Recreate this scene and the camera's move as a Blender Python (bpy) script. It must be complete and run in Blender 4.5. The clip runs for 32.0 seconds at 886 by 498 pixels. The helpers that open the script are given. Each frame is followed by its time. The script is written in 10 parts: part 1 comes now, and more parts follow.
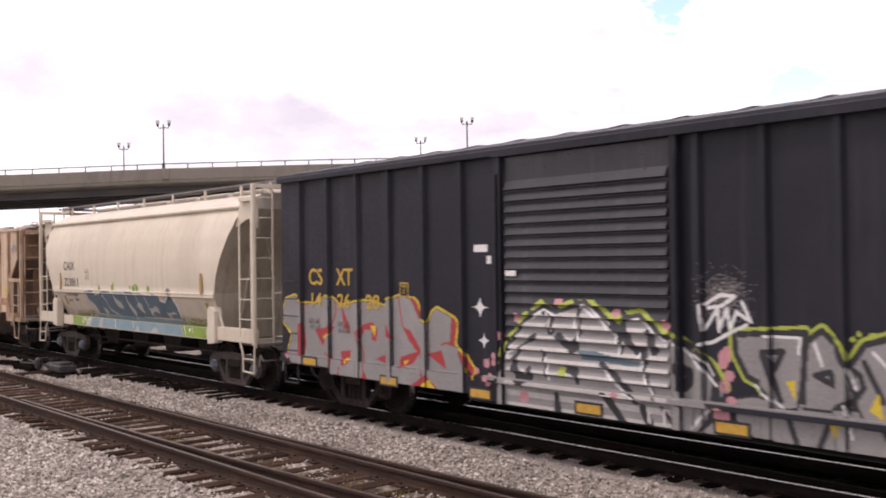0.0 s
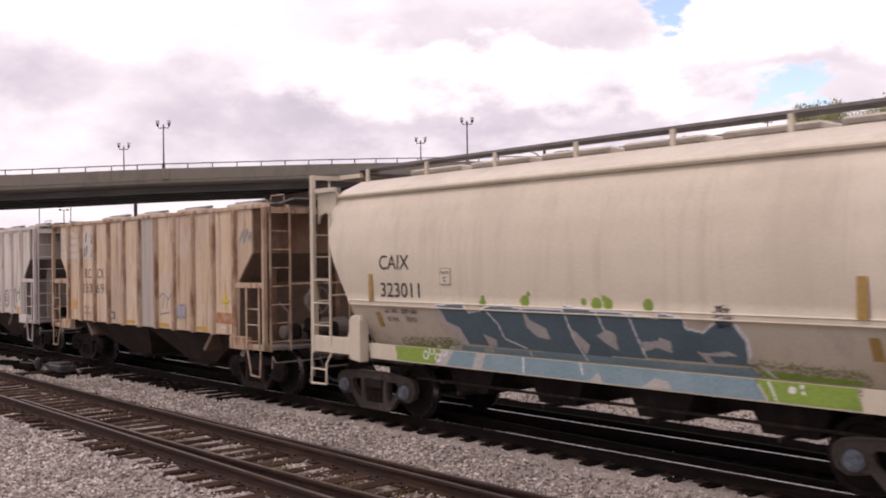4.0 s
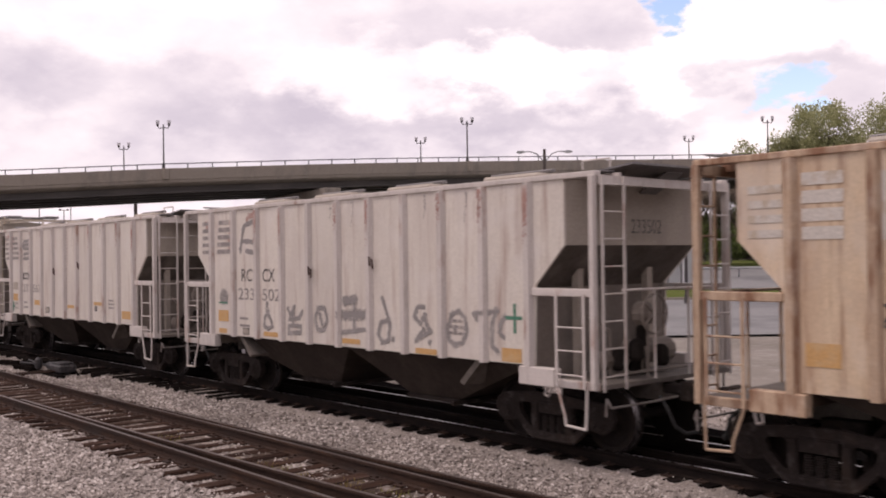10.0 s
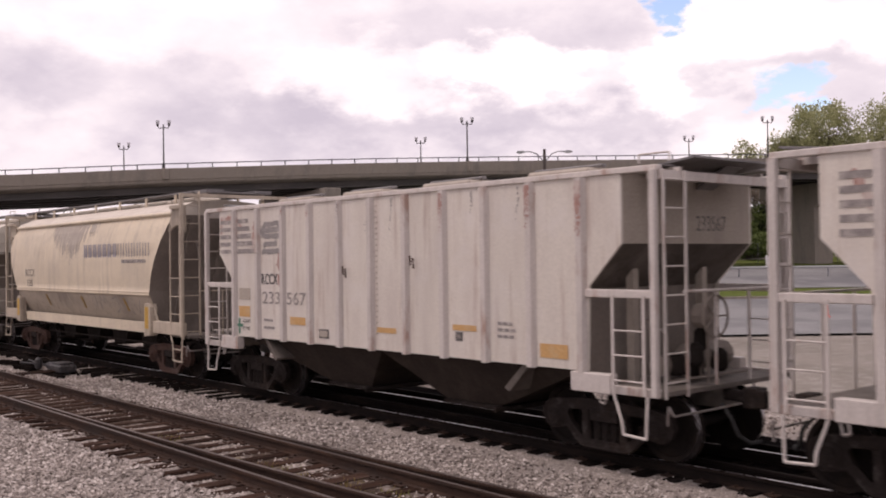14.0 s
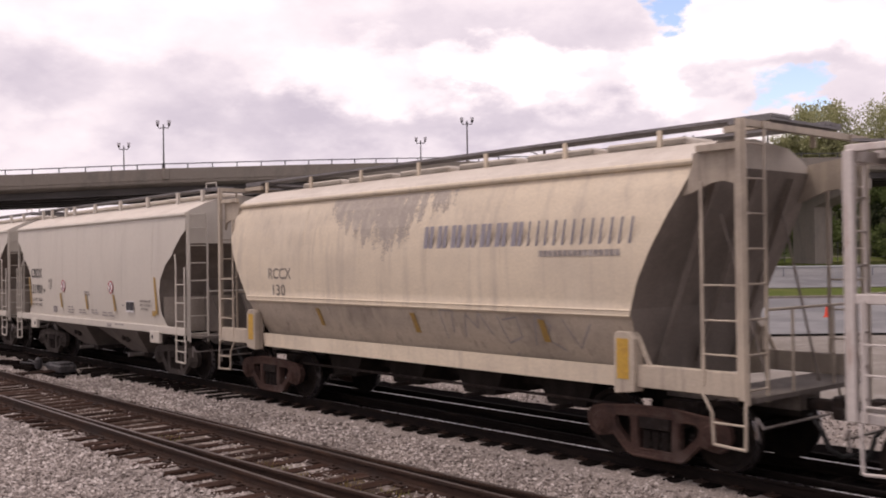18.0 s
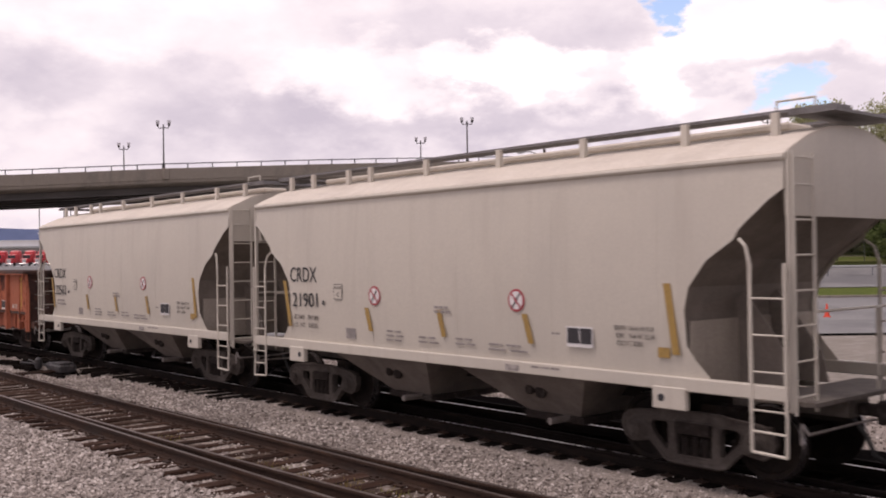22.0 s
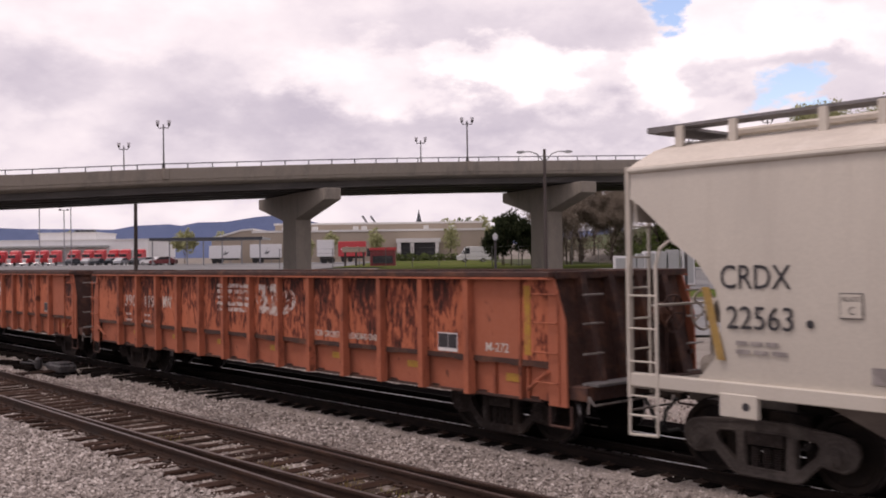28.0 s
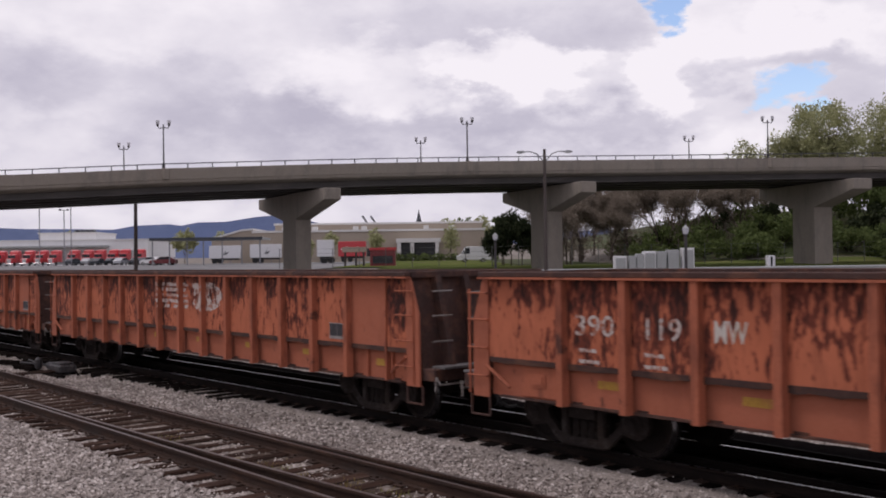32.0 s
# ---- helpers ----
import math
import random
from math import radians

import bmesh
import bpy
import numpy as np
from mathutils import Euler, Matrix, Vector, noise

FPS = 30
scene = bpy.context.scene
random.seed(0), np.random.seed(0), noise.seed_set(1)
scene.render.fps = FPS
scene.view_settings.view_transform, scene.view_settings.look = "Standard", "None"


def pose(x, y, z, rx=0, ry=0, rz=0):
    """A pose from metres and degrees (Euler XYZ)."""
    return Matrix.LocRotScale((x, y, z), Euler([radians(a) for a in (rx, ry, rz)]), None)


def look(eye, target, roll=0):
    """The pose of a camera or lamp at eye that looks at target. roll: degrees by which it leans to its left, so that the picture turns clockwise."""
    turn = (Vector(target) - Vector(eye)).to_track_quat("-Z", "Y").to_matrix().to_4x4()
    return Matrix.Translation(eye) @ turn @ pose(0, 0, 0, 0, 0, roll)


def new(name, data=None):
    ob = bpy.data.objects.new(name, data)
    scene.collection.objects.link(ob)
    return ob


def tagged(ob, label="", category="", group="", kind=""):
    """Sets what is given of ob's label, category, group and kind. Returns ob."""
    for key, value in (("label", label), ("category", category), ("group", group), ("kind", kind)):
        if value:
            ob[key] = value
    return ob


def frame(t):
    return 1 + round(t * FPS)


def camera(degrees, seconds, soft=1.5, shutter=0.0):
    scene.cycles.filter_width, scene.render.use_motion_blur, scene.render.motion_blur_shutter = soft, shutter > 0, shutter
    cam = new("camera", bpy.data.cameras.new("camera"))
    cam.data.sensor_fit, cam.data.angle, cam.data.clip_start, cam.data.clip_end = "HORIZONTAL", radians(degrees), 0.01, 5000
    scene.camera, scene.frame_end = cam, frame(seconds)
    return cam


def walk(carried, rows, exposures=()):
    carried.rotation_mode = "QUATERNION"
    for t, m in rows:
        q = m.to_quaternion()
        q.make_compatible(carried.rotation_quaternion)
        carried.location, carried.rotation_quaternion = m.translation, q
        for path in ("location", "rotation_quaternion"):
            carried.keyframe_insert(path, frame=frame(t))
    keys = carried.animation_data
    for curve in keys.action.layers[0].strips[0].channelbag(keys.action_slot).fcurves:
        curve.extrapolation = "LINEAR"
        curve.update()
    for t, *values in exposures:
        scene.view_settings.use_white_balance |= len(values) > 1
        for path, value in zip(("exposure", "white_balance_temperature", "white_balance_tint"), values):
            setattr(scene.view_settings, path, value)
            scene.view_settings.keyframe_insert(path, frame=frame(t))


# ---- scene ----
# ---- camera: stands still beside the line ----
EYE = (0.0, 0.0, 2.746)
TURN = radians(40.707)
TILT = radians(0.640)
AIM = (EYE[0] - math.cos(TURN) * math.cos(TILT), EYE[1] + math.sin(TURN) * math.cos(TILT), EYE[2] + math.sin(TILT))
cam = camera(48.59, 32.0, soft=1.9, shutter=0.4)
STAND = look(EYE, AIM, -0.746)
walk(cam, [(0.0, STAND), (32.0, STAND)],
     exposures=[(0.0, 0.35, 6850, 21), (3.5, 0.0, 6900, 24), (6.0, -0.09, 6900, 25), (16.0, -0.13, 6900, 25), (26.0, -0.17, 6900, 25), (28.6, -0.34, 6800, 25), (29.1, -0.55, 6650, 23), (30.0, -0.54, 6500, 22), (32.0, -0.47, 6350, 20)])

# way of the train along x since the start, in metres
RUN = [(0.0, 0.0), (2.0, 7.48), (3.5, 13.05), (5.5, 20.53), (7.0, 26.14), (9.0, 33.43), (11.0, 40.82), (13.0, 48.16),
       (14.5, 53.59), (16.5, 60.86), (18.0, 66.35), (20.0, 73.70), (22.0, 81.18), (24.0, 88.63), (26.5, 97.93),
       (28.5, 105.41), (30.0, 111.11), (31.0, 114.89), (32.0, 118.70)]
TRACK_Y = 11.644   # centre line of the train's track
NEAR_Y = 7.20      # centre line of the empty track
GAUGE = 1.506      # between rail head centres


def run_at(t):
    return float(np.interp(t, [r[0] for r in RUN], [r[1] for r in RUN]))


# ---- world, sun ----
SUN_EL, SUN_AZ = radians(64), radians(215)
world = bpy.data.worlds.new("cloudy_sky")
scene.world = world
world.use_nodes = True
wt = world.node_tree
wt.nodes.clear()


def wnode(kind, **kw):
    n = wt.nodes.new(kind)
    for k, v in kw.items():
        n.inputs[k].default_value = v
    return n


w_out = wt.nodes.new("ShaderNodeOutputWorld")
w_bg = wnode("ShaderNodeBackground", Strength=1.0)
w_sky = wt.nodes.new("ShaderNodeTexSky")
w_sky.sky_type = "NISHITA"
w_sky.sun_disc = False
w_sky.sun_elevation = SUN_EL
w_sky.sun_rotation = SUN_AZ
w_skyk = wt.nodes.new("ShaderNodeVectorMath")
w_skyk.operation = "SCALE"
w_skyk.inputs["Scale"].default_value = 0.24
w_tc = wt.nodes.new("ShaderNodeTexCoord")
w_map = wt.nodes.new("ShaderNodeMapping")
w_map.inputs["Scale"].default_value = (1.0, 1.0, 2.0)
w_map.inputs["Location"].default_value = (0.35, 0.1, 0.0)
w_n1 = wnode("ShaderNodeTexNoise", Scale=5.6, Detail=10.0, Roughness=0.55, Distortion=0.0)
w_n2 = wnode("ShaderNodeTexNoise", Scale=8.0, Detail=11.0, Roughness=0.56, Distortion=0.0)
w_cov = wt.nodes.new("ShaderNodeValToRGB")      # where the cloud closes
w_cov.color_ramp.elements[0].position, w_cov.color_ramp.elements[1].position = 0.24, 0.42
w_shade = wt.nodes.new("ShaderNodeValToRGB")    # grey bases, white tops
e = w_shade.color_ramp.elements
e[0].position, e[0].color = 0.28, (0.665, 0.655, 0.745, 1)
e[1].position, e[1].color = 0.72, (1.24, 1.225, 1.215, 1)
m = w_shade.color_ramp.elements.new(0.49)
m.color = (0.91, 0.90, 0.955, 1)
w_mix = wt.nodes.new("ShaderNodeMix")
w_mix.data_type = "RGBA"
L = wt.links.new
L(w_tc.outputs["Generated"], w_map.inputs["Vector"])
L(w_map.outputs["Vector"], w_n1.inputs["Vector"])
L(w_map.outputs["Vector"], w_n2.inputs["Vector"])
# banks of cloud: each a soft oval about a direction of the sky, its rim broken up by noise
AX, AY, AZ = (STAND.to_3x3() @ Vector(v) for v in ((1, 0, 0), (0, 1, 0), (0, 0, -1)))


def wmath(op, a, b):
    n = wt.nodes.new("ShaderNodeMath")
    n.operation = op
    for i, v in enumerate((a, b)):
        if isinstance(v, float):
            n.inputs[i].default_value = v
        else:
            L(v, n.inputs[i])
    return n.outputs[0]


w_xyz = wt.nodes.new("ShaderNodeCombineXYZ")
for i, axis in enumerate((AX, AY, AZ)):
    w_dot = wt.nodes.new("ShaderNodeVectorMath")
    w_dot.operation = "DOT_PRODUCT"
    w_dot.inputs[1].default_value = axis
    L(w_tc.outputs["Generated"], w_dot.inputs[0])
    L(w_dot.outputs["Value"], w_xyz.inputs[i])
w_fray = wnode("ShaderNodeTexNoise", Scale=11.0, Detail=7.0, Roughness=0.58)
L(w_map.outputs["Vector"], w_fray.inputs["Vector"])
w_bend = wt.nodes.new("ShaderNodeVectorMath")
w_bend.operation = "MULTIPLY_ADD"
w_bend.inputs[1].default_value = (0.22, 0.13, 0.0)
L(w_fray.outputs["Color"], w_bend.inputs[0])
L(w_xyz.outputs[0], w_bend.inputs[2])


def bank(side, up, wide, high, amount, hard=0.5):
    """side, up: degrees to the right and up from the view's middle; wide, high: half sizes in degrees."""
    c = Vector((math.tan(radians(side)), math.tan(radians(up)), 1)).normalized() + Vector((0.11, 0.065, 0))
    off = wt.nodes.new("ShaderNodeVectorMath")
    off.operation = "SUBTRACT"
    off.inputs[1].default_value = c
    L(w_bend.outputs[0], off.inputs[0])
    size = wt.nodes.new("ShaderNodeVectorMath")
    size.operation = "MULTIPLY"
    size.inputs[1].default_value = (1 / radians(wide), 1 / radians(high), 2.0)
    L(off.outputs[0], size.inputs[0])
    span = wt.nodes.new("ShaderNodeVectorMath")
    span.operation = "LENGTH"
    L(size.outputs[0], span.inputs[0])
    fall = wt.nodes.new("ShaderNodeMapRange")
    fall.interpolation_type = "SMOOTHSTEP"
    fall.inputs["From Min"].default_value, fall.inputs["From Max"].default_value = hard, 2.0 - hard
    fall.inputs["To Min"].default_value, fall.inputs["To Max"].default_value = amount, 0.0
    L(span.outputs["Value"], fall.inputs["Value"])
    return fall.outputs["Result"]


w_sum = None
for b in ((-15.0, 13.4, 13.0, 2.6, 0.13, 0.1), (-4.6, 9.9, 5.4, 1.7, 0.15, 0.5), (4.0, 10.4, 3.8, 1.5, 0.17, 0.7), (8.0, 9.3, 6.4, 1.6, 0.14, 0.6), (12.7, 9.9, 2.0, 2.2, 0.14, 0.7),
          (16.5, 13.0, 5.4, 2.3, 0.18, 0.6), (22.5, 13.6, 3.6, 2.4, 0.14, 0.5), (-24.0, 8.1, 1.8, 1.3, 0.09, 0.4), (-19.0, 8.3, 2.2, 1.0, 0.07, 0.4), (12.0, 5.9, 6.0, 1.0, 0.07, 0.2), (16.5, 7.0, 3.2, 1.8, 0.13, 0.3), (-12.0, 2.3, 12.0, 1.1, 0.10, 0.2),
          (-21.0, 10.2, 5.6, 1.4, -0.10, 0.2), (-13.5, 7.4, 7.5, 1.3, -0.09, 0.1), (-4.5, 7.0, 7.5, 1.3, -0.10, 0.1), (7.0, 7.4, 8.6, 1.2, -0.13, 0.2), (0.0, 12.4, 4.6, 1.2, -0.05, 0.2), (6.6, 12.4, 4.0, 1.1, -0.07, 0.2), (20.0, 10.6, 4.6, 0.9, -0.15, 0.2)):
    b = (*b[:4], b[4] * 1.1, b[5])
    w_sum = bank(*b) if w_sum is None else wmath("ADD", w_sum, bank(*b))
# two gaps where the blue shows
w_gap = wmath("ADD", bank(12.4, 13.9, 1.7, 1.2, 0.42, 0.3), bank(20.4, 8.9, 2.7, 1.0, 0.52, 0.3))
w_gap = wmath("ADD", w_gap, bank(2.7, 12.4, 2.0, 0.8, 0.10, 0.2))
w_add = wmath("SUBTRACT", wmath("ADD", w_n1.outputs["Fac"], 0.12), w_gap)
w_tone = wmath("ADD", wmath("ADD", wmath("MULTIPLY", w_n2.outputs["Fac"], 0.56), 0.225), w_sum)
L(w_add, w_cov.inputs["Fac"])
L(w_tone, w_shade.inputs["Fac"])
L(w_sky.outputs["Color"], w_skyk.inputs[0])
L(w_cov.outputs["Color"], w_mix.inputs[0])
L(w_skyk.outputs["Vector"], w_mix.inputs[6])
L(w_shade.outputs["Color"], w_mix.inputs[7])
L(w_mix.outputs[2], w_bg.inputs["Color"])
L(w_bg.outputs["Background"], w_out.inputs["Surface"])

sun_data = bpy.data.lights.new("sun", "SUN")
sun_data.energy, sun_data.angle, sun_data.color = 1.5, radians(12), (1.0, 0.94, 0.86)
sun = new("sun", sun_data)
sun.matrix_world = look((0, 0, 60), (0 + math.sin(SUN_AZ) * -1, 0 - math.cos(SUN_AZ), 60 - math.tan(SUN_EL)))

# ---- materials ----
def tree(name):
    mt = bpy.data.materials.new(name)
    mt.use_nodes = True
    nt = mt.node_tree
    nt.nodes.clear()
    out = nt.nodes.new("ShaderNodeOutputMaterial")
    bsdf = nt.nodes.new("ShaderNodeBsdfPrincipled")
    nt.links.new(bsdf.outputs["BSDF"], out.inputs["Surface"])
    return mt, nt, bsdf


def noise_mask(nt, vec, scale, lo, hi, detail=6.0, stretch=(1, 1, 1), rough=0.6, shift=(0, 0, 0)):
    """A soft mask of noise, stretched along the axes."""
    mp = nt.nodes.new("ShaderNodeMapping")
    mp.inputs["Scale"].default_value = stretch
    mp.inputs["Location"].default_value = shift
    nz = nt.nodes.new("ShaderNodeTexNoise")
    nz.inputs["Scale"].default_value, nz.inputs["Detail"].default_value, nz.inputs["Roughness"].default_value = scale, detail, rough
    rp = nt.nodes.new("ShaderNodeMapRange")
    rp.inputs["From Min"].default_value, rp.inputs["From Max"].default_value = lo, hi
    nt.links.new(vec, mp.inputs["Vector"])
    nt.links.new(mp.outputs["Vector"], nz.inputs["Vector"])
    nt.links.new(nz.outputs["Fac"], rp.inputs["Value"])
    return rp.outputs["Result"]


def blend(nt, fac, a, b, amount=1.0):
    """Mixes colours a and b (sockets or values) by fac times amount."""
    mx = nt.nodes.new("ShaderNodeMix")
    mx.data_type = "RGBA"
    if amount != 1.0:
        ml = nt.nodes.new("ShaderNodeMath")
        ml.operation = "MULTIPLY"
        ml.inputs[1].default_value = amount
        nt.links.new(fac, ml.inputs[0])
        fac = ml.outputs[0]
    nt.links.new(fac, mx.inputs[0])
    for i, v in ((6, a), (7, b)):
        if isinstance(v, tuple):
            mx.inputs[i].default_value = (*v, 1)
        else:
            nt.links.new(v, mx.inputs[i])
    return mx.outputs[2]


def mat(name, base, layers=(), rough=0.6, metal=0.0, bump=0.0, bump_scale=40.0, vary=0.0, grain=0.12, grain_scale=30.0, rough_vary=0.15, spec=0.5):
    """A procedural material. layers: (colour, amount, scale, lo, hi, stretch) of stains and wear over the base; vary: change from object to object."""
    mt, nt, bs = tree(name)
    tc = nt.nodes.new("ShaderNodeTexCoord")
    vec = tc.outputs["Object"]
    if vary:
        oi = nt.nodes.new("ShaderNodeObjectInfo")
        ad = nt.nodes.new("ShaderNodeVectorMath")
        ad.operation = "MULTIPLY_ADD"
        ad.inputs[1].default_value = (37.0, 51.0, 23.0)
        cmb = nt.nodes.new("ShaderNodeCombineXYZ")
        for i in range(3):
            nt.links.new(oi.outputs["Random"], cmb.inputs[i])
        nt.links.new(cmb.outputs[0], ad.inputs[0])
        nt.links.new(vec, ad.inputs[2])
        vec = ad.outputs[0]
    dark = tuple(c * (1 - grain * 2) for c in base)
    lite = tuple(min(1, c * (1 + grain)) for c in base)
    col = blend(nt, noise_mask(nt, vec, grain_scale, 0.3, 0.7), dark, lite)
    for i, (c, amount, scale, lo, hi, stretch) in enumerate(layers):
        col = blend(nt, noise_mask(nt, vec, scale, lo, hi, 8.0, stretch, 0.62, (i * 7.3, i * 3.1, i * 1.7)), col, c, amount)
    if vary:
        hs = nt.nodes.new("ShaderNodeHueSaturation")
        mr = nt.nodes.new("ShaderNodeMapRange")
        mr.inputs["To Min"].default_value, mr.inputs["To Max"].default_value = 1 - vary, 1 + vary
        nt.links.new(oi.outputs["Random"], mr.inputs["Value"])
        nt.links.new(mr.outputs["Result"], hs.inputs["Value"])
        nt.links.new(col, hs.inputs["Color"])
        col = hs.outputs["Color"]
    nt.links.new(col, bs.inputs["Base Color"])
    rr = nt.nodes.new("ShaderNodeMapRange")
    rr.inputs["To Min"].default_value, rr.inputs["To Max"].default_value = max(0.02, rough - rough_vary), min(1, rough + rough_vary)
    nt.links.new(noise_mask(nt, vec, grain_scale * 0.4, 0.25, 0.75), rr.inputs["Value"])
    nt.links.new(rr.outputs["Result"], bs.inputs["Roughness"])
    bs.inputs["Metallic"].default_value = metal
    bs.inputs["Specular IOR Level"].default_value = spec
    if bump:
        bp = nt.nodes.new("ShaderNodeBump")
        bp.inputs["Strength"].default_value = min(1.0, bump)
        bp.inputs["Distance"].default_value = 0.02
        nt.links.new(noise_mask(nt, vec, bump_scale, 0.0, 1.0), bp.inputs["Height"])
        nt.links.new(bp.outputs["Normal"], bs.inputs["Normal"])
    return mt


STREAK = (5.0, 5.0, 0.35)
EVEN = (1, 1, 1)


# ---- mesh helpers ----
def part(name, bm, material, parent, label="", smooth=False):
    """Links a bmesh, or a mesh, as one object under a thing or part."""
    if isinstance(bm, bmesh.types.BMesh):
        me = bpy.data.meshes.new(name)
        bm.to_mesh(me)
        bm.free()
    else:
        me = bm
    if material and not me.materials:
        me.materials.append(material)
    if smooth:
        me.shade_smooth()
    ob = new(name, me)
    if parent:
        ob.parent = parent
    if label:
        ob["label"] = label
    return ob


def thing(name, label, category, group="", kind="", m=None):
    ob = new(name)
    ob.empty_display_size = 0.3
    if m:
        ob.matrix_world = m
    return tagged(ob, label, category, group, kind)


def box(bm, x0, x1, y0, y1, z0, z1):
    v = [bm.verts.new(p) for p in ((x0, y0, z0), (x1, y0, z0), (x1, y1, z0), (x0, y1, z0), (x0, y0, z1), (x1, y0, z1), (x1, y1, z1), (x0, y1, z1))]
    for f in ((3, 2, 1, 0), (4, 5, 6, 7), (0, 1, 5, 4), (1, 2, 6, 5), (2, 3, 7, 6), (3, 0, 4, 7)):
        bm.faces.new([v[i] for i in f])
    return v


def bx(*boxes, bevel=0.0):
    bm = bmesh.new()
    for b in boxes:
        box(bm, *b)
    if bevel:
        bmesh.ops.bevel(bm, geom=bm.edges[:], offset=bevel, segments=1, affect="EDGES")
    return bm


def rod(bm, p, q, r, n=6, r2=None):
    """A round bar from p to q."""
    p, q = Vector(p), Vector(q)
    d = (q - p).normalized()
    a = d.orthogonal().normalized()
    b = d.cross(a)
    r2 = r if r2 is None else r2
    rings = []
    for c, rad in ((p, r), (q, r2)):
        rings.append([bm.verts.new(c + rad * (math.cos(2 * math.pi * i / n) * a + math.sin(2 * math.pi * i / n) * b)) for i in range(n)])
    for i in range(n):
        j = (i + 1) % n
        bm.faces.new((rings[0][i], rings[0][j], rings[1][j], rings[1][i]))
    bm.faces.new(rings[0][::-1])
    bm.faces.new(rings[1])


def rods(*bars, r=0.015, n=6):
    bm = bmesh.new()
    for p, q in bars:
        rod(bm, p, q, r, n)
    return bm


def prism(bm, pts, axis, a0, a1):
    """Extrudes a polygon along an axis: pts are the two other coordinates in the order x, y, z."""
    def at(u, v, w):
        return ((w, u, v), (u, w, v), (u, v, w))["xyz".index(axis)]
    lo = [bm.verts.new(at(u, v, a0)) for u, v in pts]
    hi = [bm.verts.new(at(u, v, a1)) for u, v in pts]
    n = len(pts)
    for i in range(n):
        j = (i + 1) % n
        bm.faces.new((lo[i], lo[j], hi[j], hi[i]))
    bm.faces.new(lo[::-1])
    bm.faces.new(hi)
    return lo, hi


def prisms(pts, axis, a0, a1, bevel=0.0):
    bm = bmesh.new()
    prism(bm, pts, axis, a0, a1)
    bmesh.ops.recalc_face_normals(bm, faces=bm.faces[:])
    if bevel:
        bmesh.ops.bevel(bm, geom=bm.edges[:], offset=bevel, segments=1, affect="EDGES")
    return bm


def disc(bm, c, r, axis, depth, n=24, hole=0.0):
    """A flat wheel or washer about the axis, centred at c."""
    rings = []
    for rr in ((r, hole) if hole else (r,)):
        for s in (-depth / 2, depth / 2):
            ring = []
            for i in range(n):
                a = 2 * math.pi * i / n
                u, v = rr * math.cos(a), rr * math.sin(a)
                ring.append(bm.verts.new((c[0] + (s, u, u)["xyz".index(axis)], c[1] + (u, s, v)["xyz".index(axis)], c[2] + (v, v, s)["xyz".index(axis)])))
            rings.append(ring)
    for i in range(n):
        j = (i + 1) % n
        bm.faces.new((rings[0][i], rings[0][j], rings[1][j], rings[1][i]))
        if hole:
            bm.faces.new((rings[2][j], rings[2][i], rings[3][i], rings[3][j]))
            bm.faces.new((rings[0][j], rings[0][i], rings[2][i], rings[2][j]))
            bm.faces.new((rings[1][i], rings[1][j], rings[3][j], rings[3][i]))
    if not hole:
        bm.faces.new(rings[0][::-1])
        bm.faces.new(rings[1])


def lathe(bm, prof, c, axis="y", n=28):
    """Turns a profile of (along, radius) about an axis through c."""
    rings = []
    for s, r in prof:
        ring = []
        for i in range(n):
            a = 2 * math.pi * i / n
            u, v = r * math.cos(a), r * math.sin(a)
            ring.append(bm.verts.new((c[0] + (s, u, u)["xyz".index(axis)], c[1] + (u, s, v)["xyz".index(axis)], c[2] + (v, v, s)["xyz".index(axis)])))
        rings.append(ring)
    for a, b in zip(rings, rings[1:]):
        for i in range(n):
            j = (i + 1) % n
            bm.faces.new((a[i], a[j], b[j], b[i]))
    bm.faces.new(rings[0][::-1])
    bm.faces.new(rings[-1])
    bmesh.ops.recalc_face_normals(bm, faces=bm.faces[:])


def letters(text, size, bold=0.0, slant=0.0):
    """Writing in the built-in font as a flat mesh in x and z, its lower left corner at the origin; size is the height of a capital."""
    cu = bpy.data.curves.new("writing", "FONT")
    cu.body, cu.size, cu.extrude, cu.offset, cu.shear, cu.resolution_u = text, size / 0.73, 0.0015, bold, slant, 3
    ob = new("writing", cu)
    bpy.context.view_layer.update()
    me = bpy.data.meshes.new_from_object(ob.evaluated_get(bpy.context.evaluated_depsgraph_get()))
    bpy.data.objects.remove(ob)
    me.materials.clear()
    for v in me.vertices:
        v.co = (v.co.x, -v.co.z, v.co.y)
    return me


def fit_width(me, width):
    w = max(v.co.x for v in me.vertices)
    for v in me.vertices:
        v.co.x *= width / w
    return me

# ---- materials of the place ----
M_BALLAST = mat("crushed_limestone", (0.34, 0.295, 0.265), [((0.17, 0.15, 0.14), 0.75, 0.45, 0.42, 0.66, EVEN), ((0.5, 0.47, 0.45), 0.7, 26.0, 0.52, 0.7, EVEN), ((0.10, 0.09, 0.08), 0.8, 19.0, 0.55, 0.7, EVEN)], 0.9, bump=1.0, bump_scale=24.0, grain=0.3, grain_scale=34.0, spec=0.0)
# oily stones, with the shade under the train put into the near-black
M_OILED_SHADED = mat("oily_shaded_ballast", (0.008, 0.007, 0.007), [((0.018, 0.016, 0.015), 0.6, 1.2, 0.54, 0.76, EVEN), ((0.012, 0.011, 0.010), 0.8, 12.0, 0.5, 0.68, EVEN)], 0.9, bump=1.0, bump_scale=22.0, grain=0.3, spec=0.0)
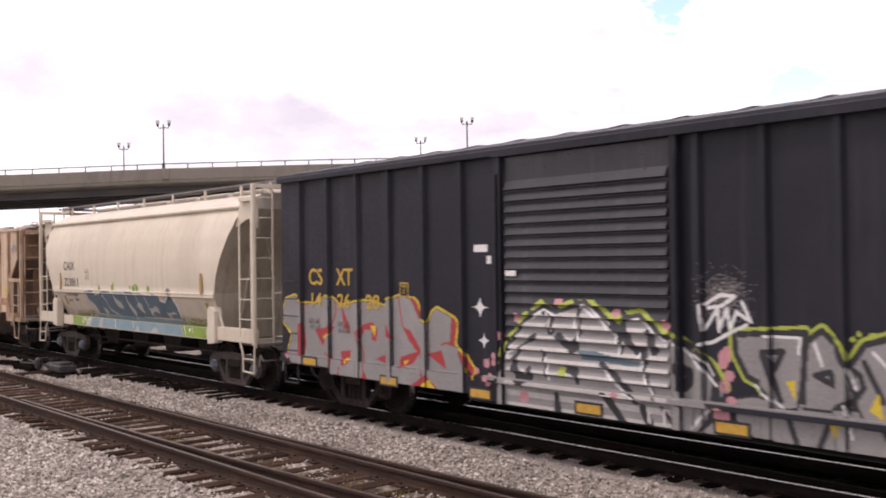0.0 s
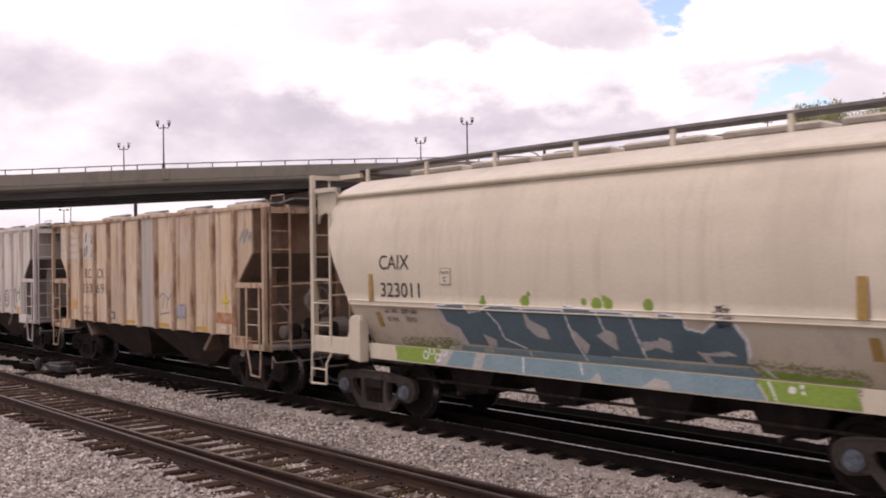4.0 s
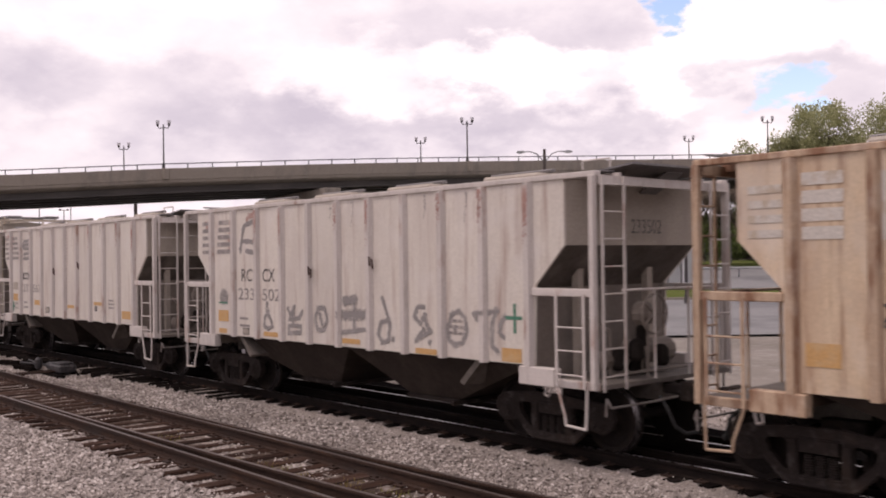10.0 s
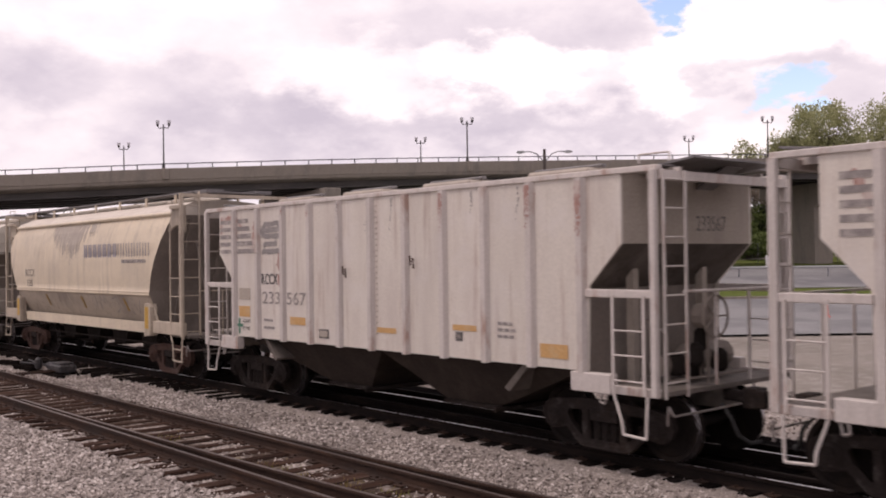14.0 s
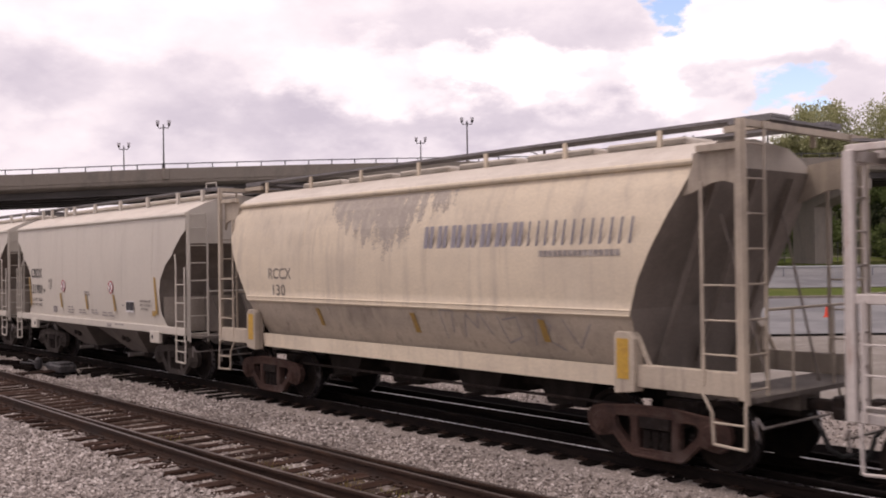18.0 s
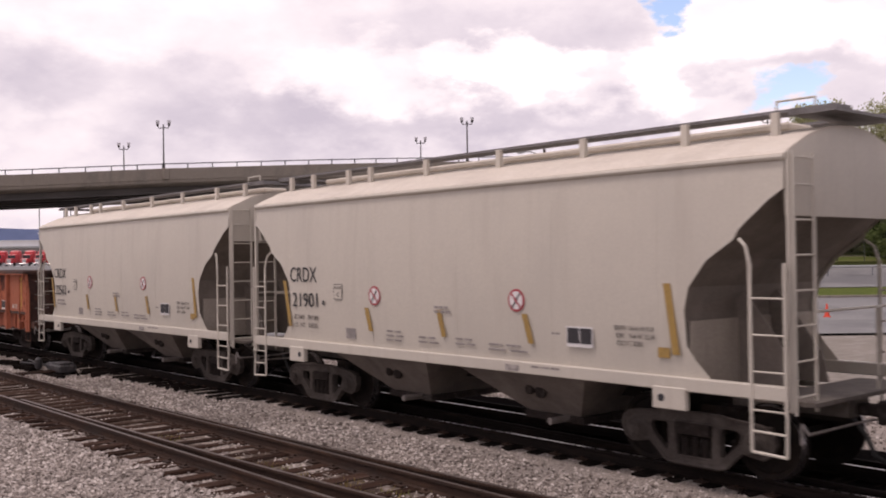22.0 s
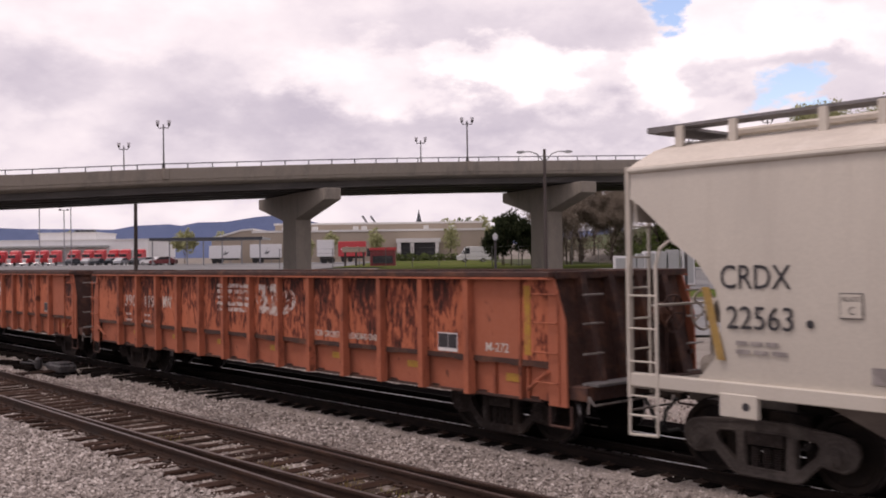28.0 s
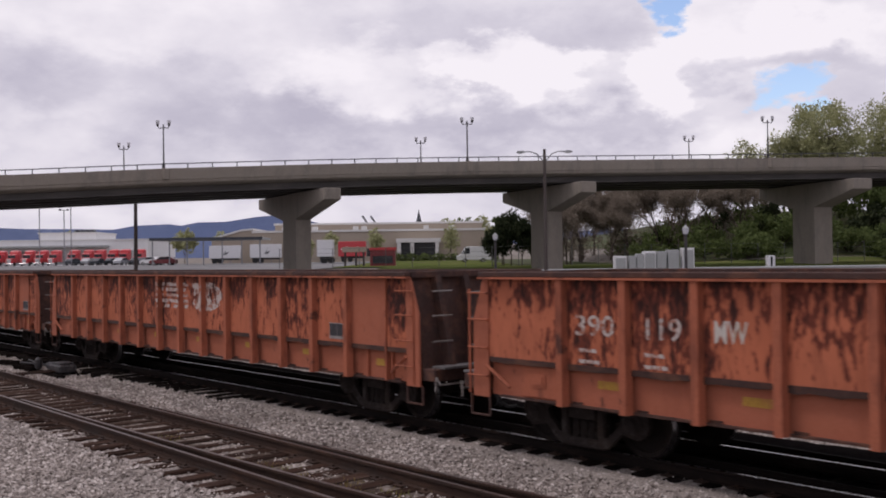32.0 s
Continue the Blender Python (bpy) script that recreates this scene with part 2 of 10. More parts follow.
M_TIE = mat("weathered_creosote_wood", (0.050, 0.030, 0.023), [((0.095, 0.066, 0.054), 0.8, 1.0, 0.5, 0.68, (9, 0.8, 9)), ((0.03, 0.022, 0.02), 0.9, 2.2, 0.5, 0.66, (9, 0.6, 9))], 0.9, bump=0.9, bump_scale=18.0, vary=0.35, grain=0.25, spec=0.0)
M_TIEDARK = mat("near_black_tie_wood", (0.012, 0.010, 0.009), [((0.026, 0.020, 0.018), 0.7, 1.0, 0.5, 0.68, (9, 0.8, 9))], 0.9, bump=0.8, bump_scale=18.0, vary=0.3, grain=0.25, spec=0.0)
M_RAILSIDE = mat("rusty_rail_steel", (0.042, 0.026, 0.020), [((0.085, 0.048, 0.032), 0.6, 3.0, 0.5, 0.68, (0.4, 3, 3)), ((0.03, 0.024, 0.022), 0.7, 1.1, 0.48, 0.66, (0.5, 3, 3))], 0.8, 0.0, bump=0.4, bump_scale=60.0, spec=0.1)
# rail steel under the train, the shade there put into its tone
M_RAILSHADED = mat("shaded_rail_steel", (0.014, 0.011, 0.010), [((0.03, 0.02, 0.016), 0.6, 3.0, 0.5, 0.68, (0.4, 3, 3))], 0.85, spec=0.04)
M_RAILTOP = mat("dull_rail_head", (0.085, 0.062, 0.054), [((0.19, 0.165, 0.155), 0.8, 0.9, 0.4, 0.62, (0.4, 30, 30))], 0.42, 0.7, grain=0.1)
M_RAILBRIGHT = mat("polished_rail_head", (0.34, 0.32, 0.32), [((0.22, 0.19, 0.18), 0.5, 1.2, 0.5, 0.7, (0.3, 40, 40))], 0.28, 0.9, grain=0.08)
M_CONC = mat("weathered_bridge_concrete", (0.25, 0.218, 0.182), [((0.14, 0.125, 0.11), 0.7, 0.9, 0.5, 0.72, (1.2, 1.2, 0.3)), ((0.27, 0.245, 0.215), 0.5, 3.0, 0.5, 0.7, EVEN)], 0.9, bump=0.3, bump_scale=12.0)
M_GIRDER = mat("grey_steel_girder", (0.085, 0.078, 0.074), [((0.15, 0.13, 0.12), 0.7, 0.6, 0.5, 0.7, (0.5, 0.5, 2))], 0.7)
M_RAILING = mat("dark_metal_railing", (0.075, 0.075, 0.085), (), 0.6, 0.2)
M_LAMP = mat("dark_bronze_post", (0.055, 0.05, 0.052), (), 0.5, 0.3)
M_LANTERN = mat("frosted_lantern_glass", (0.62, 0.62, 0.66), (), 0.35)
M_ASPHALT = mat("pale_worn_asphalt", (0.24, 0.238, 0.238), [((0.13, 0.13, 0.135), 0.7, 0.12, 0.45, 0.62, EVEN), ((0.28, 0.28, 0.28), 0.5, 0.5, 0.55, 0.7, EVEN)], 0.9, bump=0.3, bump_scale=8.0, spec=0.0)
M_GRASS = mat("spring_grass", (0.105, 0.13, 0.04), [((0.17, 0.155, 0.07), 0.7, 0.15, 0.48, 0.66, EVEN), ((0.06, 0.09, 0.025), 0.7, 1.2, 0.5, 0.68, EVEN)], 0.95, bump=0.8, bump_scale=6.0, grain=0.25, grain_scale=9.0, spec=0.0)
M_HILL = mat("brushy_slope", (0.06, 0.075, 0.03), [((0.10, 0.085, 0.05), 0.7, 0.2, 0.45, 0.66, EVEN), ((0.03, 0.05, 0.018), 0.7, 0.9, 0.5, 0.68, EVEN)], 0.95, bump=1.0, bump_scale=3.0, grain=0.3, grain_scale=5.0, spec=0.1)
M_GROUND = mat("gravel_and_dirt", (0.25, 0.225, 0.20), [((0.15, 0.135, 0.115), 0.7, 0.2, 0.45, 0.65, EVEN), ((0.33, 0.31, 0.29), 0.6, 2.0, 0.5, 0.68, EVEN)], 0.95, bump=0.6, bump_scale=12.0, spec=0.0)

RIGHT = Vector((math.sin(TURN), math.cos(TURN), 0))
AHEAD = Vector((-math.cos(TURN), math.sin(TURN), 0))


def spot(a, d, z=0.0):
    """A place d metres ahead of the camera's stand and a metres to its right."""
    p = RIGHT * a + AHEAD * d
    return Vector((p.x, p.y, z))


# ---- ground ----
def sheet(name, x0, x1, y0, y1, z, nx, ny, material, rise=None, label="", category="ground"):
    xs, ys = np.linspace(x0, x1, nx), np.linspace(y0, y1, ny)
    vs = [(x, y, z + (rise(x, y) if rise else 0)) for y in ys for x in xs]
    fs = [(j * nx + i, j * nx + i + 1, (j + 1) * nx + i + 1, (j + 1) * nx + i) for j in range(ny - 1) for i in range(nx - 1)]
    me = bpy.data.meshes.new(name)
    me.from_pydata(vs, [], fs)
    me.materials.append(material)
    me.shade_smooth()
    return tagged(new(name, me), label, category, kind="structure")


def bed_rise(x, y):
    """Ballast level: low between the tracks, heaped to the tie tops beside them."""
    d = min(abs(y - NEAR_Y), abs(y - TRACK_Y))
    base = -0.19 - 0.10 * max(0.0, min(1.0, (d - 1.35) / 0.7))
    if y < 5.6:
        base = -0.20 - 0.05 * (5.6 - y)
    return base + 0.03 * noise.noise((x * 0.7, y * 0.9, 0.3)) + 0.02 * noise.noise((x * 2.3, y * 2.3, 4.0))


def smooth(u):
    u = max(0.0, min(1.0, u))
    return u * u * (3 - 2 * u)


def land(a, d):
    """Height of the ground: level by the tracks, a raised lot beyond."""
    p = spot(a, d)
    far = smooth((p.y - 20) / 14)
    hill = 6.5 * smooth((a - 18) / 26) * smooth((d - 98) / 34) + 4.0 * smooth((d - 300) / 400)
    return -0.55 + far * (2.5 * smooth((d - 50) / 42) + 0.55 * smooth((d - 92) / 110) + hill)


ga = [-2600, -1200, -600, -300] + [-200 + 12 * i for i in range(36)] + [300, 600, 1200, 2600]
gd = [-900, -400, -150, -60, 0, 20, 36] + [42 + 5 * i for i in range(26)] + [185, 210, 240, 280, 340, 420, 600, 900, 1500, 3300]
gv = [(*spot(a, d).xy, land(a, d)) for d in gd for a in ga]
gn = len(ga)
gf = [(j * gn + i, j * gn + i + 1, (j + 1) * gn + i + 1, (j + 1) * gn + i) for j in range(len(gd) - 1) for i in range(gn - 1)]
ground_mesh = bpy.data.meshes.new("ground")
ground_mesh.from_pydata(gv, [], gf)
ground_mesh.materials.append(M_GROUND)
ground_mesh.shade_smooth()
tagged(new("ground", ground_mesh), "wide pale ground of dirt and gravel rising behind the tracks", "ground", kind="structure")


def band(name, a0, a1, d0, d1, material, label, category, lift=0.03):
    """A strip of paving or grass that follows the ground."""
    na, nd = max(2, int((a1 - a0) / 6)), max(3, int((d1 - d0) / 2.5))
    aa, dd = np.linspace(a0, a1, na), np.linspace(d0, d1, nd)
    vs = [(*spot(a, d).xy, land(a, d) + lift) for d in dd for a in aa]
    fs = [(j * na + i, j * na + i + 1, (j + 1) * na + i + 1, (j + 1) * na + i) for j in range(nd - 1) for i in range(na - 1)]
    me = bpy.data.meshes.new(name)
    me.from_pydata(vs, [], fs)
    me.materials.append(material)
    me.shade_smooth()
    return tagged(new(name, me), label, category, kind="structure")


band("road", -10, 70, 40, 62, M_ASPHALT, "pale worn asphalt yard road", "road", 0.10)
band("verge", -12, 70, 62.2, 67.5, M_GRASS, "narrow strip of spring grass", "grass", 0.09)
band("parking_lot", -70, 70, 67.8, 84, M_ASPHALT, "pale asphalt lot behind the yard", "road", 0.10)
band("grass_bank", -6, 90, 84.2, 104, M_GRASS, "mown grass below the wooded slope", "grass", 0.09)
band("truck_lot", -130, -12, 84.4, 290, M_ASPHALT, "wide asphalt lot of parked vehicles", "road", 0.10)
band("lawn", -12, 8, 104.5, 205, M_GRASS, "lawn before the long building", "grass", 0.12)
band("slope", 8.2, 140, 104.4, 330, M_HILL, "brushy slope under the trees", "slope", 0.12)
sheet("ballast_bed", -64, 14, -6, 19, 0.0, 260, 110, M_BALLAST, bed_rise, "pale crushed limestone ballast round the tracks", "ballast")
sheet("ballast_bed_far", -430, -64, -6, 19, -0.22, 20, 4, M_BALLAST, None, "pale crushed limestone ballast far down the line", "ballast")
# bed under the train; its colour carries the train's shade as well as oil
sheet("oily_shaded_bed", -64, 14, TRACK_Y - 0.84, TRACK_Y + 2.9, 0.0, 300, 40, M_OILED_SHADED, lambda x, y: -0.172 + 0.03 * noise.noise((x * 1.3, y * 1.3, 2)) + 0.02 * noise.noise((x * 4.1, y * 4.1, 5)) - 0.16 * max(0, abs(y - TRACK_Y) - 1.1) * (1 if y < TRACK_Y else 0.14), "oily ballast darkened with the train's shade, under its track", "ballast")

M_FOUL = mat("fouled_brown_ballast", (0.085, 0.062, 0.05), [((0.32, 0.275, 0.245), 0.85, 1.3, 0.47, 0.62, (0.6, 1.2, 1)), ((0.03, 0.024, 0.02), 0.7, 9.0, 0.5, 0.68, EVEN)], 0.9, bump=1.0, bump_scale=22.0, grain=0.3, spec=0.0)
sheet("fouled_bed", -64, 14, NEAR_Y - 0.70, NEAR_Y + 0.70, 0.0, 300, 10, M_FOUL, lambda x, y: -0.180 + 0.012 * noise.noise((x * 1.9, y * 1.9, 6)), "brown fouled ballast between the empty rails", "ballast")


# ---- tracks ----
def rail_mesh(path, name):
    """A flat-footed rail whose head runs along path, a list of (x, y); head top at z = 0."""
    sec = [(-0.07, -0.17), (0.07, -0.17), (0.07, -0.155), (0.02, -0.14), (0.012, -0.05), (0.036, -0.04), (0.036, -0.008), (0.028, 0.0), (-0.028, 0.0), (-0.036, -0.008), (-0.036, -0.04), (-0.012, -0.05), (-0.02, -0.14), (-0.07, -0.155)]
    bm = bmesh.new()
    rings = [[bm.verts.new((x, y + dy, z)) for dy, z in sec] for x, y in path]
    n = len(sec)
    for a, b in zip(rings, rings[1:]):
        for i in range(n):
            f = bm.faces.new((a[i], a[(i + 1) % n], b[(i + 1) % n], b[i]))
            f.material_index = 1 if i == 7 else 0
    bm.faces.new(rings[0][::-1])
    bm.faces.new(rings[-1])
    bmesh.ops.recalc_face_normals(bm, faces=bm.faces[:])
    me = bpy.data.meshes.new(name)
    bm.to_mesh(me)
    bm.free()
    return me


def rail(parent, path, web, head):
    me = rail_mesh(path, "rail")
    me.materials.append(web)
    me.materials.append(head)
    return part("rail", me, None, parent)


def line(y, x0=-430, x1=30):
    return [(x0, y), (-60, y), (x1, y)]


def bend(x0, x1, fn, n=24):
    return [(x0 + (x1 - x0) * i / n, fn(x0 + (x1 - x0) * i / n)) for i in range(n + 1)]


near_track = thing("railway_track", "empty rusty track with a switch, on weathered wooden ties", "track", kind="structure")
main_track = thing("railway_track", "track under the train, its oily wooden ties darkened for shade", "track", kind="structure")
for s in (-1, 1):
    rail(near_track, line(NEAR_Y + s * GAUGE / 2), M_RAILSIDE, M_RAILTOP)
    rail(main_track, line(TRACK_Y + s * GAUGE / 2), M_RAILSHADED, M_RAILBRIGHT)
# closure rails of the switches
rail(near_track, bend(-21, 16, lambda x: NEAR_Y - GAUGE / 2 + 0.13 + 0.0022 * (x + 21) ** 2), M_RAILSIDE, M_RAILTOP)
rail(near_track, bend(-18, 16, lambda x: NEAR_Y + GAUGE / 2 + 0.12 + 0.0022 * (x + 18) ** 2), M_RAILSIDE, M_RAILTOP)
rail(main_track, bend(-48, 2, lambda x: TRACK_Y - GAUGE / 2 + 0.12 + 0.62 * max(0.0, min(1.0, -x / 13.0)) + 0.012 * max(0, -x - 13)), M_RAILSHADED, M_RAILSHADED)
rail(main_track, bend(-48, 2, lambda x: TRACK_Y + GAUGE / 2 + 0.12 + 0.42 * max(0.0, min(1.0, -x / 9.0)) + 0.012 * max(0, -x - 13)), M_RAILSHADED, M_RAILSHADED)

# ---- bridge: straight pieces of a viaduct that climbs to the right ----
BR = [(-330.0, 22.0, 4.2), (-150.0, 42.0, 6.2), (-70.0, 59.5, 8.3), (-31.1, 69.0, 9.49), (-20.0, 72.0, 10.12), (-7.95, 75.5, 10.65), (3.0, 78.7, 11.02), (12.4, 80.3, 11.15), (24.5, 82.2, 11.32), (37.7, 84.2, 11.50), (110.0, 96.0, 12.2), (170.0, 106.0, 12.6)]


def bridge_at(a):
    return float(np.interp(a, [b[0] for b in BR], [b[1] for b in BR])), float(np.interp(a, [b[0] for b in BR], [b[2] for b in BR]))


def side_of(a):
    d0, _ = bridge_at(a - 4)
    d1, _ = bridge_at(a + 4)
    t = Vector((8.0, d1 - d0)).normalized()
    return Vector((-t.y, t.x))          # towards the far side, in (a, d)


def bridge_point(a, back, z):
    d, top = bridge_at(a)
    n = side_of(a)
    return spot(a + n.x * back, d + n.y * back, top + z)


DECK = 13.2
bridge = thing("viaduct", "grey concrete road viaduct on hammerhead piers crossing the yard", "bridge", kind="structure")
STEPS = [-330 + 20.0 * i for i in range(9)] + [-150 + 5.0 * i for i in range(65)]


def strip(sec, name, material, label=""):
    """Sweeps a section of (back, z) along the viaduct."""
    bm = bmesh.new()
    rings = [[bm.verts.new(bridge_point(a, b, z)) for b, z in sec] for a in STEPS]
    n = len(sec)
    for p, q in zip(rings, rings[1:]):
        for i in range(n):
            bm.faces.new((p[i], p[(i + 1) % n], q[(i + 1) % n], q[i]))
    bm.faces.new(rings[0])
    bm.faces.new(rings[-1][::-1])
    bmesh.ops.recalc_face_normals(bm, faces=bm.faces[:])
    return part(name, bm, material, bridge, label)


strip([(0, -1.20), (0.28, -1.20), (0.28, -0.38), (0, -0.38)], "parapet", M_CONC)
strip([(DECK - 0.28, -1.20), (DECK, -1.20), (DECK, -0.38), (DECK - 0.28, -0.38)], "parapet", M_CONC)
strip([(0.06, -1.42), (DECK - 0.06, -1.42), (DECK - 0.06, -1.203), (0.06, -1.203)], "deck_slab", M_CONC)
strip([(0.22, -1.50), (0.95, -1.62), (DECK - 0.95, -1.62), (DECK - 0.22, -1.50), (DECK - 0.22, -1.423), (0.22, -1.423)], "haunch", M_CONC)
for b in (1.0, 3.8, 6.6, 9.4, 11.9):
    strip([(b - 0.16, -2.12), (b + 0.46, -2.12), (b + 0.46, -2.07), (b + 0.17, -2.05), (b + 0.17, -1.623), (b + 0.13, -1.623), (b + 0.13, -2.05), (b - 0.16, -2.07)], "girder", M_GIRDER)
for b in (0.08, DECK - 0.16):
    strip([(b, -0.07), (b + 0.07, -0.07), (b + 0.07, 0.0), (b, 0.0)], "handrail", M_RAILING)

# ---- bridge: piers, railing posts, lamps ----


def pier(near, far, top, wide, thick):
    """A hammerhead pier; near and far are the ends of its cap, each (a, d), top its level, wide and thick the shaft's size."""
    p, q = spot(*near), spot(*far)
    mid = (p + q) / 2
    v = q - p
    half = v.length / 2
    am, dm = (near[0] + far[0]) / 2, (near[1] + far[1]) / 2
    foot = land(am, dm) - 0.4
    w = wide / 2
    t = part("pier", prisms([(-w, foot), (w, foot), (w, top - 2.15), (half, top - 0.88), (half, top), (-half, top), (-half, top - 0.88), (-w, top - 2.15)], "y", -thick / 2, thick / 2, 0.05), M_CONC, bridge, "hammerhead concrete pier")
    t.location = mid
    t.rotation_euler = (0, 0, math.atan2(v.y, v.x))
    for k in (0.12, 0.34, 0.56, 0.78, 0.93):
        b = part("bearing", bx((-0.25, 0.25, -0.3, 0.3, top - 0.02, top + 0.12)), M_GIRDER, t)
        b.location = (-half + 2 * half * k, 0, 0)
    return t


for near, far, top, wide, thick in (((-8.3, 74.4), (-15.9, 88.3), 8.34, 3.1, 1.35), ((11.8, 78.9), (6.3, 92.3), 8.92, 3.1, 1.45), ((35.6, 83.0), (31.9, 96.2), 9.20, 3.2, 1.9), ((-36.0, 67.0), (-42.5, 80.0), 6.9, 3.1, 1.4), ((-72.0, 58.4), (-77.0, 71.0), 5.4, 3.1, 1.4), ((62.0, 87.6), (58.5, 100.5), 9.2, 3.2, 1.6)):
    pier(near, far, top, wide, thick)

bm_post = bx((-0.03, 0.03, -0.03, 0.03, -0.40, -0.02))
rp = bpy.data.meshes.new("railing_post")
bm_post.to_mesh(rp)
bm_post.free()
rp.materials.append(M_RAILING)
a = -48.0
while a < 72.0:
    o = part("railing_post", rp, None, bridge)
    o.location = bridge_point(a, 0.115, 0.0)
    a += 1.72 if a < -8 else 1.62

for a in (-42, -20.4, 2.1, 27.6):
    o = part("lamp_pedestal", bx((-0.45, 0.45, -0.2, 0.2, -1.2, -0.36), bevel=0.05), M_CONC, bridge)
    o.location = bridge_point(a, 0.20, 0.0)


def twin_lamp(a, back, h):
    """A post with two upright lanterns on a cross arm."""
    t = thing("street_lamp", "dark twin-lantern street lamp on the viaduct parapet", "street lamp", "viaduct lamps")
    t.location = bridge_point(a, back, -0.36)
    bm = bmesh.new()
    lathe(bm, [(0, 0.12), (0.3, 0.10), (0.35, 0.065), (h - 0.5, 0.045), (h - 0.45, 0.07), (h - 0.3, 0.03)], (0, 0, 0), "z", 8)
    part("post", bm, M_LAMP, t)
    u = Vector((RIGHT.x, RIGHT.y, 0))
    for s in (-1, 1):
        c = u * (0.42 * s)
        part("arm", rods(((0, 0, h - 0.55), (c.x * 0.8, c.y * 0.8, h - 0.58)), ((c.x * 0.8, c.y * 0.8, h - 0.58), (c.x, c.y, h - 0.42)), r=0.035), M_LAMP, t)
        bm = bmesh.new()
        lathe(bm, [(h - 0.42, 0.05), (h - 0.36, 0.09), (h - 0.12, 0.14), (h - 0.02, 0.15), (h + 0.02, 0.06)], (c.x, c.y, 0), "z", 8)
        lan = part("lantern", bm, M_LANTERN, t)
        bm = bmesh.new()
        lathe(bm, [(h - 0.44, 0.06), (h - 0.30, 0.115), (h - 0.20, 0.10)], (c.x, c.y, 0), "z", 8)
        part("lantern_cup", bm, M_LAMP, lan)


for a, back in ((-20.4, 0.2), (2.1, 0.2), (27.6, 0.2), (-43.0, 0.2)):
    twin_lamp(a, back, 3.55)
for a, back in ((-23.7, DECK - 0.2), (1.3, DECK - 0.2), (26.0, DECK - 0.2)):
    twin_lamp(a, back, 3.55)

# ---- ties ----
tie_rng = random.Random(5)
TIE_MESHES = []
for k in range(5):
    bm = bx((-0.11, 0.11, -1.30, 1.30, -0.33, -0.165), bevel=0.014)
    for v in bm.verts:
        v.co += Vector((tie_rng.uniform(-0.012, 0.012), tie_rng.uniform(-0.03, 0.03), tie_rng.uniform(-0.008, 0.006)))
    me = bpy.data.meshes.new("tie")
    bm.to_mesh(me)
    bm.free()
    me.materials.append(M_TIE)
    TIE_MESHES.append(me)


def ties(parent, y, x0, x1, meshes, long=0.0):
    x = x0
    while x < x1:
        o = part("tie", tie_rng.choice(meshes), None, parent)
        grow = 1.0 + long * max(0.0, min(1.0, (x + 21) / 30))
        o.scale = (tie_rng.uniform(0.92, 1.08), grow, 1)
        o.location = (x + tie_rng.uniform(-0.03, 0.03), y + tie_rng.uniform(-0.05, 0.05) + (grow - 1) * 1.2, 0.012 + tie_rng.uniform(-0.010, 0.008))
        o.rotation_euler = (0, 0, tie_rng.uniform(-0.025, 0.025))
        x += 0.51


# the shade under the train is put into these ties' near-black wood
DARK_TIES = []
for me in TIE_MESHES:
    me = me.copy()
    me.materials.clear()
    me.materials.append(M_TIEDARK)
    DARK_TIES.append(me)
ties(near_track, NEAR_Y, -46, 6, TIE_MESHES, 0.25)
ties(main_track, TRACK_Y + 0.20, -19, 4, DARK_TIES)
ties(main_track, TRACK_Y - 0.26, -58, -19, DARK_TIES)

# spikes and plates where the rails meet the ties
bm = bmesh.new()
for y in (NEAR_Y - GAUGE / 2, NEAR_Y + GAUGE / 2, TRACK_Y - GAUGE / 2):
    x = -34.0
    while x < 2:
        box(bm, x - 0.09, x + 0.09, y - 0.17, y + 0.17, -0.168, -0.150)
        box(bm, x - 0.03, x + 0.0, y - 0.105, y - 0.07, -0.15, -0.125)
        box(bm, x + 0.01, x + 0.04, y + 0.07, y + 0.105, -0.15, -0.125)
        x += 0.51
tp = part("tie_plates", bm, M_RAILSIDE, near_track)
tp["kind"] = "stuff"

# ---- loose ballast stones ----
def stones(name, spots, label, material, smin, smax, seed):
    """Broken stones, each a rough eight-sided lump, in one mesh."""
    rs = np.random.RandomState(seed)
    n = len(spots)
    base = np.array([(1, 0, 0), (-1, 0, 0), (0, 1, 0), (0, -1, 0), (0, 0, 1), (0, 0, -1)], float)
    faces = np.array([(0, 2, 4), (2, 1, 4), (1, 3, 4), (3, 0, 4), (2, 0, 5), (1, 2, 5), (3, 1, 5), (0, 3, 5)])
    V = base[None] * rs.uniform(0.55, 1.15, (n, 6, 1)) + rs.normal(0, 0.22, (n, 6, 3))
    V *= rs.uniform(smin, smax, (n, 1, 1)) * np.array([1, 1, 0.75])
    th = rs.uniform(0, 6.28, n)
    c, s = np.cos(th)[:, None], np.sin(th)[:, None]
    X = V[..., 0] * c - V[..., 1] * s
    Y = V[..., 0] * s + V[..., 1] * c
    V[..., 0], V[..., 1] = X, Y
    V += np.array(spots)[:, None, :]
    F = (faces[None] + 6 * np.arange(n)[:, None, None]).reshape(-1, 3)
    me = bpy.data.meshes.new(name)
    me.from_pydata(V.reshape(-1, 3).tolist(), [], F.tolist())
    me.materials.append(material)
    return tagged(new(name, me), label, "ballast", kind="stuff")


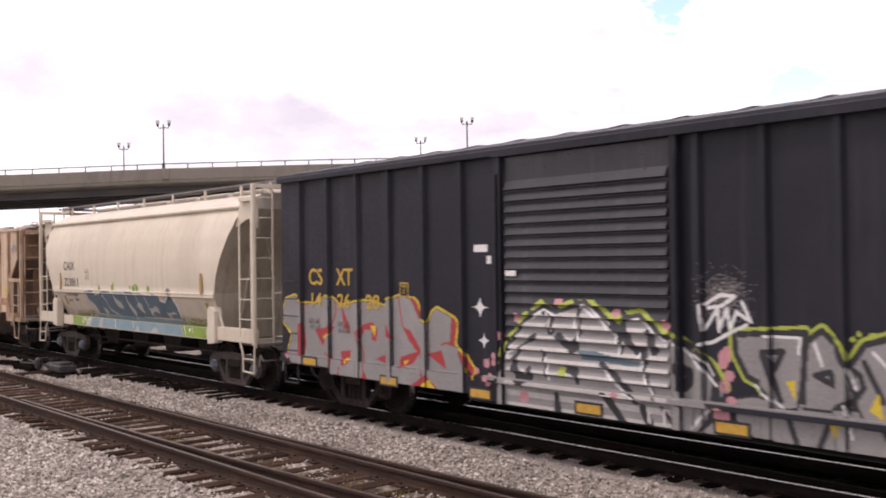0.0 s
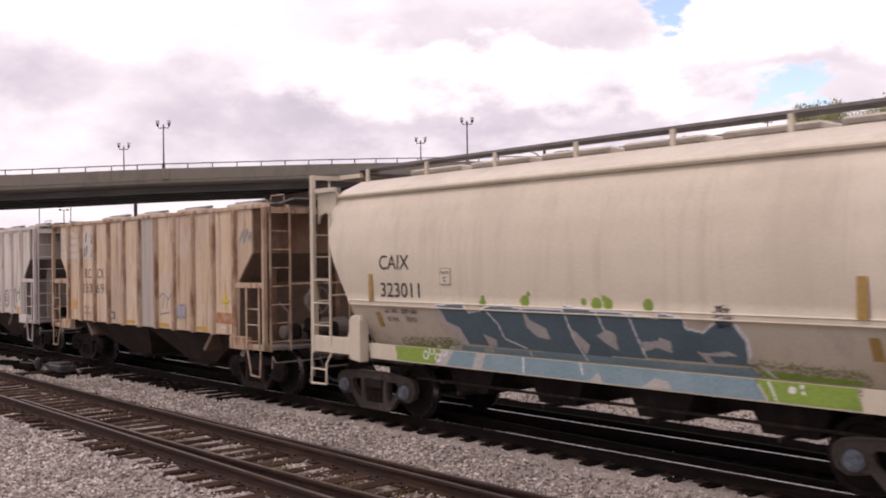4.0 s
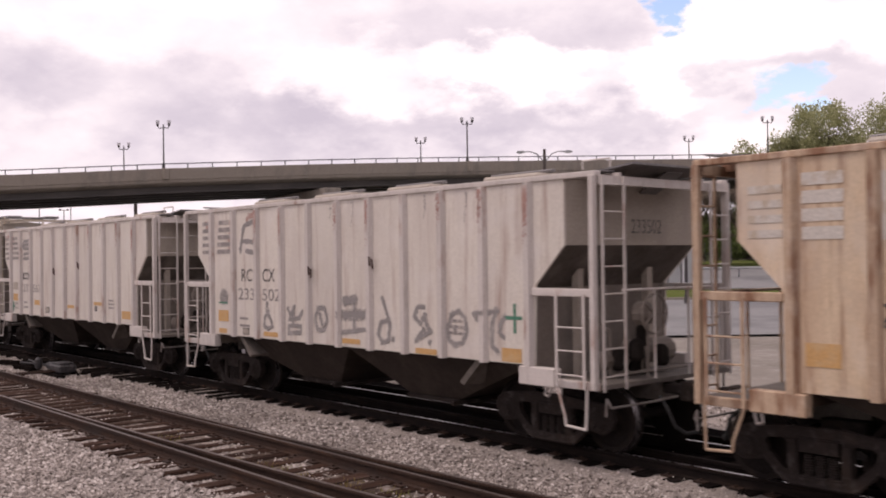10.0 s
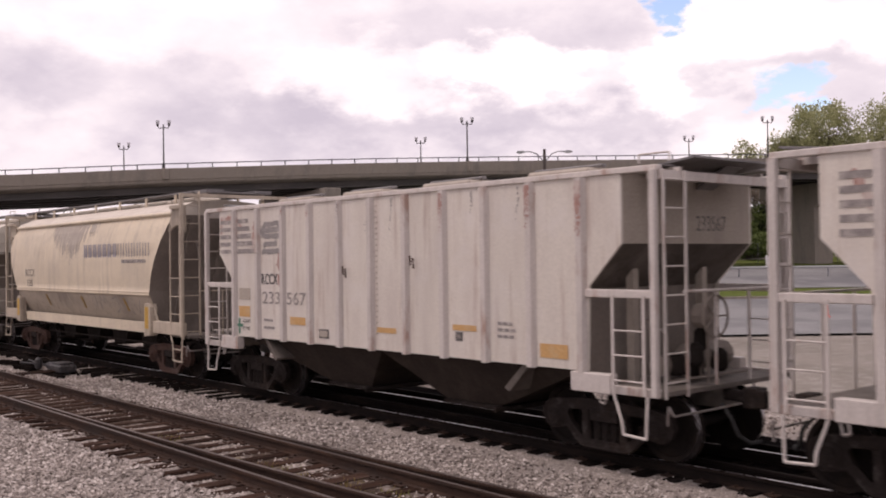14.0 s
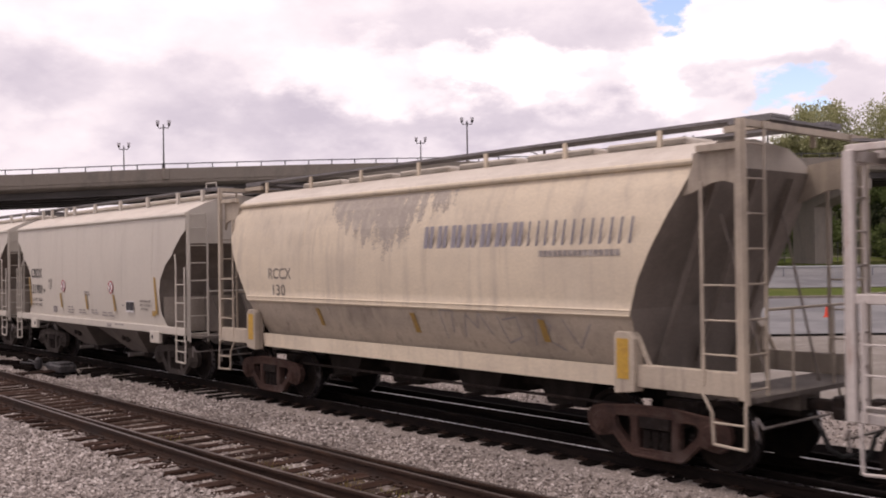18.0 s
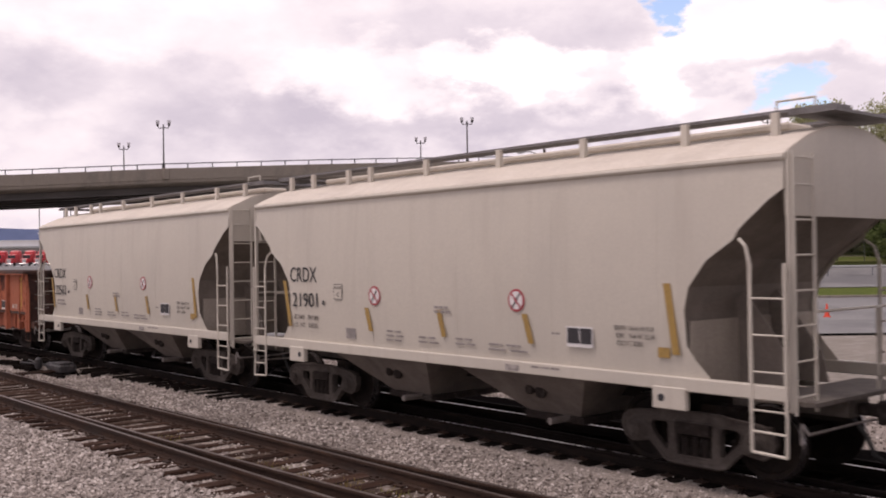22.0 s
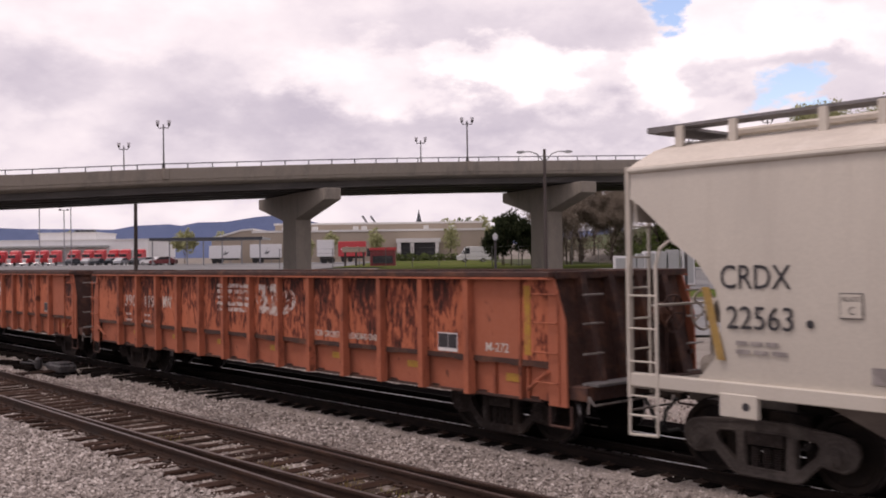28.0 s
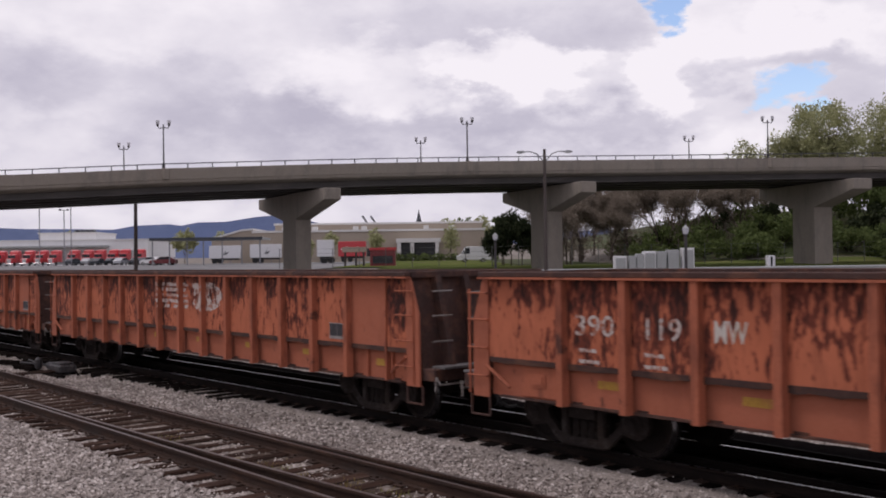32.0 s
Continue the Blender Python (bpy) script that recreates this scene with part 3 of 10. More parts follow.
def scatter(n, x0, x1, y0, y1, seed, lift, keep=None):
    rs = np.random.RandomState(seed)
    out = []
    for x, y in zip(x0 + (x1 - x0) * rs.rand(n) ** 0.8, rs.uniform(y0, y1, n)):
        if keep and not keep(x, y):
            continue
        out.append((x, y, bed_rise(x, y) + lift - (0.03 if 10.2 < y < 11 else 0.0) + rs.uniform(-0.012, 0.012)))
    return out


M_PEBBLE, PT, PB = tree("mixed_ballast_stones")
pg = PT.nodes.new("ShaderNodeNewGeometry")
pr = PT.nodes.new("ShaderNodeValToRGB")
pr.color_ramp.elements[0].color = (0.085, 0.064, 0.053, 1)
pr.color_ramp.elements[1].color = (0.74, 0.67, 0.625, 1)
pe = pr.color_ramp.elements.new(0.55)
pe.color = (0.38, 0.33, 0.295, 1)
PT.links.new(pg.outputs["Random Per Island"], pr.inputs["Fac"])
ptc = PT.nodes.new("ShaderNodeTexCoord")
stain = noise_mask(PT, ptc.outputs["Object"], 0.5, 0.46, 0.66)
PT.links.new(blend(PT, stain, blend(PT, noise_mask(PT, ptc.outputs["Object"], 40.0, 0.3, 0.7), pr.outputs["Color"], (0.30, 0.27, 0.25), 0.5), (0.13, 0.11, 0.10), 0.55), PB.inputs["Base Color"])
PB.inputs["Roughness"].default_value = 0.9
PB.inputs["Specular IOR Level"].default_value = 0.15
stones("loose_ballast", scatter(26000, -32, 1, 3.2, 5.95, 11, 0.012), "loose broken limestone beside the empty track", M_PEBBLE, 0.024, 0.046, 1)
stones("loose_ballast", scatter(20000, -36, 1, 8.55, 10.78, 12, 0.015), "loose broken limestone between the tracks", M_PEBBLE, 0.022, 0.042, 2)
stones("loose_ballast", scatter(13000, -34, 1, 5.9, 8.5, 13, 0.0, lambda x, y: noise.noise((x * 0.5, y * 0.8, 7)) > -0.35 + 0.02 * (-x - 8)), "loose broken limestone among the ties", M_PEBBLE, 0.020, 0.038, 3)
stones("loose_ballast", scatter(9000, -40, 1, 14.4, 18.5, 14, 0.015), "loose broken limestone behind the train", M_PEBBLE, 0.026, 0.046, 4)

# weeds between the ties
M_WEED = mat("dry_weed", (0.23, 0.17, 0.055), [((0.11, 0.13, 0.035), 0.8, 3.0, 0.45, 0.6, EVEN)], 0.9, spec=0.1)
wr = random.Random(8)
wv, wf = [], []
for cx, cy in ((-12.9, 7.0), (-12.2, 7.3), (-11.3, 7.15), (-10.5, 7.35), (-13.8, 6.85), (-9.7, 7.5), (-15.5, 7.2)):
    for i in range(60):
        x, y = cx + wr.gauss(0, 0.16), cy + wr.gauss(0, 0.12)
        b = len(wv)
        h, w = wr.uniform(0.02, 0.075), wr.uniform(0.006, 0.014)
        an = wr.uniform(0, 6.28)
        wv += [(x - w * math.cos(an), y - w * math.sin(an), -0.20), (x + w * math.cos(an), y + w * math.sin(an), -0.20), (x + wr.gauss(0, 0.03), y + wr.gauss(0, 0.03), -0.17 + h)]
        wf.append((b, b + 1, b + 2))
me = bpy.data.meshes.new("weeds")
me.from_pydata(wv, [], wf)
me.materials.append(M_WEED)
tagged(new("weeds", me), "small yellow weeds between the ties", "weeds", kind="stuff")

# ---- switch machine and rods between the tracks ----
M_SWITCH = mat("oily_black_steel", (0.03, 0.028, 0.03), [((0.10, 0.085, 0.08), 0.6, 5.0, 0.5, 0.68, EVEN)], 0.55, 0.3)
sw = thing("switch_machine", "low oily black switch machine on long ties beside the track", "switch machine")
sw.location = (-27.2, 9.62, -0.20)
part("housing", bx((-0.42, 0.42, -0.24, 0.24, 0.0, 0.24), bevel=0.05), M_SWITCH, sw)
part("cover", bx((-0.30, 0.34, -0.20, 0.20, 0.24, 0.29), bevel=0.02), M_SWITCH, sw)
bm = bmesh.new()
lathe(bm, [(-0.3, 0.06), (-0.28, 0.11), (0.22, 0.11), (0.26, 0.05)], (-0.75, 0.0, 0.12), "x", 12)
part("motor", bm, M_SWITCH, sw)
bm = bmesh.new()
lathe(bm, [(0.0, 0.05), (0.05, 0.10), (0.28, 0.10), (0.34, 0.03)], (-1.35, -0.2, 0.0), "z", 10)
part("gear_post", bm, M_SWITCH, sw)
part("throw_rod", rods(((0.1, -0.2, 0.06), (0.1, -1.55, 0.06)), ((-0.15, -0.2, 0.06), (-0.15, -1.5, 0.06)), r=0.025), M_RAILSIDE, sw)
part("connecting_rod", rods(((-0.5, -0.1, 0.10), (-3.6, 0.25, 0.08)), ((-0.5, 0.1, 0.14), (-2.6, -0.30, 0.12)), r=0.03), M_SWITCH, sw)
part("base_timber", bx((-1.25, 0.7, -0.40, -0.18, -0.12, 0.0), (-1.25, 0.7, 0.15, 0.38, -0.12, 0.0), bevel=0.012), M_TIEDARK, sw)
for k, (dx, dy, turn, length) in enumerate(((-2.0, -0.35, 8, 0.55), (-2.7, 0.0, -12, 0.7), (-3.3, 0.45, 5, 0.6), (-3.9, -0.2, 20, 0.5), (-4.6, 0.5, -4, 0.8), (-5.6, 0.7, 10, 0.6), (-1.6, 0.8, 3, 0.9), (0.9, 0.75, 84, 0.55), (1.5, 0.72, 92, 0.5))):
    tb = thing("timber", "short dark timber lying beside the switch", "timber", "timbers by the switch")
    tb.location = (-27.2 + dx, 9.62 + dy, -0.21 + 0.012 * (k % 3))
    tb.rotation_euler = (0, 0, radians(turn))
    part("beam", bx((-length, length, -0.11, 0.11, -0.06, 0.09), bevel=0.015), M_TIEDARK, tb)

# ---- far things ----
M_WALLWHITE = mat("white_metal_siding", (0.78, 0.78, 0.78), [((0.66, 0.66, 0.67), 0.6, 0.2, 0.45, 0.7, (3, 3, 0.2))], 0.7)
M_WALLTAN = mat("tan_block_wall", (0.38, 0.32, 0.255), [((0.28, 0.235, 0.185), 0.6, 0.15, 0.45, 0.7, EVEN)], 0.85)
M_TRIM = mat("white_roof_trim", (0.66, 0.65, 0.63), (), 0.7)
M_DARKGLASS = mat("dark_window_glass", (0.02, 0.022, 0.026), (), 0.15)
M_REDPAINT = mat("red_truck_paint", (0.56, 0.05, 0.06), [((0.36, 0.03, 0.04), 0.5, 0.8, 0.5, 0.7, EVEN)], 0.35)
M_DARKCAR = mat("dark_car_paint", (0.035, 0.04, 0.05), (), 0.3)
M_SILVERCAR = mat("silver_car_paint", (0.42, 0.43, 0.45), (), 0.3, 0.3)
M_WHITECAR = mat("white_van_paint", (0.70, 0.70, 0.71), (), 0.35)
M_MAROON = mat("maroon_car_paint", (0.20, 0.03, 0.035), (), 0.3)
M_TYRE = mat("tyre_rubber", (0.02, 0.02, 0.02), (), 0.8)
M_CHROME = mat("dull_chrome", (0.5, 0.5, 0.5), (), 0.3, 0.8)
M_POLEWOOD = mat("dark_utility_pole_wood", (0.07, 0.055, 0.05), [((0.12, 0.10, 0.09), 0.6, 1.0, 0.5, 0.7, (6, 6, 0.4))], 0.9)
M_POLEGREY = mat("grey_galvanised_pole", (0.25, 0.25, 0.265), (), 0.6, 0.2)
M_HAZE = mat("hazy_blue_ridge", (0.105, 0.135, 0.235), [((0.135, 0.165, 0.26), 0.7, 0.004, 0.45, 0.65, EVEN), ((0.085, 0.11, 0.19), 0.5, 0.02, 0.5, 0.7, EVEN)], 1.0, spec=0.0)
M_CABINET = mat("pale_grey_cabinet", (0.36, 0.37, 0.37), [((0.38, 0.385, 0.39), 0.6, 0.8, 0.5, 0.7, STREAK)], 0.6)
M_FENCE = mat("dull_fence_wire", (0.13, 0.135, 0.13), (), 0.6, 0.3)

FACE = math.degrees(math.atan2(RIGHT.y, RIGHT.x))     # heading of things that stand square to the view


def put(ob, a, d, turn=0.0, lift=0.0):
    p = spot(a, d, land(a, d) + 0.10 + lift)
    ob.location = p
    ob.rotation_euler = (0, 0, radians(FACE + turn))
    return ob


# mountain ridge
bm = bmesh.new()
crest = [(-2600, 150), (-1900, 140), (-1640, 139), (-1579, 137), (-1479, 132), (-1317, 130), (-1176, 126), (-1096, 139), (-975, 143), (-934, 137), (-874, 148), (-773, 149), (-672, 164), (-611, 169), (-571, 163), (-491, 151), (-430, 138), (-330, 122), (-200, 110), (400, 100), (1500, 120), (2600, 110)]
prev = None
for a, h in crest:
    row = [bm.verts.new(spot(a * 0.98, 3150, -5)), bm.verts.new(spot(a, 3400, h * 0.6)), bm.verts.new(spot(a, 3500, h))]
    if prev:
        for i in range(2):
            bm.faces.new((prev[i], row[i], row[i + 1], prev[i + 1]))
    prev = row
me = bpy.data.meshes.new("mountain_ridge")
bm.to_mesh(me)
bm.free()
me.materials.append(M_HAZE)
me.shade_smooth()
tagged(new("mountain_ridge", me), "hazy blue mountain ridge on the skyline", "mountain", kind="structure")


def building(name, label, blocks, wall, a, d, turn=0):
    """Blocks of (x0, x1, y0, y1, height), each with a pale roof edge."""
    t = thing(name, label, "building")
    put(t, a, d, turn)
    for x0, x1, y0, y1, h in blocks:
        w = part("wall", bx((x0, x1, y0, y1, -0.6, h)), wall, t)
        part("roof_trim", bx((x0 - 0.25, x1 + 0.25, y0 - 0.25, y1 + 0.25, h, h + 0.45)), M_TRIM, w)
    return t


wh = building("warehouse", "long white metal warehouse behind the truck lot", [(-60, 24, 0, 30, 7.4), (-12, 6, 6, 24, 9.8)], M_WALLWHITE, -114, 300)
for i in range(9):
    part("dock_door", bx((-30 + i * 6.0, -26 + i * 6.0, -0.12, 0.05, 0.4, 4.4)), M_DARKGLASS if i % 3 == 0 else M_CABINET, wh)
part("lean_to_roof", bx((-42, 12, -5, 0, 5.4, 5.9)), M_CABINET, wh)
for i in range(4):
    part("roof_unit", bx((-2 + i * 1.6, -1 + i * 1.6, 10, 12, 10.2, 11.2)), M_DARKCAR, wh)
pl = building("long_building", "long tan block building with pale roof edges and a porch", [(-31, 22, 0, 26, 6.9), (-28, 22, 12, 60, 9.0)], M_WALLTAN, -12.5, 225)
part("wall", prisms([(-41, 0.0), (-31.3, 0.0), (-31.3, 7.6), (-34, 7.4), (-41, 5.4)], "y", 2, 26), M_WALLTAN, pl)
part("roof_trim", prisms([(-41.4, 5.4), (-34, 7.4), (-31.3, 7.6), (-31.3, 8.0), (-34, 7.8), (-41.4, 5.8)], "y", 1.7, 26), M_TRIM, pl)
part("porch_roof", bx((2.0, 12.0, -4.5, 0, 4.2, 5.1)), M_TRIM, pl)
part("porch_recess", bx((2.4, 11.6, -0.15, 0.05, 0, 4.2)), M_DARKGLASS, pl)
for x in (2.6, 5.6, 11.2):
    part("porch_post", bx((x - 0.4, x + 0.4, -4.4, -3.6, 0, 4.2)), M_TRIM, pl)
for i in range(5):
    part("window", bx((-27 + i * 5.5, -24.4 + i * 5.5, -0.1, 0.05, 1.2, 3.0)), M_DARKGLASS, pl)
for x in (-8.5, -6.5, -25, -18, 8, 14):
    part("roof_vent", bx((x, x + 1.2, 4, 5.5, 7.3, 8.3)), M_TRIM, pl)
for x in (-6.0, -4.0):
    part("roof_pipe", rods(((x, 16, 9.4), (x - 1.2, 16, 11.2)), r=0.25), M_DARKCAR, pl)
st = thing("church_spire", "dark pointed church spire beyond the roofs", "spire")
put(st, -8.0, 330)
part("tower", bx((-1.4, 1.4, -1.4, 1.4, 0, 12.5)), M_WALLTAN, st)
bm = bmesh.new()
lathe(bm, [(12.4, 1.3), (13.6, 0.8), (17.2, 0.05)], (0, 0, 0), "z", 8)
part("spire", bm, M_DARKCAR, st)

# flat-roofed canopy and trailers
cn = thing("canopy", "open flat-roofed vehicle canopy on thin posts", "canopy")
put(cn, -44.5, 165)
part("roof", bx((-3.6, 14.8, -4, 4, 4.1, 4.45)), M_CABINET, cn)
part("fascia", bx((-3.7, 14.9, -4.15, -4.0, 4.05, 4.5)), M_DARKCAR, cn)
for x in (-3.3, -0.5, 2.4, 5.1, 8.2, 11.4, 14.4):
    part("post", rods(((x, -3.6, 0), (x, -3.6, 4.1)), r=0.12), M_POLEGREY, cn)


def trailer(a, d, turn, length, paint, label, mark):
    t = thing("semi_trailer", label, "trailer")
    put(t, a, d, turn)
    part("box", bx((0, length, -1.25, 1.25, 1.1, 3.9), bevel=0.04), paint, t)
    part("undercarriage", bx((0.4, length - 0.4, -0.9, 0.9, 0.75, 1.1)), M_TYRE, t)
    for x in (1.0, 2.2):
        for y in (-1.0, 1.0):
            bm = bmesh.new()
            disc(bm, (x, y, 0.5), 0.5, "y", 0.3, 14)
            part("wheel", bm, M_TYRE, t)
    part("landing_leg", bx((length - 2.2, length - 2.0, -0.8, -0.65, 0, 0.9)), M_POLEGREY, t)
    part("rear_door", bx((-0.05, 0.0, -1.2, 1.2, 1.15, 3.85)), paint, t)
    if mark:
        m = part("painted_mark", prisms([(length * 0.45, 1.9), (length * 0.55, 1.9), (length * 0.66, 2.6), (length * 0.5, 2.2), (length * 0.58, 3.3)], "y", -1.262, -1.256), mark, t)
    return t


trailer(-51.0, 215, 4, 6.6, M_WHITECAR, "white box trailer with a black painted mark", M_DARKCAR)
trailer(-40.2, 205, 8, 6.4, M_WHITECAR, "white box trailer with a black painted mark", M_DARKCAR)
trailer(-43.6, 222, 8, 3.0, M_WHITECAR, "plain white box trailer in the lot", None)
trailer(-21.0, 165, 0, 2.6, M_WHITECAR, "plain white box trailer behind the pier", None)
rt = trailer(-19.8, 186, 4, 5.2, M_REDPAINT, "red box trailer with a white wavy mark", None)
part("painted_mark", prisms([(0.5, 2.3), (1.5, 2.7), (2.6, 2.35), (3.7, 2.75), (3.7, 2.95), (2.6, 2.6), (1.5, 2.95), (0.5, 2.55)], "y", -1.262, -1.256), M_WHITECAR, rt)
kb = thing("kiosk", "dark red kiosk with a brown roof beside the lawn", "kiosk")
put(kb, -7.2, 118)
part("walls", bx((-1.5, 1.5, -1.0, 1.0, 0, 1.9)), M_MAROON, kb)
part("roof", bx((-1.6, 1.6, -1.1, 1.1, 1.9, 2.2)), M_REDPAINT, kb)
part("opening", bx((-1.2, 1.2, -1.05, -0.95, 0.3, 1.2)), M_DARKGLASS, kb)
kc = thing("shelter", "small tan shelter on posts beside the kiosk", "shelter")
put(kc, -10.6, 118)
part("roof", bx((-1.4, 1.4, -1.0, 1.0, 1.7, 2.3)), M_WALLTAN, kc)
for x in (-1.1, 0.2, 1.1):
    part("post", bx((x - 0.12, x + 0.12, -0.8, -0.6, 0, 1.7)), M_POLEWOOD, kc)


def truck_cab(a, d):
    """A red road tractor seen from the front."""
    t = thing("semi_truck", "red semi truck parked in a row", "truck", "red trucks in the lot")
    put(t, a, d)
    part("sleeper", bx((-1.22, 1.22, 0.6, 2.6, 0.9, 3.95), bevel=0.12), M_REDPAINT, t)
    part("cab", bx((-1.15, 1.15, -1.0, 0.6, 0.9, 3.1), bevel=0.12), M_REDPAINT, t)
    part("hood", bx((-0.95, 0.95, -2.6, -1.0, 0.7, 1.95), bevel=0.10), M_REDPAINT, t)
    part("windshield", bx((-1.0, 1.0, -1.03, -0.99, 2.05, 2.85)), M_DARKGLASS, t)
    part("grille", bx((-0.5, 0.5, -2.64, -2.59, 0.8, 1.8)), M_CHROME, t)
    part("bumper", bx((-1.2, 1.2, -2.75, -2.5, 0.35, 0.7), bevel=0.05), M_CHROME, t)
    part("roof_fairing", prisms([(0.6, 3.0), (2.4, 3.95), (2.4, 4.15), (0.9, 3.75)], "x", -1.0, 1.0), M_REDPAINT, t)
    for x in (-1.05, 1.05):
        bm = bmesh.new()
        disc(bm, (x, -1.6, 0.5), 0.5, "x", 0.3, 14)
        part("wheel", bm, M_TYRE, t)
    return t


for px in (-118.5, -114.8, -110.8, -107.3, -103.8, -98.8, -95.0, -91.8, -88.2, -85.2, -81.2, -122.3):
    truck_cab(px, 262)


def car_thing(name, label, group, paint, van=False):
    """A road car, its front to +x, on the ground at its origin."""
    t = thing(name, label, "car" if not van else "van", group)
    if van:
        side = [(-2.6, 0.35), (2.55, 0.35), (2.6, 0.95), (1.9, 1.25), (1.35, 2.25), (1.1, 2.4), (-2.5, 2.4), (-2.6, 2.2)]
        glass = [(1.75, 1.3), (1.3, 2.15), (0.7, 2.15), (0.7, 1.3)]
    else:
        side = [(-2.2, 0.32), (2.2, 0.32), (2.25, 0.70), (1.9, 0.85), (0.95, 0.98), (0.35, 1.45), (-1.2, 1.48), (-1.85, 1.05), (-2.2, 0.98)]
        glass = [(0.85, 0.98), (0.32, 1.40), (-1.15, 1.42), (-1.65, 1.02)]
    part("body", prisms(side, "y", -0.88, 0.88, 0.05), paint, t)
    for s in (-1, 1):
        part("side_glass", prisms(glass, "y", *sorted((s * 0.885, s * 0.90))), M_DARKGLASS, t)
        for x in (-1.35, 1.4):
            bm = bmesh.new()
            disc(bm, (x, s * 0.80, 0.32), 0.32, "y", 0.22, 16)
            w = part("wheel", bm, M_TYRE, t)
            bm = bmesh.new()
            disc(bm, (x, s * 0.915, 0.32), 0.19, "y", 0.02, 12)
            part("rim", bm, M_CHROME, w)
    e = 2.25 if not van else 2.6
    part("headlight", bx((e - 0.1, e + 0.01, -0.8, -0.5, 0.62, 0.76)), M_LANTERN, t)
    part("headlight", bx((e - 0.1, e + 0.01, 0.5, 0.8, 0.62, 0.76)), M_LANTERN, t)
    part("windscreen", prisms([(0.97, 0.99), (0.36, 1.45), (0.40, 1.47), (1.03, 1.01)] if not van else [(1.88, 1.28), (1.37, 2.22), (1.41, 2.24), (1.94, 1.30)], "y", -0.72, 0.72), M_DARKGLASS, t)
    return t


cars = [M_DARKCAR, M_SILVERCAR, M_DARKCAR, M_DARKCAR, M_SILVERCAR, M_DARKCAR, M_DARKCAR, M_SILVERCAR, M_DARKCAR]
for i, pa in enumerate(cars):
    c = car_thing("parked_car", ("silver" if pa is M_SILVERCAR else "dark blue") + " car parked in the lot before red trucks", "cars in the lot", pa)
    put(c, -77.0 + i * 2.5, 205 + (i % 2) * 2.0, 70 + 8 * (i % 3))
put(car_thing("parked_car", "white car parked beside the canopy", "cars in the lot", M_WHITECAR), -51.0, 172, 150)
put(car_thing("parked_car", "maroon car parked near the canopy", "cars in the lot", M_MAROON), -47.3, 166, 178)
put(car_thing("parked_van", "white panel van parked on the lawn road", "", M_WHITECAR, True), 4.7, 150, 184)

# poles, masts and lamps
pw = thing("utility_pole", "dark wooden utility pole in the lot", "pole")
put(pw, -28.2, 90)
bm = bmesh.new()
lathe(bm, [(-0.2, 0.17), (6.55, 0.12)], (0, 0, 0), "z", 10)
part("shaft", bm, M_POLEWOOD, pw)
pg2 = thing("sign_pole", "thin rusty pole beside the utility pole", "pole")
put(pg2, -29.3, 94)
part("shaft", rods(((0, 0, 0), (0, 0, 7.2)), r=0.07), M_RAILSIDE, pg2)
for a, d, h in ((-81.8, 199, 12.2), (-76.8, 199, 11.3), (-75.4, 199, 13.5)):
    ml = thing("light_mast", "tall grey light mast over the lot", "light mast", "lot masts")
    put(ml, a, d)
    part("shaft", rods(((0, 0, 0), (0, 0, h)), r=0.11), M_POLEGREY, ml)
    part("crossbar", bx((-1.0, 1.0, -0.08, 0.08, h - 0.15, h), (-1.0, -0.6, -0.2, 0.2, h, h + 0.2), (0.6, 1.0, -0.2, 0.2, h, h + 0.2)), M_POLEGREY, ml)
up = thing("street_light", "grey wooden pole with two cobra-head street lights", "street light")
put(up, 6.28, 60.0)
bm = bmesh.new()
lathe(bm, [(-0.2, 0.12), (9.35 - land(6.28, 60), 0.085)], (0, 0, 0), "z", 10)
part("shaft", bm, M_POLEWOOD, up)
zt = 9.1 - land(6.28, 60)
for s, rise in ((-1, 0.25), (1, 0.18)):
    arm = part("arm", rods(((0, 0, zt - 0.55), (s * 0.45, 0, zt - 0.05)), ((s * 0.45, 0, zt - 0.05), (s * 0.85, 0, zt + 0.1)), ((s * 0.85, 0, zt + 0.1), (s * 1.25, 0, zt + 0.1)), r=0.035), M_POLEGREY, up)
    part("lamp_head", prisms([(s * 1.15, zt + 0.06), (s * 1.30, zt + 0.16), (s * 1.65, zt + 0.14), (s * 1.72, zt + 0.06), (s * 1.5, zt - 0.02)], "y", -0.12, 0.12), M_CABINET, arm)


def post_lamp(a, d, h):
    t = thing("lamp_post", "black lamp post with a pale acorn lantern", "lamp post", "lot lamp posts")
    put(t, a, d)
    bm = bmesh.new()
    lathe(bm, [(0, 0.16), (0.5, 0.13), (0.6, 0.10), (h - 0.7, 0.085), (h - 0.66, 0.13), (h - 0.6, 0.12)], (0, 0, 0), "z", 10)
    part("post", bm, M_LAMP, t)
    bm = bmesh.new()
    lathe(bm, [(h - 0.6, 0.10), (h - 0.5, 0.17), (h - 0.3, 0.20), (h - 0.26, 0.12)], (0, 0, 0), "z", 10)
    lan = part("lantern", bm, M_LANTERN, t)
    bm = bmesh.new()
    lathe(bm, [(h - 0.28, 0.23), (h - 0.22, 0.20), (h - 0.08, 0.06), (h, 0.02)], (0, 0, 0), "z", 10)
    part("lantern_cap", bm, M_CABINET, lan)


post_lamp(14.85, 60, 4.72 - land(14.85, 60) - 0.1)
post_lamp(4.0, 75, 4.80 - land(4.0, 75) - 0.1)

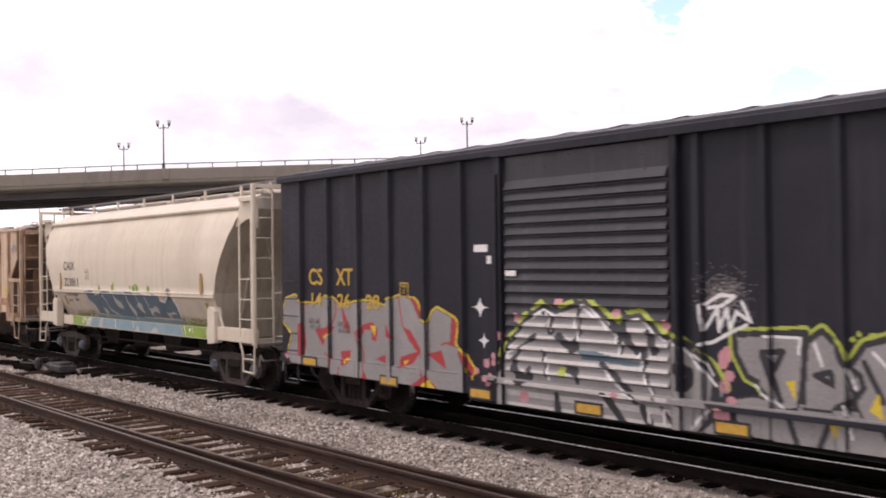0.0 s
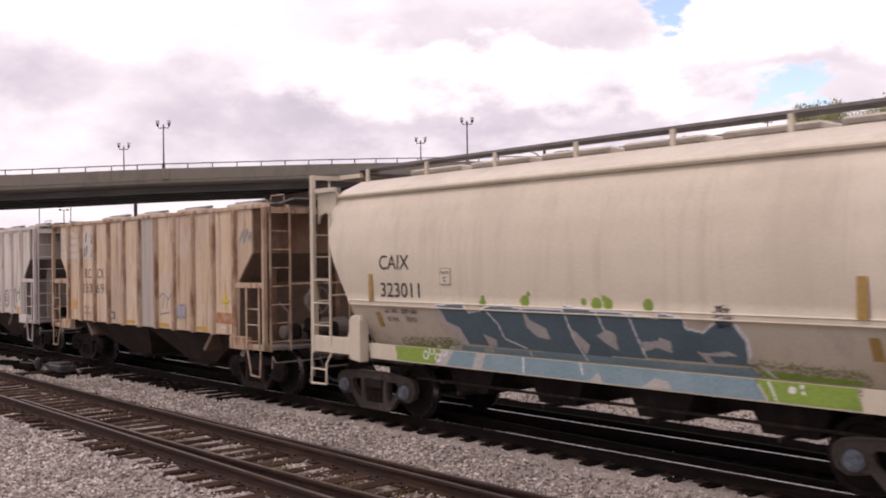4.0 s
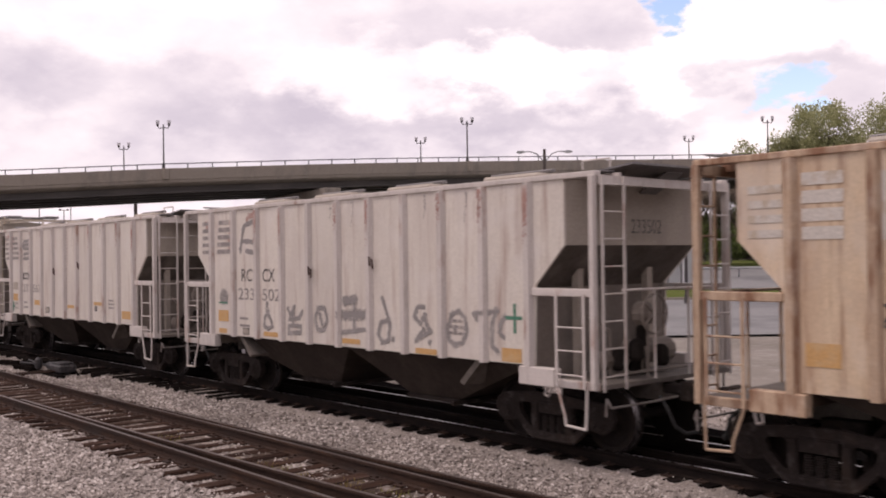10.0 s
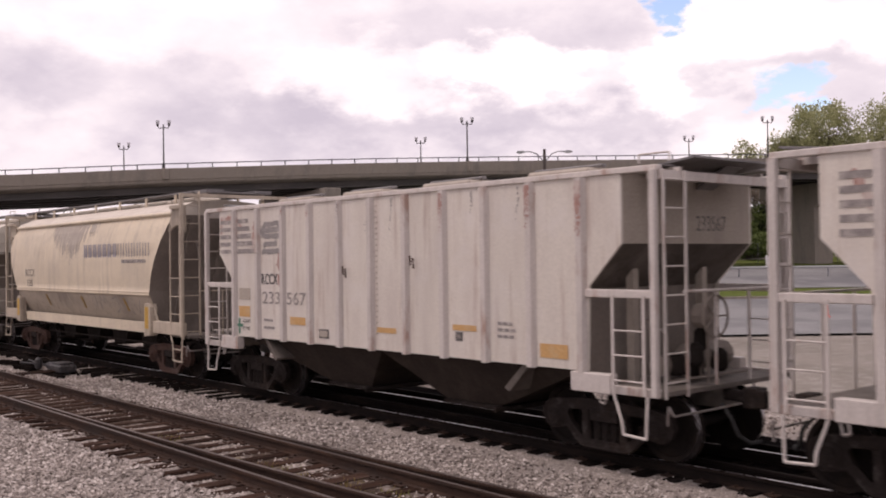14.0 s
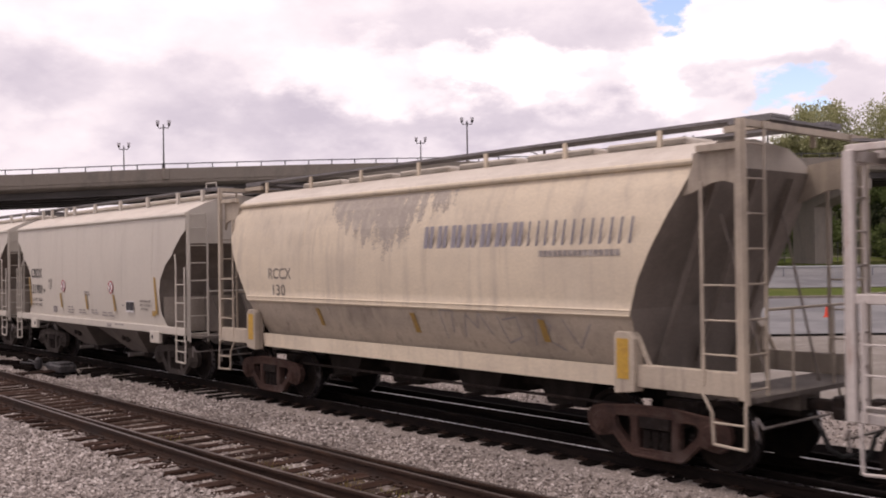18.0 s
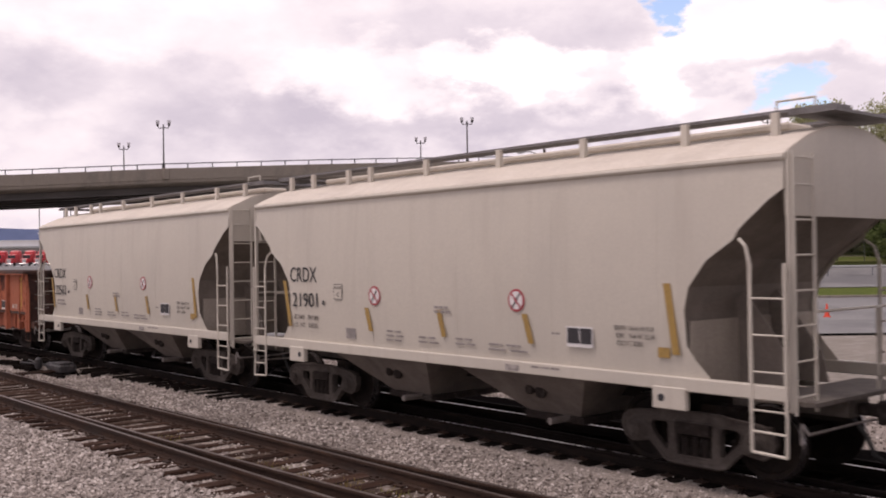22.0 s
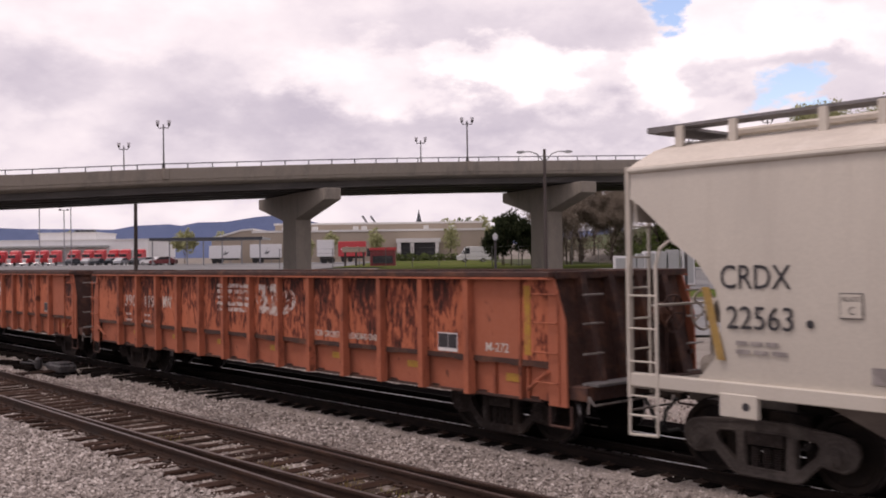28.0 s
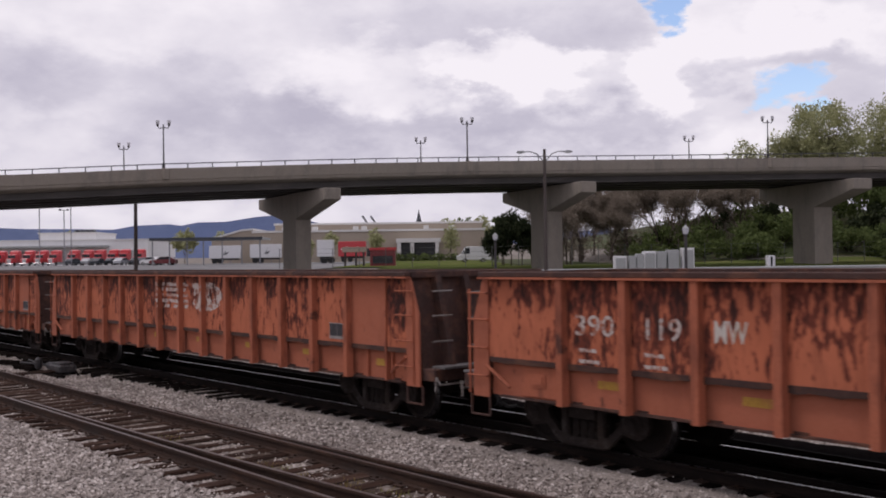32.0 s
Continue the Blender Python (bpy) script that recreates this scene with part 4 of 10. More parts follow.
# cabinets and a box beside the road
for i, (x, w, h, pale) in enumerate(((12.6, 0.85, 1.1, 1), (13.45, 0.5, 1.1, 0), (14.0, 0.5, 1.25, 0), (14.68, 0.85, 1.42, 1), (15.5, 0.7, 1.4, 0), (16.35, 0.8, 1.5, 0), (17.4, 0.85, 1.62, 1))):
    c = thing("utility_cabinet", ("white" if pale else "grey") + " metal utility cabinet behind the yard road", "cabinet", "cabinets by the road")
    put(c, x, 70)
    part("body", bx((-w / 2, w / 2, -0.4, 0.4, 0, h + 1.05), bevel=0.03), M_WHITECAR if pale else M_CABINET, c)
    part("door", bx((-w / 2 + 0.08, w / 2 - 0.08, -0.43, -0.40, 0.15, h + 0.9)), M_CABINET, c)
    part("plinth", bx((-w / 2 - 0.05, w / 2 + 0.05, -0.45, 0.45, -0.2, 0.05)), M_CONC, c)
jb = thing("utility_box", "white box with a dark slot beside the slope", "cabinet")
put(jb, 27.0, 81)
part("body", bx((-0.32, 0.32, -0.25, 0.25, 0, 1.15), bevel=0.02), M_WHITECAR, jb)
part("slot", bx((-0.06, 0.10, -0.27, -0.25, 0.1, 1.05)), M_DARKGLASS, jb)

# guard rail and cones
gr = thing("guard_rail", "low metal guard rail along the lot", "guard rail")
for i in range(22):
    a = -8 + i * 3.4
    p = spot(a, 75, land(a, 75) + 0.1)
    q = spot(a + 3.4, 75, land(a + 3.4, 75) + 0.1)
    part("post", rods((p, p + Vector((0, 0, 0.75))), r=0.06), M_POLEGREY, gr)
    part("rail", rods((p + Vector((0, 0, 0.7)), q + Vector((0, 0, 0.7))), r=0.09), M_CABINET, gr)
M_CONE = mat("orange_cone_plastic", (0.75, 0.08, 0.04), (), 0.5)
for a, d in ((19.7, 50.5),):
    cn2 = thing("traffic_cone", "small orange traffic cone on the road", "traffic cone")
    put(cn2, a, d)
    bm = bmesh.new()
    lathe(bm, [(0, 0.2), (0.04, 0.2), (0.05, 0.14), (0.7, 0.03)], (0, 0, 0), "z", 12)
    part("cone", bm, M_CONE, cn2)
kerb = thing("kerb", "low pale concrete kerb along the grass", "kerb", kind="structure")
for i in range(26):
    a = -10 + i * 3.0
    p = part("kerb_stone", bx((-1.48, 1.48, -0.12, 0.12, -0.1, 0.14), bevel=0.02), M_CONC, kerb)
    put(p, a, 62.1)
# wire fence before the trees
fence = thing("wire_fence", "thin wire fence before the wooded slope", "fence")
for i in range(34):
    a = -16 + i * 2.6
    d = 96.0
    p = spot(a, d, land(a, d) + 0.08)
    q = spot(a + 2.6, d, land(a + 2.6, d) + 0.08)
    part("fence_post", rods((p, p + Vector((0, 0, 2.0))), r=0.035), M_FENCE, fence)
    part("fence_wire", rods(*[(p + Vector((0, 0, h)), q + Vector((0, 0, h))) for h in (0.5, 1.0, 1.5, 1.95)], r=0.012, n=4), M_FENCE, fence)

# ---- trees ----
M_BARK = mat("grey_brown_bark", (0.10, 0.08, 0.065), [((0.055, 0.045, 0.04), 0.7, 1.5, 0.48, 0.68, (4, 4, 0.6))], 0.95, spec=0.1)


def leaf_mat(name, lo, hi):
    mt, nt, bs = tree(name)
    g = nt.nodes.new("ShaderNodeNewGeometry")
    rp2 = nt.nodes.new("ShaderNodeValToRGB")
    rp2.color_ramp.elements[0].color = (*lo, 1)
    rp2.color_ramp.elements[1].color = (*hi, 1)
    nt.links.new(g.outputs["Random Per Island"], rp2.inputs["Fac"])
    t2 = nt.nodes.new("ShaderNodeTexCoord")
    nt.links.new(blend(nt, noise_mask(nt, t2.outputs["Object"], 0.35, 0.4, 0.65), rp2.outputs["Color"], tuple(c * 0.65 for c in lo), 0.45), bs.inputs["Base Color"])
    tl = nt.nodes.new("ShaderNodeBsdfTranslucent")
    mxs = nt.nodes.new("ShaderNodeMixShader")
    mxs.inputs[0].default_value = 0.4
    nt.links.new(rp2.outputs["Color"], tl.inputs["Color"])
    nt.links.new(bs.outputs["BSDF"], mxs.inputs[1])
    nt.links.new(tl.outputs["BSDF"], mxs.inputs[2])
    nt.links.new(mxs.outputs["Shader"], nt.nodes["Material Output"].inputs["Surface"])
    bs.inputs["Roughness"].default_value = 0.8
    bs.inputs["Specular IOR Level"].default_value = 0.1
    return mt


M_LEAF = leaf_mat("spring_leaves", (0.29, 0.30, 0.15), (0.46, 0.46, 0.26))
M_LEAFDARK = leaf_mat("dark_evergreen_leaves", (0.018, 0.028, 0.014), (0.05, 0.06, 0.028))
M_LEAFMID = leaf_mat("green_shrub_leaves", (0.075, 0.105, 0.035), (0.17, 0.21, 0.075))
M_TWIG = leaf_mat("bare_twigs", (0.17, 0.14, 0.11), (0.30, 0.25, 0.20))


def leaves(name, clumps, n, size, material, parent, seed, flat=1.0, slim=0.6):
    """Many small leaf sprays round clump centres (x, y, z, r)."""
    rs = np.random.RandomState(seed)
    cl = np.array(clumps)
    pick = rs.choice(len(cl), n, p=cl[:, 3] ** 2 / (cl[:, 3] ** 2).sum())
    dirs = rs.normal(0, 1, (n, 3))
    dirs /= np.linalg.norm(dirs, axis=1)[:, None]
    rad = cl[pick, 3] * rs.rand(n) ** 0.45
    P = cl[pick, :3] + dirs * rad[:, None] * np.array([1, 1, flat])
    u = rs.normal(0, 1, (n, 3))
    u /= np.linalg.norm(u, axis=1)[:, None]
    v = np.cross(u, rs.normal(0, 1, (n, 3)))
    v /= np.linalg.norm(v, axis=1)[:, None]
    s = size * rs.uniform(0.5, 1.3, (n, 1))
    Q = np.stack([P - u * s, P + v * s * slim, P + u * s, P - v * s * slim], 1)
    me = bpy.data.meshes.new(name)
    me.from_pydata(Q.reshape(-1, 3).tolist(), [], np.arange(4 * n).reshape(n, 4).tolist())
    me.materials.append(material)
    return part(name, me, None, parent)


def branchwork(h, seed, spread, levels=4, bare=False):
    rg = random.Random(seed)
    bm = bmesh.new()
    tips = []

    def grow(p, d, length, r, lvl):
        q = p + d * length
        rod(bm, p, q, r, 6 if lvl < 2 else 4, r * 0.62)
        if lvl >= levels:
            tips.append(q)
            return
        if lvl >= 1:
            tips.append(q)
        for k in range(rg.choice((2, 3, 3)) + (1 if bare and lvl > 1 else 0)):
            ang = rg.uniform(0.25, 0.75) * spread
            az = rg.uniform(0, 6.28)
            o = d.orthogonal().normalized()
            o2 = d.cross(o)
            nd = (d * math.cos(ang) + (o * math.cos(az) + o2 * math.sin(az)) * math.sin(ang) + Vector((0, 0, 0.12))).normalized()
            grow(q, nd, length * rg.uniform(0.62, 0.82), r * 0.62, lvl + 1)

    grow(Vector((0, 0, -0.4)), Vector((rg.uniform(-0.06, 0.06), rg.uniform(-0.06, 0.06), 1)).normalized(), h * 0.30, h * 0.018, 0)
    return bm, tips


def leafy_tree(a, d, top, width, seed, material=None, n=2600, size=0.34, label="broad tree in fresh spring leaf above the slope", group="leafy trees"):
    """A tree whose top stands at height top; its crown is an uneven cloud of leaf clumps."""
    t = thing("tree", label, "tree", group)
    put(t, a, d, 0, -0.1)
    h = top - land(a, d)
    bm, tips = branchwork(h * 0.82, seed, 0.95)
    part("trunk", bm, M_BARK, t)
    rg = random.Random(seed + 7)
    cl = []
    while len(cl) < 80:
        u = Vector((rg.uniform(-1, 1), rg.uniform(-1, 1), rg.uniform(-1, 1)))
        if 0.25 < u.length < 1.0:
            r = rg.uniform(0.055, 0.125) * h
            k = 0.84 + 0.3 * noise.noise(u * 1.9 + Vector((seed, 0, 0)))
            cl.append((u.x * width * k, u.y * width * k, h * 0.60 + u.z * h * 0.36 * k, r))
    leaves("crown", cl, n, size, material or M_LEAF, t, seed)
    return t


def bare_tree(a, d, h, seed, leafn=500):
    h = min(h, 13.4 - land(a, d))
    t = thing("tree", "bare spring tree with fine grey-brown twigs", "tree", "bare trees on the slope")
    put(t, a, d, 0, -0.1)
    bm, tips = branchwork(h, seed, 0.95, 5, True)
    part("trunk", bm, M_BARK, t)
    cl = [(q.x, q.y, q.z, 0.07 * h) for q in tips if q.z > h * 0.2]
    rg = random.Random(seed)
    for _ in range(90):
        v = rg.uniform(0.10, 0.98)
        w = h * 0.30 * math.sin(math.pi * min(1.0, v * 0.72 + 0.16))
        an = rg.uniform(0, 6.28)
        cl.append((w * math.cos(an) * rg.random() ** 0.5, w * math.sin(an) * rg.random() ** 0.5, v * h, 0.055 * h))
    leaves("twig_crown", cl, leafn, 0.52, M_TWIG, t, seed, 1.0, 0.055)
    return t


leafy_tree(51.0, 132, 24.3, 6.1, 21, n=16000, size=0.20)
leafy_tree(46.6, 134, 20.6, 2.8, 22, n=4500, size=0.19)
leafy_tree(62.0, 136, 26.6, 5.6, 23, n=11000, size=0.20)
leafy_tree(43.0, 138, 19.6, 2.8, 24, n=2600, size=0.18)
leafy_tree(56.0, 146, 22.0, 4.0, 25, n=6000, size=0.20)
for i, (a, d, h) in enumerate(((13.5, 118, 8.5), (17.0, 122, 10.5), (20.0, 117, 9.5), (22.6, 121, 11.0), (26.0, 119, 9.5), (29.0, 124, 10.0), (32.5, 118, 9.0), (35.5, 124, 10.0), (38.5, 122, 9.0), (24.2, 128, 11.0), (18.4, 129, 9.5), (30.8, 130, 10.0), (15.2, 126, 9.5), (28.0, 114, 8.5), (34.0, 113, 8.0), (21.3, 112, 8.0), (41.5, 116, 9.0), (45.0, 120, 9.0), (36.8, 130, 10.0), (14.6, 112, 7.5), (16.4, 116, 8.5), (19.0, 110, 7.0), (17.6, 134, 10.0), (21.6, 140, 10.5), (26.4, 142, 10.0), (13.4, 106.5, 6.5))):
    bare_tree(a, d, h, 40 + i, 4200)
for i, (a, d, h) in enumerate(((5.4, 107, 4.4), (6.5, 108, 5.6), (7.6, 110, 6.6), (8.7, 108, 5.8), (9.8, 109, 5.0), (7.0, 113, 6.2))):
    leafy_tree(a, d, h + land(a, d), 1.15, 60 + i, M_LEAFDARK, 2200, 0.17, "dense dark evergreen beside the lawn", "evergreens")
for i, (a, d, h) in enumerate(((-23.5, 205, 7.2), (-14.0, 205, 7.6), (1.8, 205, 8.2), (-52.0, 230, 8.5), (-46.5, 235, 7.5), (-26.6, 190, 5.5))):
    leafy_tree(a, d, h + land(a, d), 1.9, 70 + i, M_LEAF, 700, 0.3, "small young tree by the long building", "young trees")
for i, (a, d, h) in enumerate(((1.0, 320, 14.5), (7.0, 322, 15.0), (12.5, 318, 15.5), (18.0, 322, 14.0), (-79, 300, 11.5), (-68, 306, 7.5), (-128, 340, 13.0), (-60, 310, 11.0))):
    leafy_tree(a, d, h + land(a, d), 4.5, 80 + i, M_LEAFMID if i % 2 else M_LEAF, 900, 0.55, "distant tree behind the roofs", "distant trees")

for i, (a, d, top, w) in enumerate(((50.0, 116, 12.6, 3.2), (54.5, 120, 13.2, 3.6), (59.0, 118, 13.0, 3.4), (47.0, 124, 12.8, 3.0), (63.5, 122, 13.6, 3.6))):
    leafy_tree(a, d, top, w, 95 + i, M_LEAFMID, 4200, 0.2, "dense green tree on the wooded slope", "slope trees")

# shrubs on the slope
sr = random.Random(3)
for k in range(34):
    a = 20 + sr.random() * 46
    d = 102 + sr.random() * 24
    t = thing("shrub", "leafy green shrub on the wooded slope", "shrub", "slope shrubs")
    put(t, a, d)
    cl = [(sr.gauss(0, 1.3), sr.gauss(0, 1.3), 0.7 + abs(sr.gauss(0, 1.1)), sr.uniform(0.6, 1.2)) for _ in range(9)]
    leaves("foliage", cl, 900, 0.24, (M_LEAFMID, M_LEAFMID, M_LEAFDARK, M_LEAFMID)[k % 4], t, 200 + k)
    part("stem_clump", rods(*[((0, 0, -0.2), (c[0] * 0.7, c[1] * 0.7, c[2] * 0.8)) for c in cl[:5]], r=0.05, n=5), M_BARK, t)
for k in range(9):
    t = thing("hedge_bush", "low clipped bush beside the long building", "shrub", "hedge bushes")
    put(t, -13 + k * 2.9, 214)
    leaves("foliage", [(0, 0, 0.6, 1.2), (1.0, 0, 0.6, 1.0)], 260, 0.3, M_LEAFMID, t, 300 + k)

# ---- road cars on the viaduct, moved by motions() ----
suv = car_thing("suv", "red sport utility car driving over the viaduct", "cars on the viaduct", M_MAROON)
sedan = car_thing("sedan", "dark sedan driving over the viaduct", "cars on the viaduct", M_DARKCAR)


def on_bridge(a):
    p, q = bridge_point(a, 2.6, -1.27), bridge_point(a + 1.0, 2.6, -1.27)
    v = q - p
    return Matrix.LocRotScale(p, Euler((0, -math.asin(v.z / v.length), math.atan2(v.y, v.x))), None)

# ---- materials of the train ----
M_TAN = mat("beige_hopper_paint", (0.595, 0.53, 0.42), [((0.42, 0.36, 0.29), 0.5, 0.5, 0.45, 0.7, EVEN), ((0.40, 0.33, 0.26), 0.45, 1.0, 0.5, 0.75, STREAK), ((0.72, 0.65, 0.55), 0.4, 0.35, 0.5, 0.7, EVEN)], 0.5, grain=0.05, bump=0.05, bump_scale=3.0)
M_TAN_LOW = mat("dusty_lower_beige_paint", (0.54, 0.475, 0.375), [((0.34, 0.295, 0.24), 0.6, 0.7, 0.44, 0.66, (1, 1, 1.8)), ((0.28, 0.24, 0.20), 0.5, 1.0, 0.52, 0.72, STREAK)], 0.55, grain=0.05)
M_TAN_DIRTY = mat("sooty_beige_hopper_paint", (0.65, 0.555, 0.42), [((0.38, 0.33, 0.275), 0.45, 0.45, 0.42, 0.68, (1, 1, 1.6)), ((0.33, 0.28, 0.235), 0.5, 1.0, 0.5, 0.72, STREAK), ((0.72, 0.63, 0.49), 0.5, 0.8, 0.52, 0.7, EVEN)], 0.6, grain=0.07, bump=0.06, bump_scale=4.0)
M_TAN_RUST = mat("rust_stained_tan_paint", (0.60, 0.465, 0.325), [((0.42, 0.285, 0.19), 0.7, 0.8, 0.45, 0.66, (2.2, 2.2, 0.4)), ((0.22, 0.105, 0.052), 0.8, 1.3, 0.52, 0.68, STREAK), ((0.66, 0.58, 0.49), 0.6, 1.2, 0.5, 0.68, (1.5, 1.5, 0.7)), ((0.40, 0.36, 0.33), 0.45, 0.7, 0.5, 0.68, EVEN)], 0.7, vary=0.10, grain=0.08, bump=0.08, bump_scale=6.0)
M_GREYPANEL = mat("grey_patched_panel", (0.40, 0.36, 0.325), [((0.45, 0.38, 0.30), 0.6, 1.0, 0.5, 0.7, (2, 2, 0.5)), ((0.24, 0.22, 0.21), 0.6, 1.2, 0.5, 0.7, STREAK)], 0.7, vary=0.05, grain=0.06)
M_POST_RUST = mat("rust_streaked_post", (0.47, 0.34, 0.235), [((0.19, 0.085, 0.042), 0.9, 1.5, 0.45, 0.6, (3, 3, 0.7)), ((0.55, 0.47, 0.39), 0.5, 2.2, 0.5, 0.7, EVEN)], 0.7, vary=0.1, grain=0.08)
M_WHITE = mat("chalky_white_hopper_paint", (0.63, 0.58, 0.515), [((0.48, 0.42, 0.38), 0.6, 0.8, 0.46, 0.68, (2, 2, 0.5)), ((0.34, 0.24, 0.20), 0.7, 1.2, 0.54, 0.72, STREAK), ((0.64, 0.60, 0.57), 0.5, 1.5, 0.5, 0.7, EVEN)], 0.65, vary=0.04, grain=0.06, bump=0.05, bump_scale=6.0)
M_WHITE_POST = mat("chalky_white_post", (0.56, 0.51, 0.475), [((0.30, 0.16, 0.11), 0.75, 1.4, 0.57, 0.68, (2, 2, 0.6)), ((0.38, 0.34, 0.31), 0.6, 2.0, 0.5, 0.7, (4, 4, 0.6))], 0.65, vary=0.05, grain=0.06)
M_GREYHOP = mat("light_grey_hopper_paint", (0.56, 0.515, 0.445), [((0.46, 0.425, 0.375), 0.6, 0.4, 0.45, 0.68, (1, 1, 0.7)), ((0.42, 0.375, 0.32), 0.4, 0.9, 0.52, 0.75, STREAK)], 0.45, grain=0.04, bump=0.04, bump_scale=2.5)
M_ROOFDUST = mat("cement_dusted_roof", (0.60, 0.54, 0.465), [((0.42, 0.37, 0.32), 0.6, 0.8, 0.48, 0.7, (1, 2.5, 1)), ((0.68, 0.63, 0.56), 0.5, 2.5, 0.5, 0.7, EVEN)], 0.8, grain=0.08)
# dark grey-brown tone for the white hoppers' sloping end sheets
M_ENDDARK = mat("dark_end_sheet", (0.13, 0.113, 0.10), [((0.22, 0.19, 0.17), 0.7, 0.9, 0.48, 0.7, (2, 2, 0.5)), ((0.045, 0.038, 0.034), 0.6, 1.5, 0.5, 0.7, EVEN)], 0.8, grain=0.1, spec=0.06)
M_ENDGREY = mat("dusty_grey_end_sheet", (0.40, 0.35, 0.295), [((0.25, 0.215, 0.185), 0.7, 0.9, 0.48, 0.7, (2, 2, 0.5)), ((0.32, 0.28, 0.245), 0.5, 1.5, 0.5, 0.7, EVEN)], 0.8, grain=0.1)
# end-sheet grey with the shade of the car ends put into its tone
M_ENDMID = mat("shaded_grimy_slope_sheet", (0.20, 0.168, 0.142), [((0.14, 0.118, 0.10), 0.7, 0.9, 0.48, 0.7, (2, 2, 0.5)), ((0.30, 0.26, 0.225), 0.5, 1.5, 0.5, 0.7, EVEN)], 0.8, grain=0.1)
# end platforms, their tone lowered to hold the shade between the cars
M_PLATFORM = mat("shaded_platform_plate", (0.15, 0.128, 0.11), [((0.07, 0.058, 0.05), 0.7, 1.4, 0.46, 0.66, EVEN), ((0.24, 0.21, 0.185), 0.5, 3.0, 0.52, 0.7, EVEN)], 0.85, grain=0.12)
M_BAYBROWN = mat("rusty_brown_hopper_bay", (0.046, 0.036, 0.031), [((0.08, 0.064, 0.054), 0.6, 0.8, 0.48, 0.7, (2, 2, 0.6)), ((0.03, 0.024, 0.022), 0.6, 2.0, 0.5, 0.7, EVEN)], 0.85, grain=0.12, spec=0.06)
# dirty grey underside; under-car shade is put into the near-black base
M_BAY = mat("grimy_shaded_bay", (0.022, 0.018, 0.016), [((0.05, 0.042, 0.037), 0.6, 0.8, 0.48, 0.7, (2, 2, 0.6)), ((0.03, 0.026, 0.024), 0.6, 2.0, 0.5, 0.7, EVEN)], 0.85, grain=0.12, spec=0.06)
M_CAST = mat("brown_cast_steel", (0.030, 0.024, 0.022), [((0.05, 0.036, 0.028), 0.6, 2.5, 0.5, 0.68, EVEN), ((0.11, 0.10, 0.092), 0.45, 6.0, 0.55, 0.7, EVEN)], 0.8, 0.0, bump=0.4, bump_scale=50.0, grain=0.15, spec=0.06)
M_CASTRED = mat("reddish_cast_steel", (0.085, 0.052, 0.043), [((0.15, 0.115, 0.10), 0.5, 2.5, 0.5, 0.68, EVEN), ((0.04, 0.03, 0.028), 0.6, 4.0, 0.5, 0.7, EVEN)], 0.8, 0.0, bump=0.4, bump_scale=50.0, grain=0.15, spec=0.06)
M_WHEEL = mat("dark_wheel_steel", (0.016, 0.013, 0.012), [((0.036, 0.026, 0.02), 0.6, 3.0, 0.5, 0.68, EVEN)], 0.75, 0.0, grain=0.12, spec=0.06)
M_TREAD = mat("bright_wheel_tread", (0.33, 0.31, 0.31), (), 0.3, 0.9)
M_CAPBLUE = mat("blue_grey_bearing_cap", (0.16, 0.19, 0.23), [((0.06, 0.05, 0.045), 0.7, 9.0, 0.5, 0.65, EVEN)], 0.55, 0.3)
M_BLACKCAR = mat("dark_blue_black_paint", (0.015, 0.015, 0.022), [((0.028, 0.028, 0.038), 0.7, 0.45, 0.45, 0.7, EVEN), ((0.05, 0.047, 0.05), 0.4, 1.2, 0.54, 0.75, STREAK)], 0.5, grain=0.08, bump=0.08, bump_scale=2.0, spec=0.25)
M_BLACKDOOR = mat("glossy_dark_door_paint", (0.017, 0.017, 0.023), [((0.03, 0.03, 0.038), 0.6, 0.6, 0.45, 0.7, EVEN), ((0.09, 0.085, 0.085), 0.4, 1.4, 0.54, 0.75, STREAK)], 0.38, grain=0.08)
M_ORANGE = mat("faded_orange_gondola_paint", (0.375, 0.118, 0.066), [((0.36, 0.116, 0.064), 0.7, 0.8, 0.44, 0.64, EVEN), ((0.25, 0.075, 0.042), 0.5, 1.6, 0.52, 0.7, (1.5, 1.5, 0.6)), ((0.09, 0.036, 0.026), 0.8, 3.0, 0.63, 0.69, (1.6, 1.6, 0.7))], 0.78, vary=0.05, grain=0.06, spec=0.3)


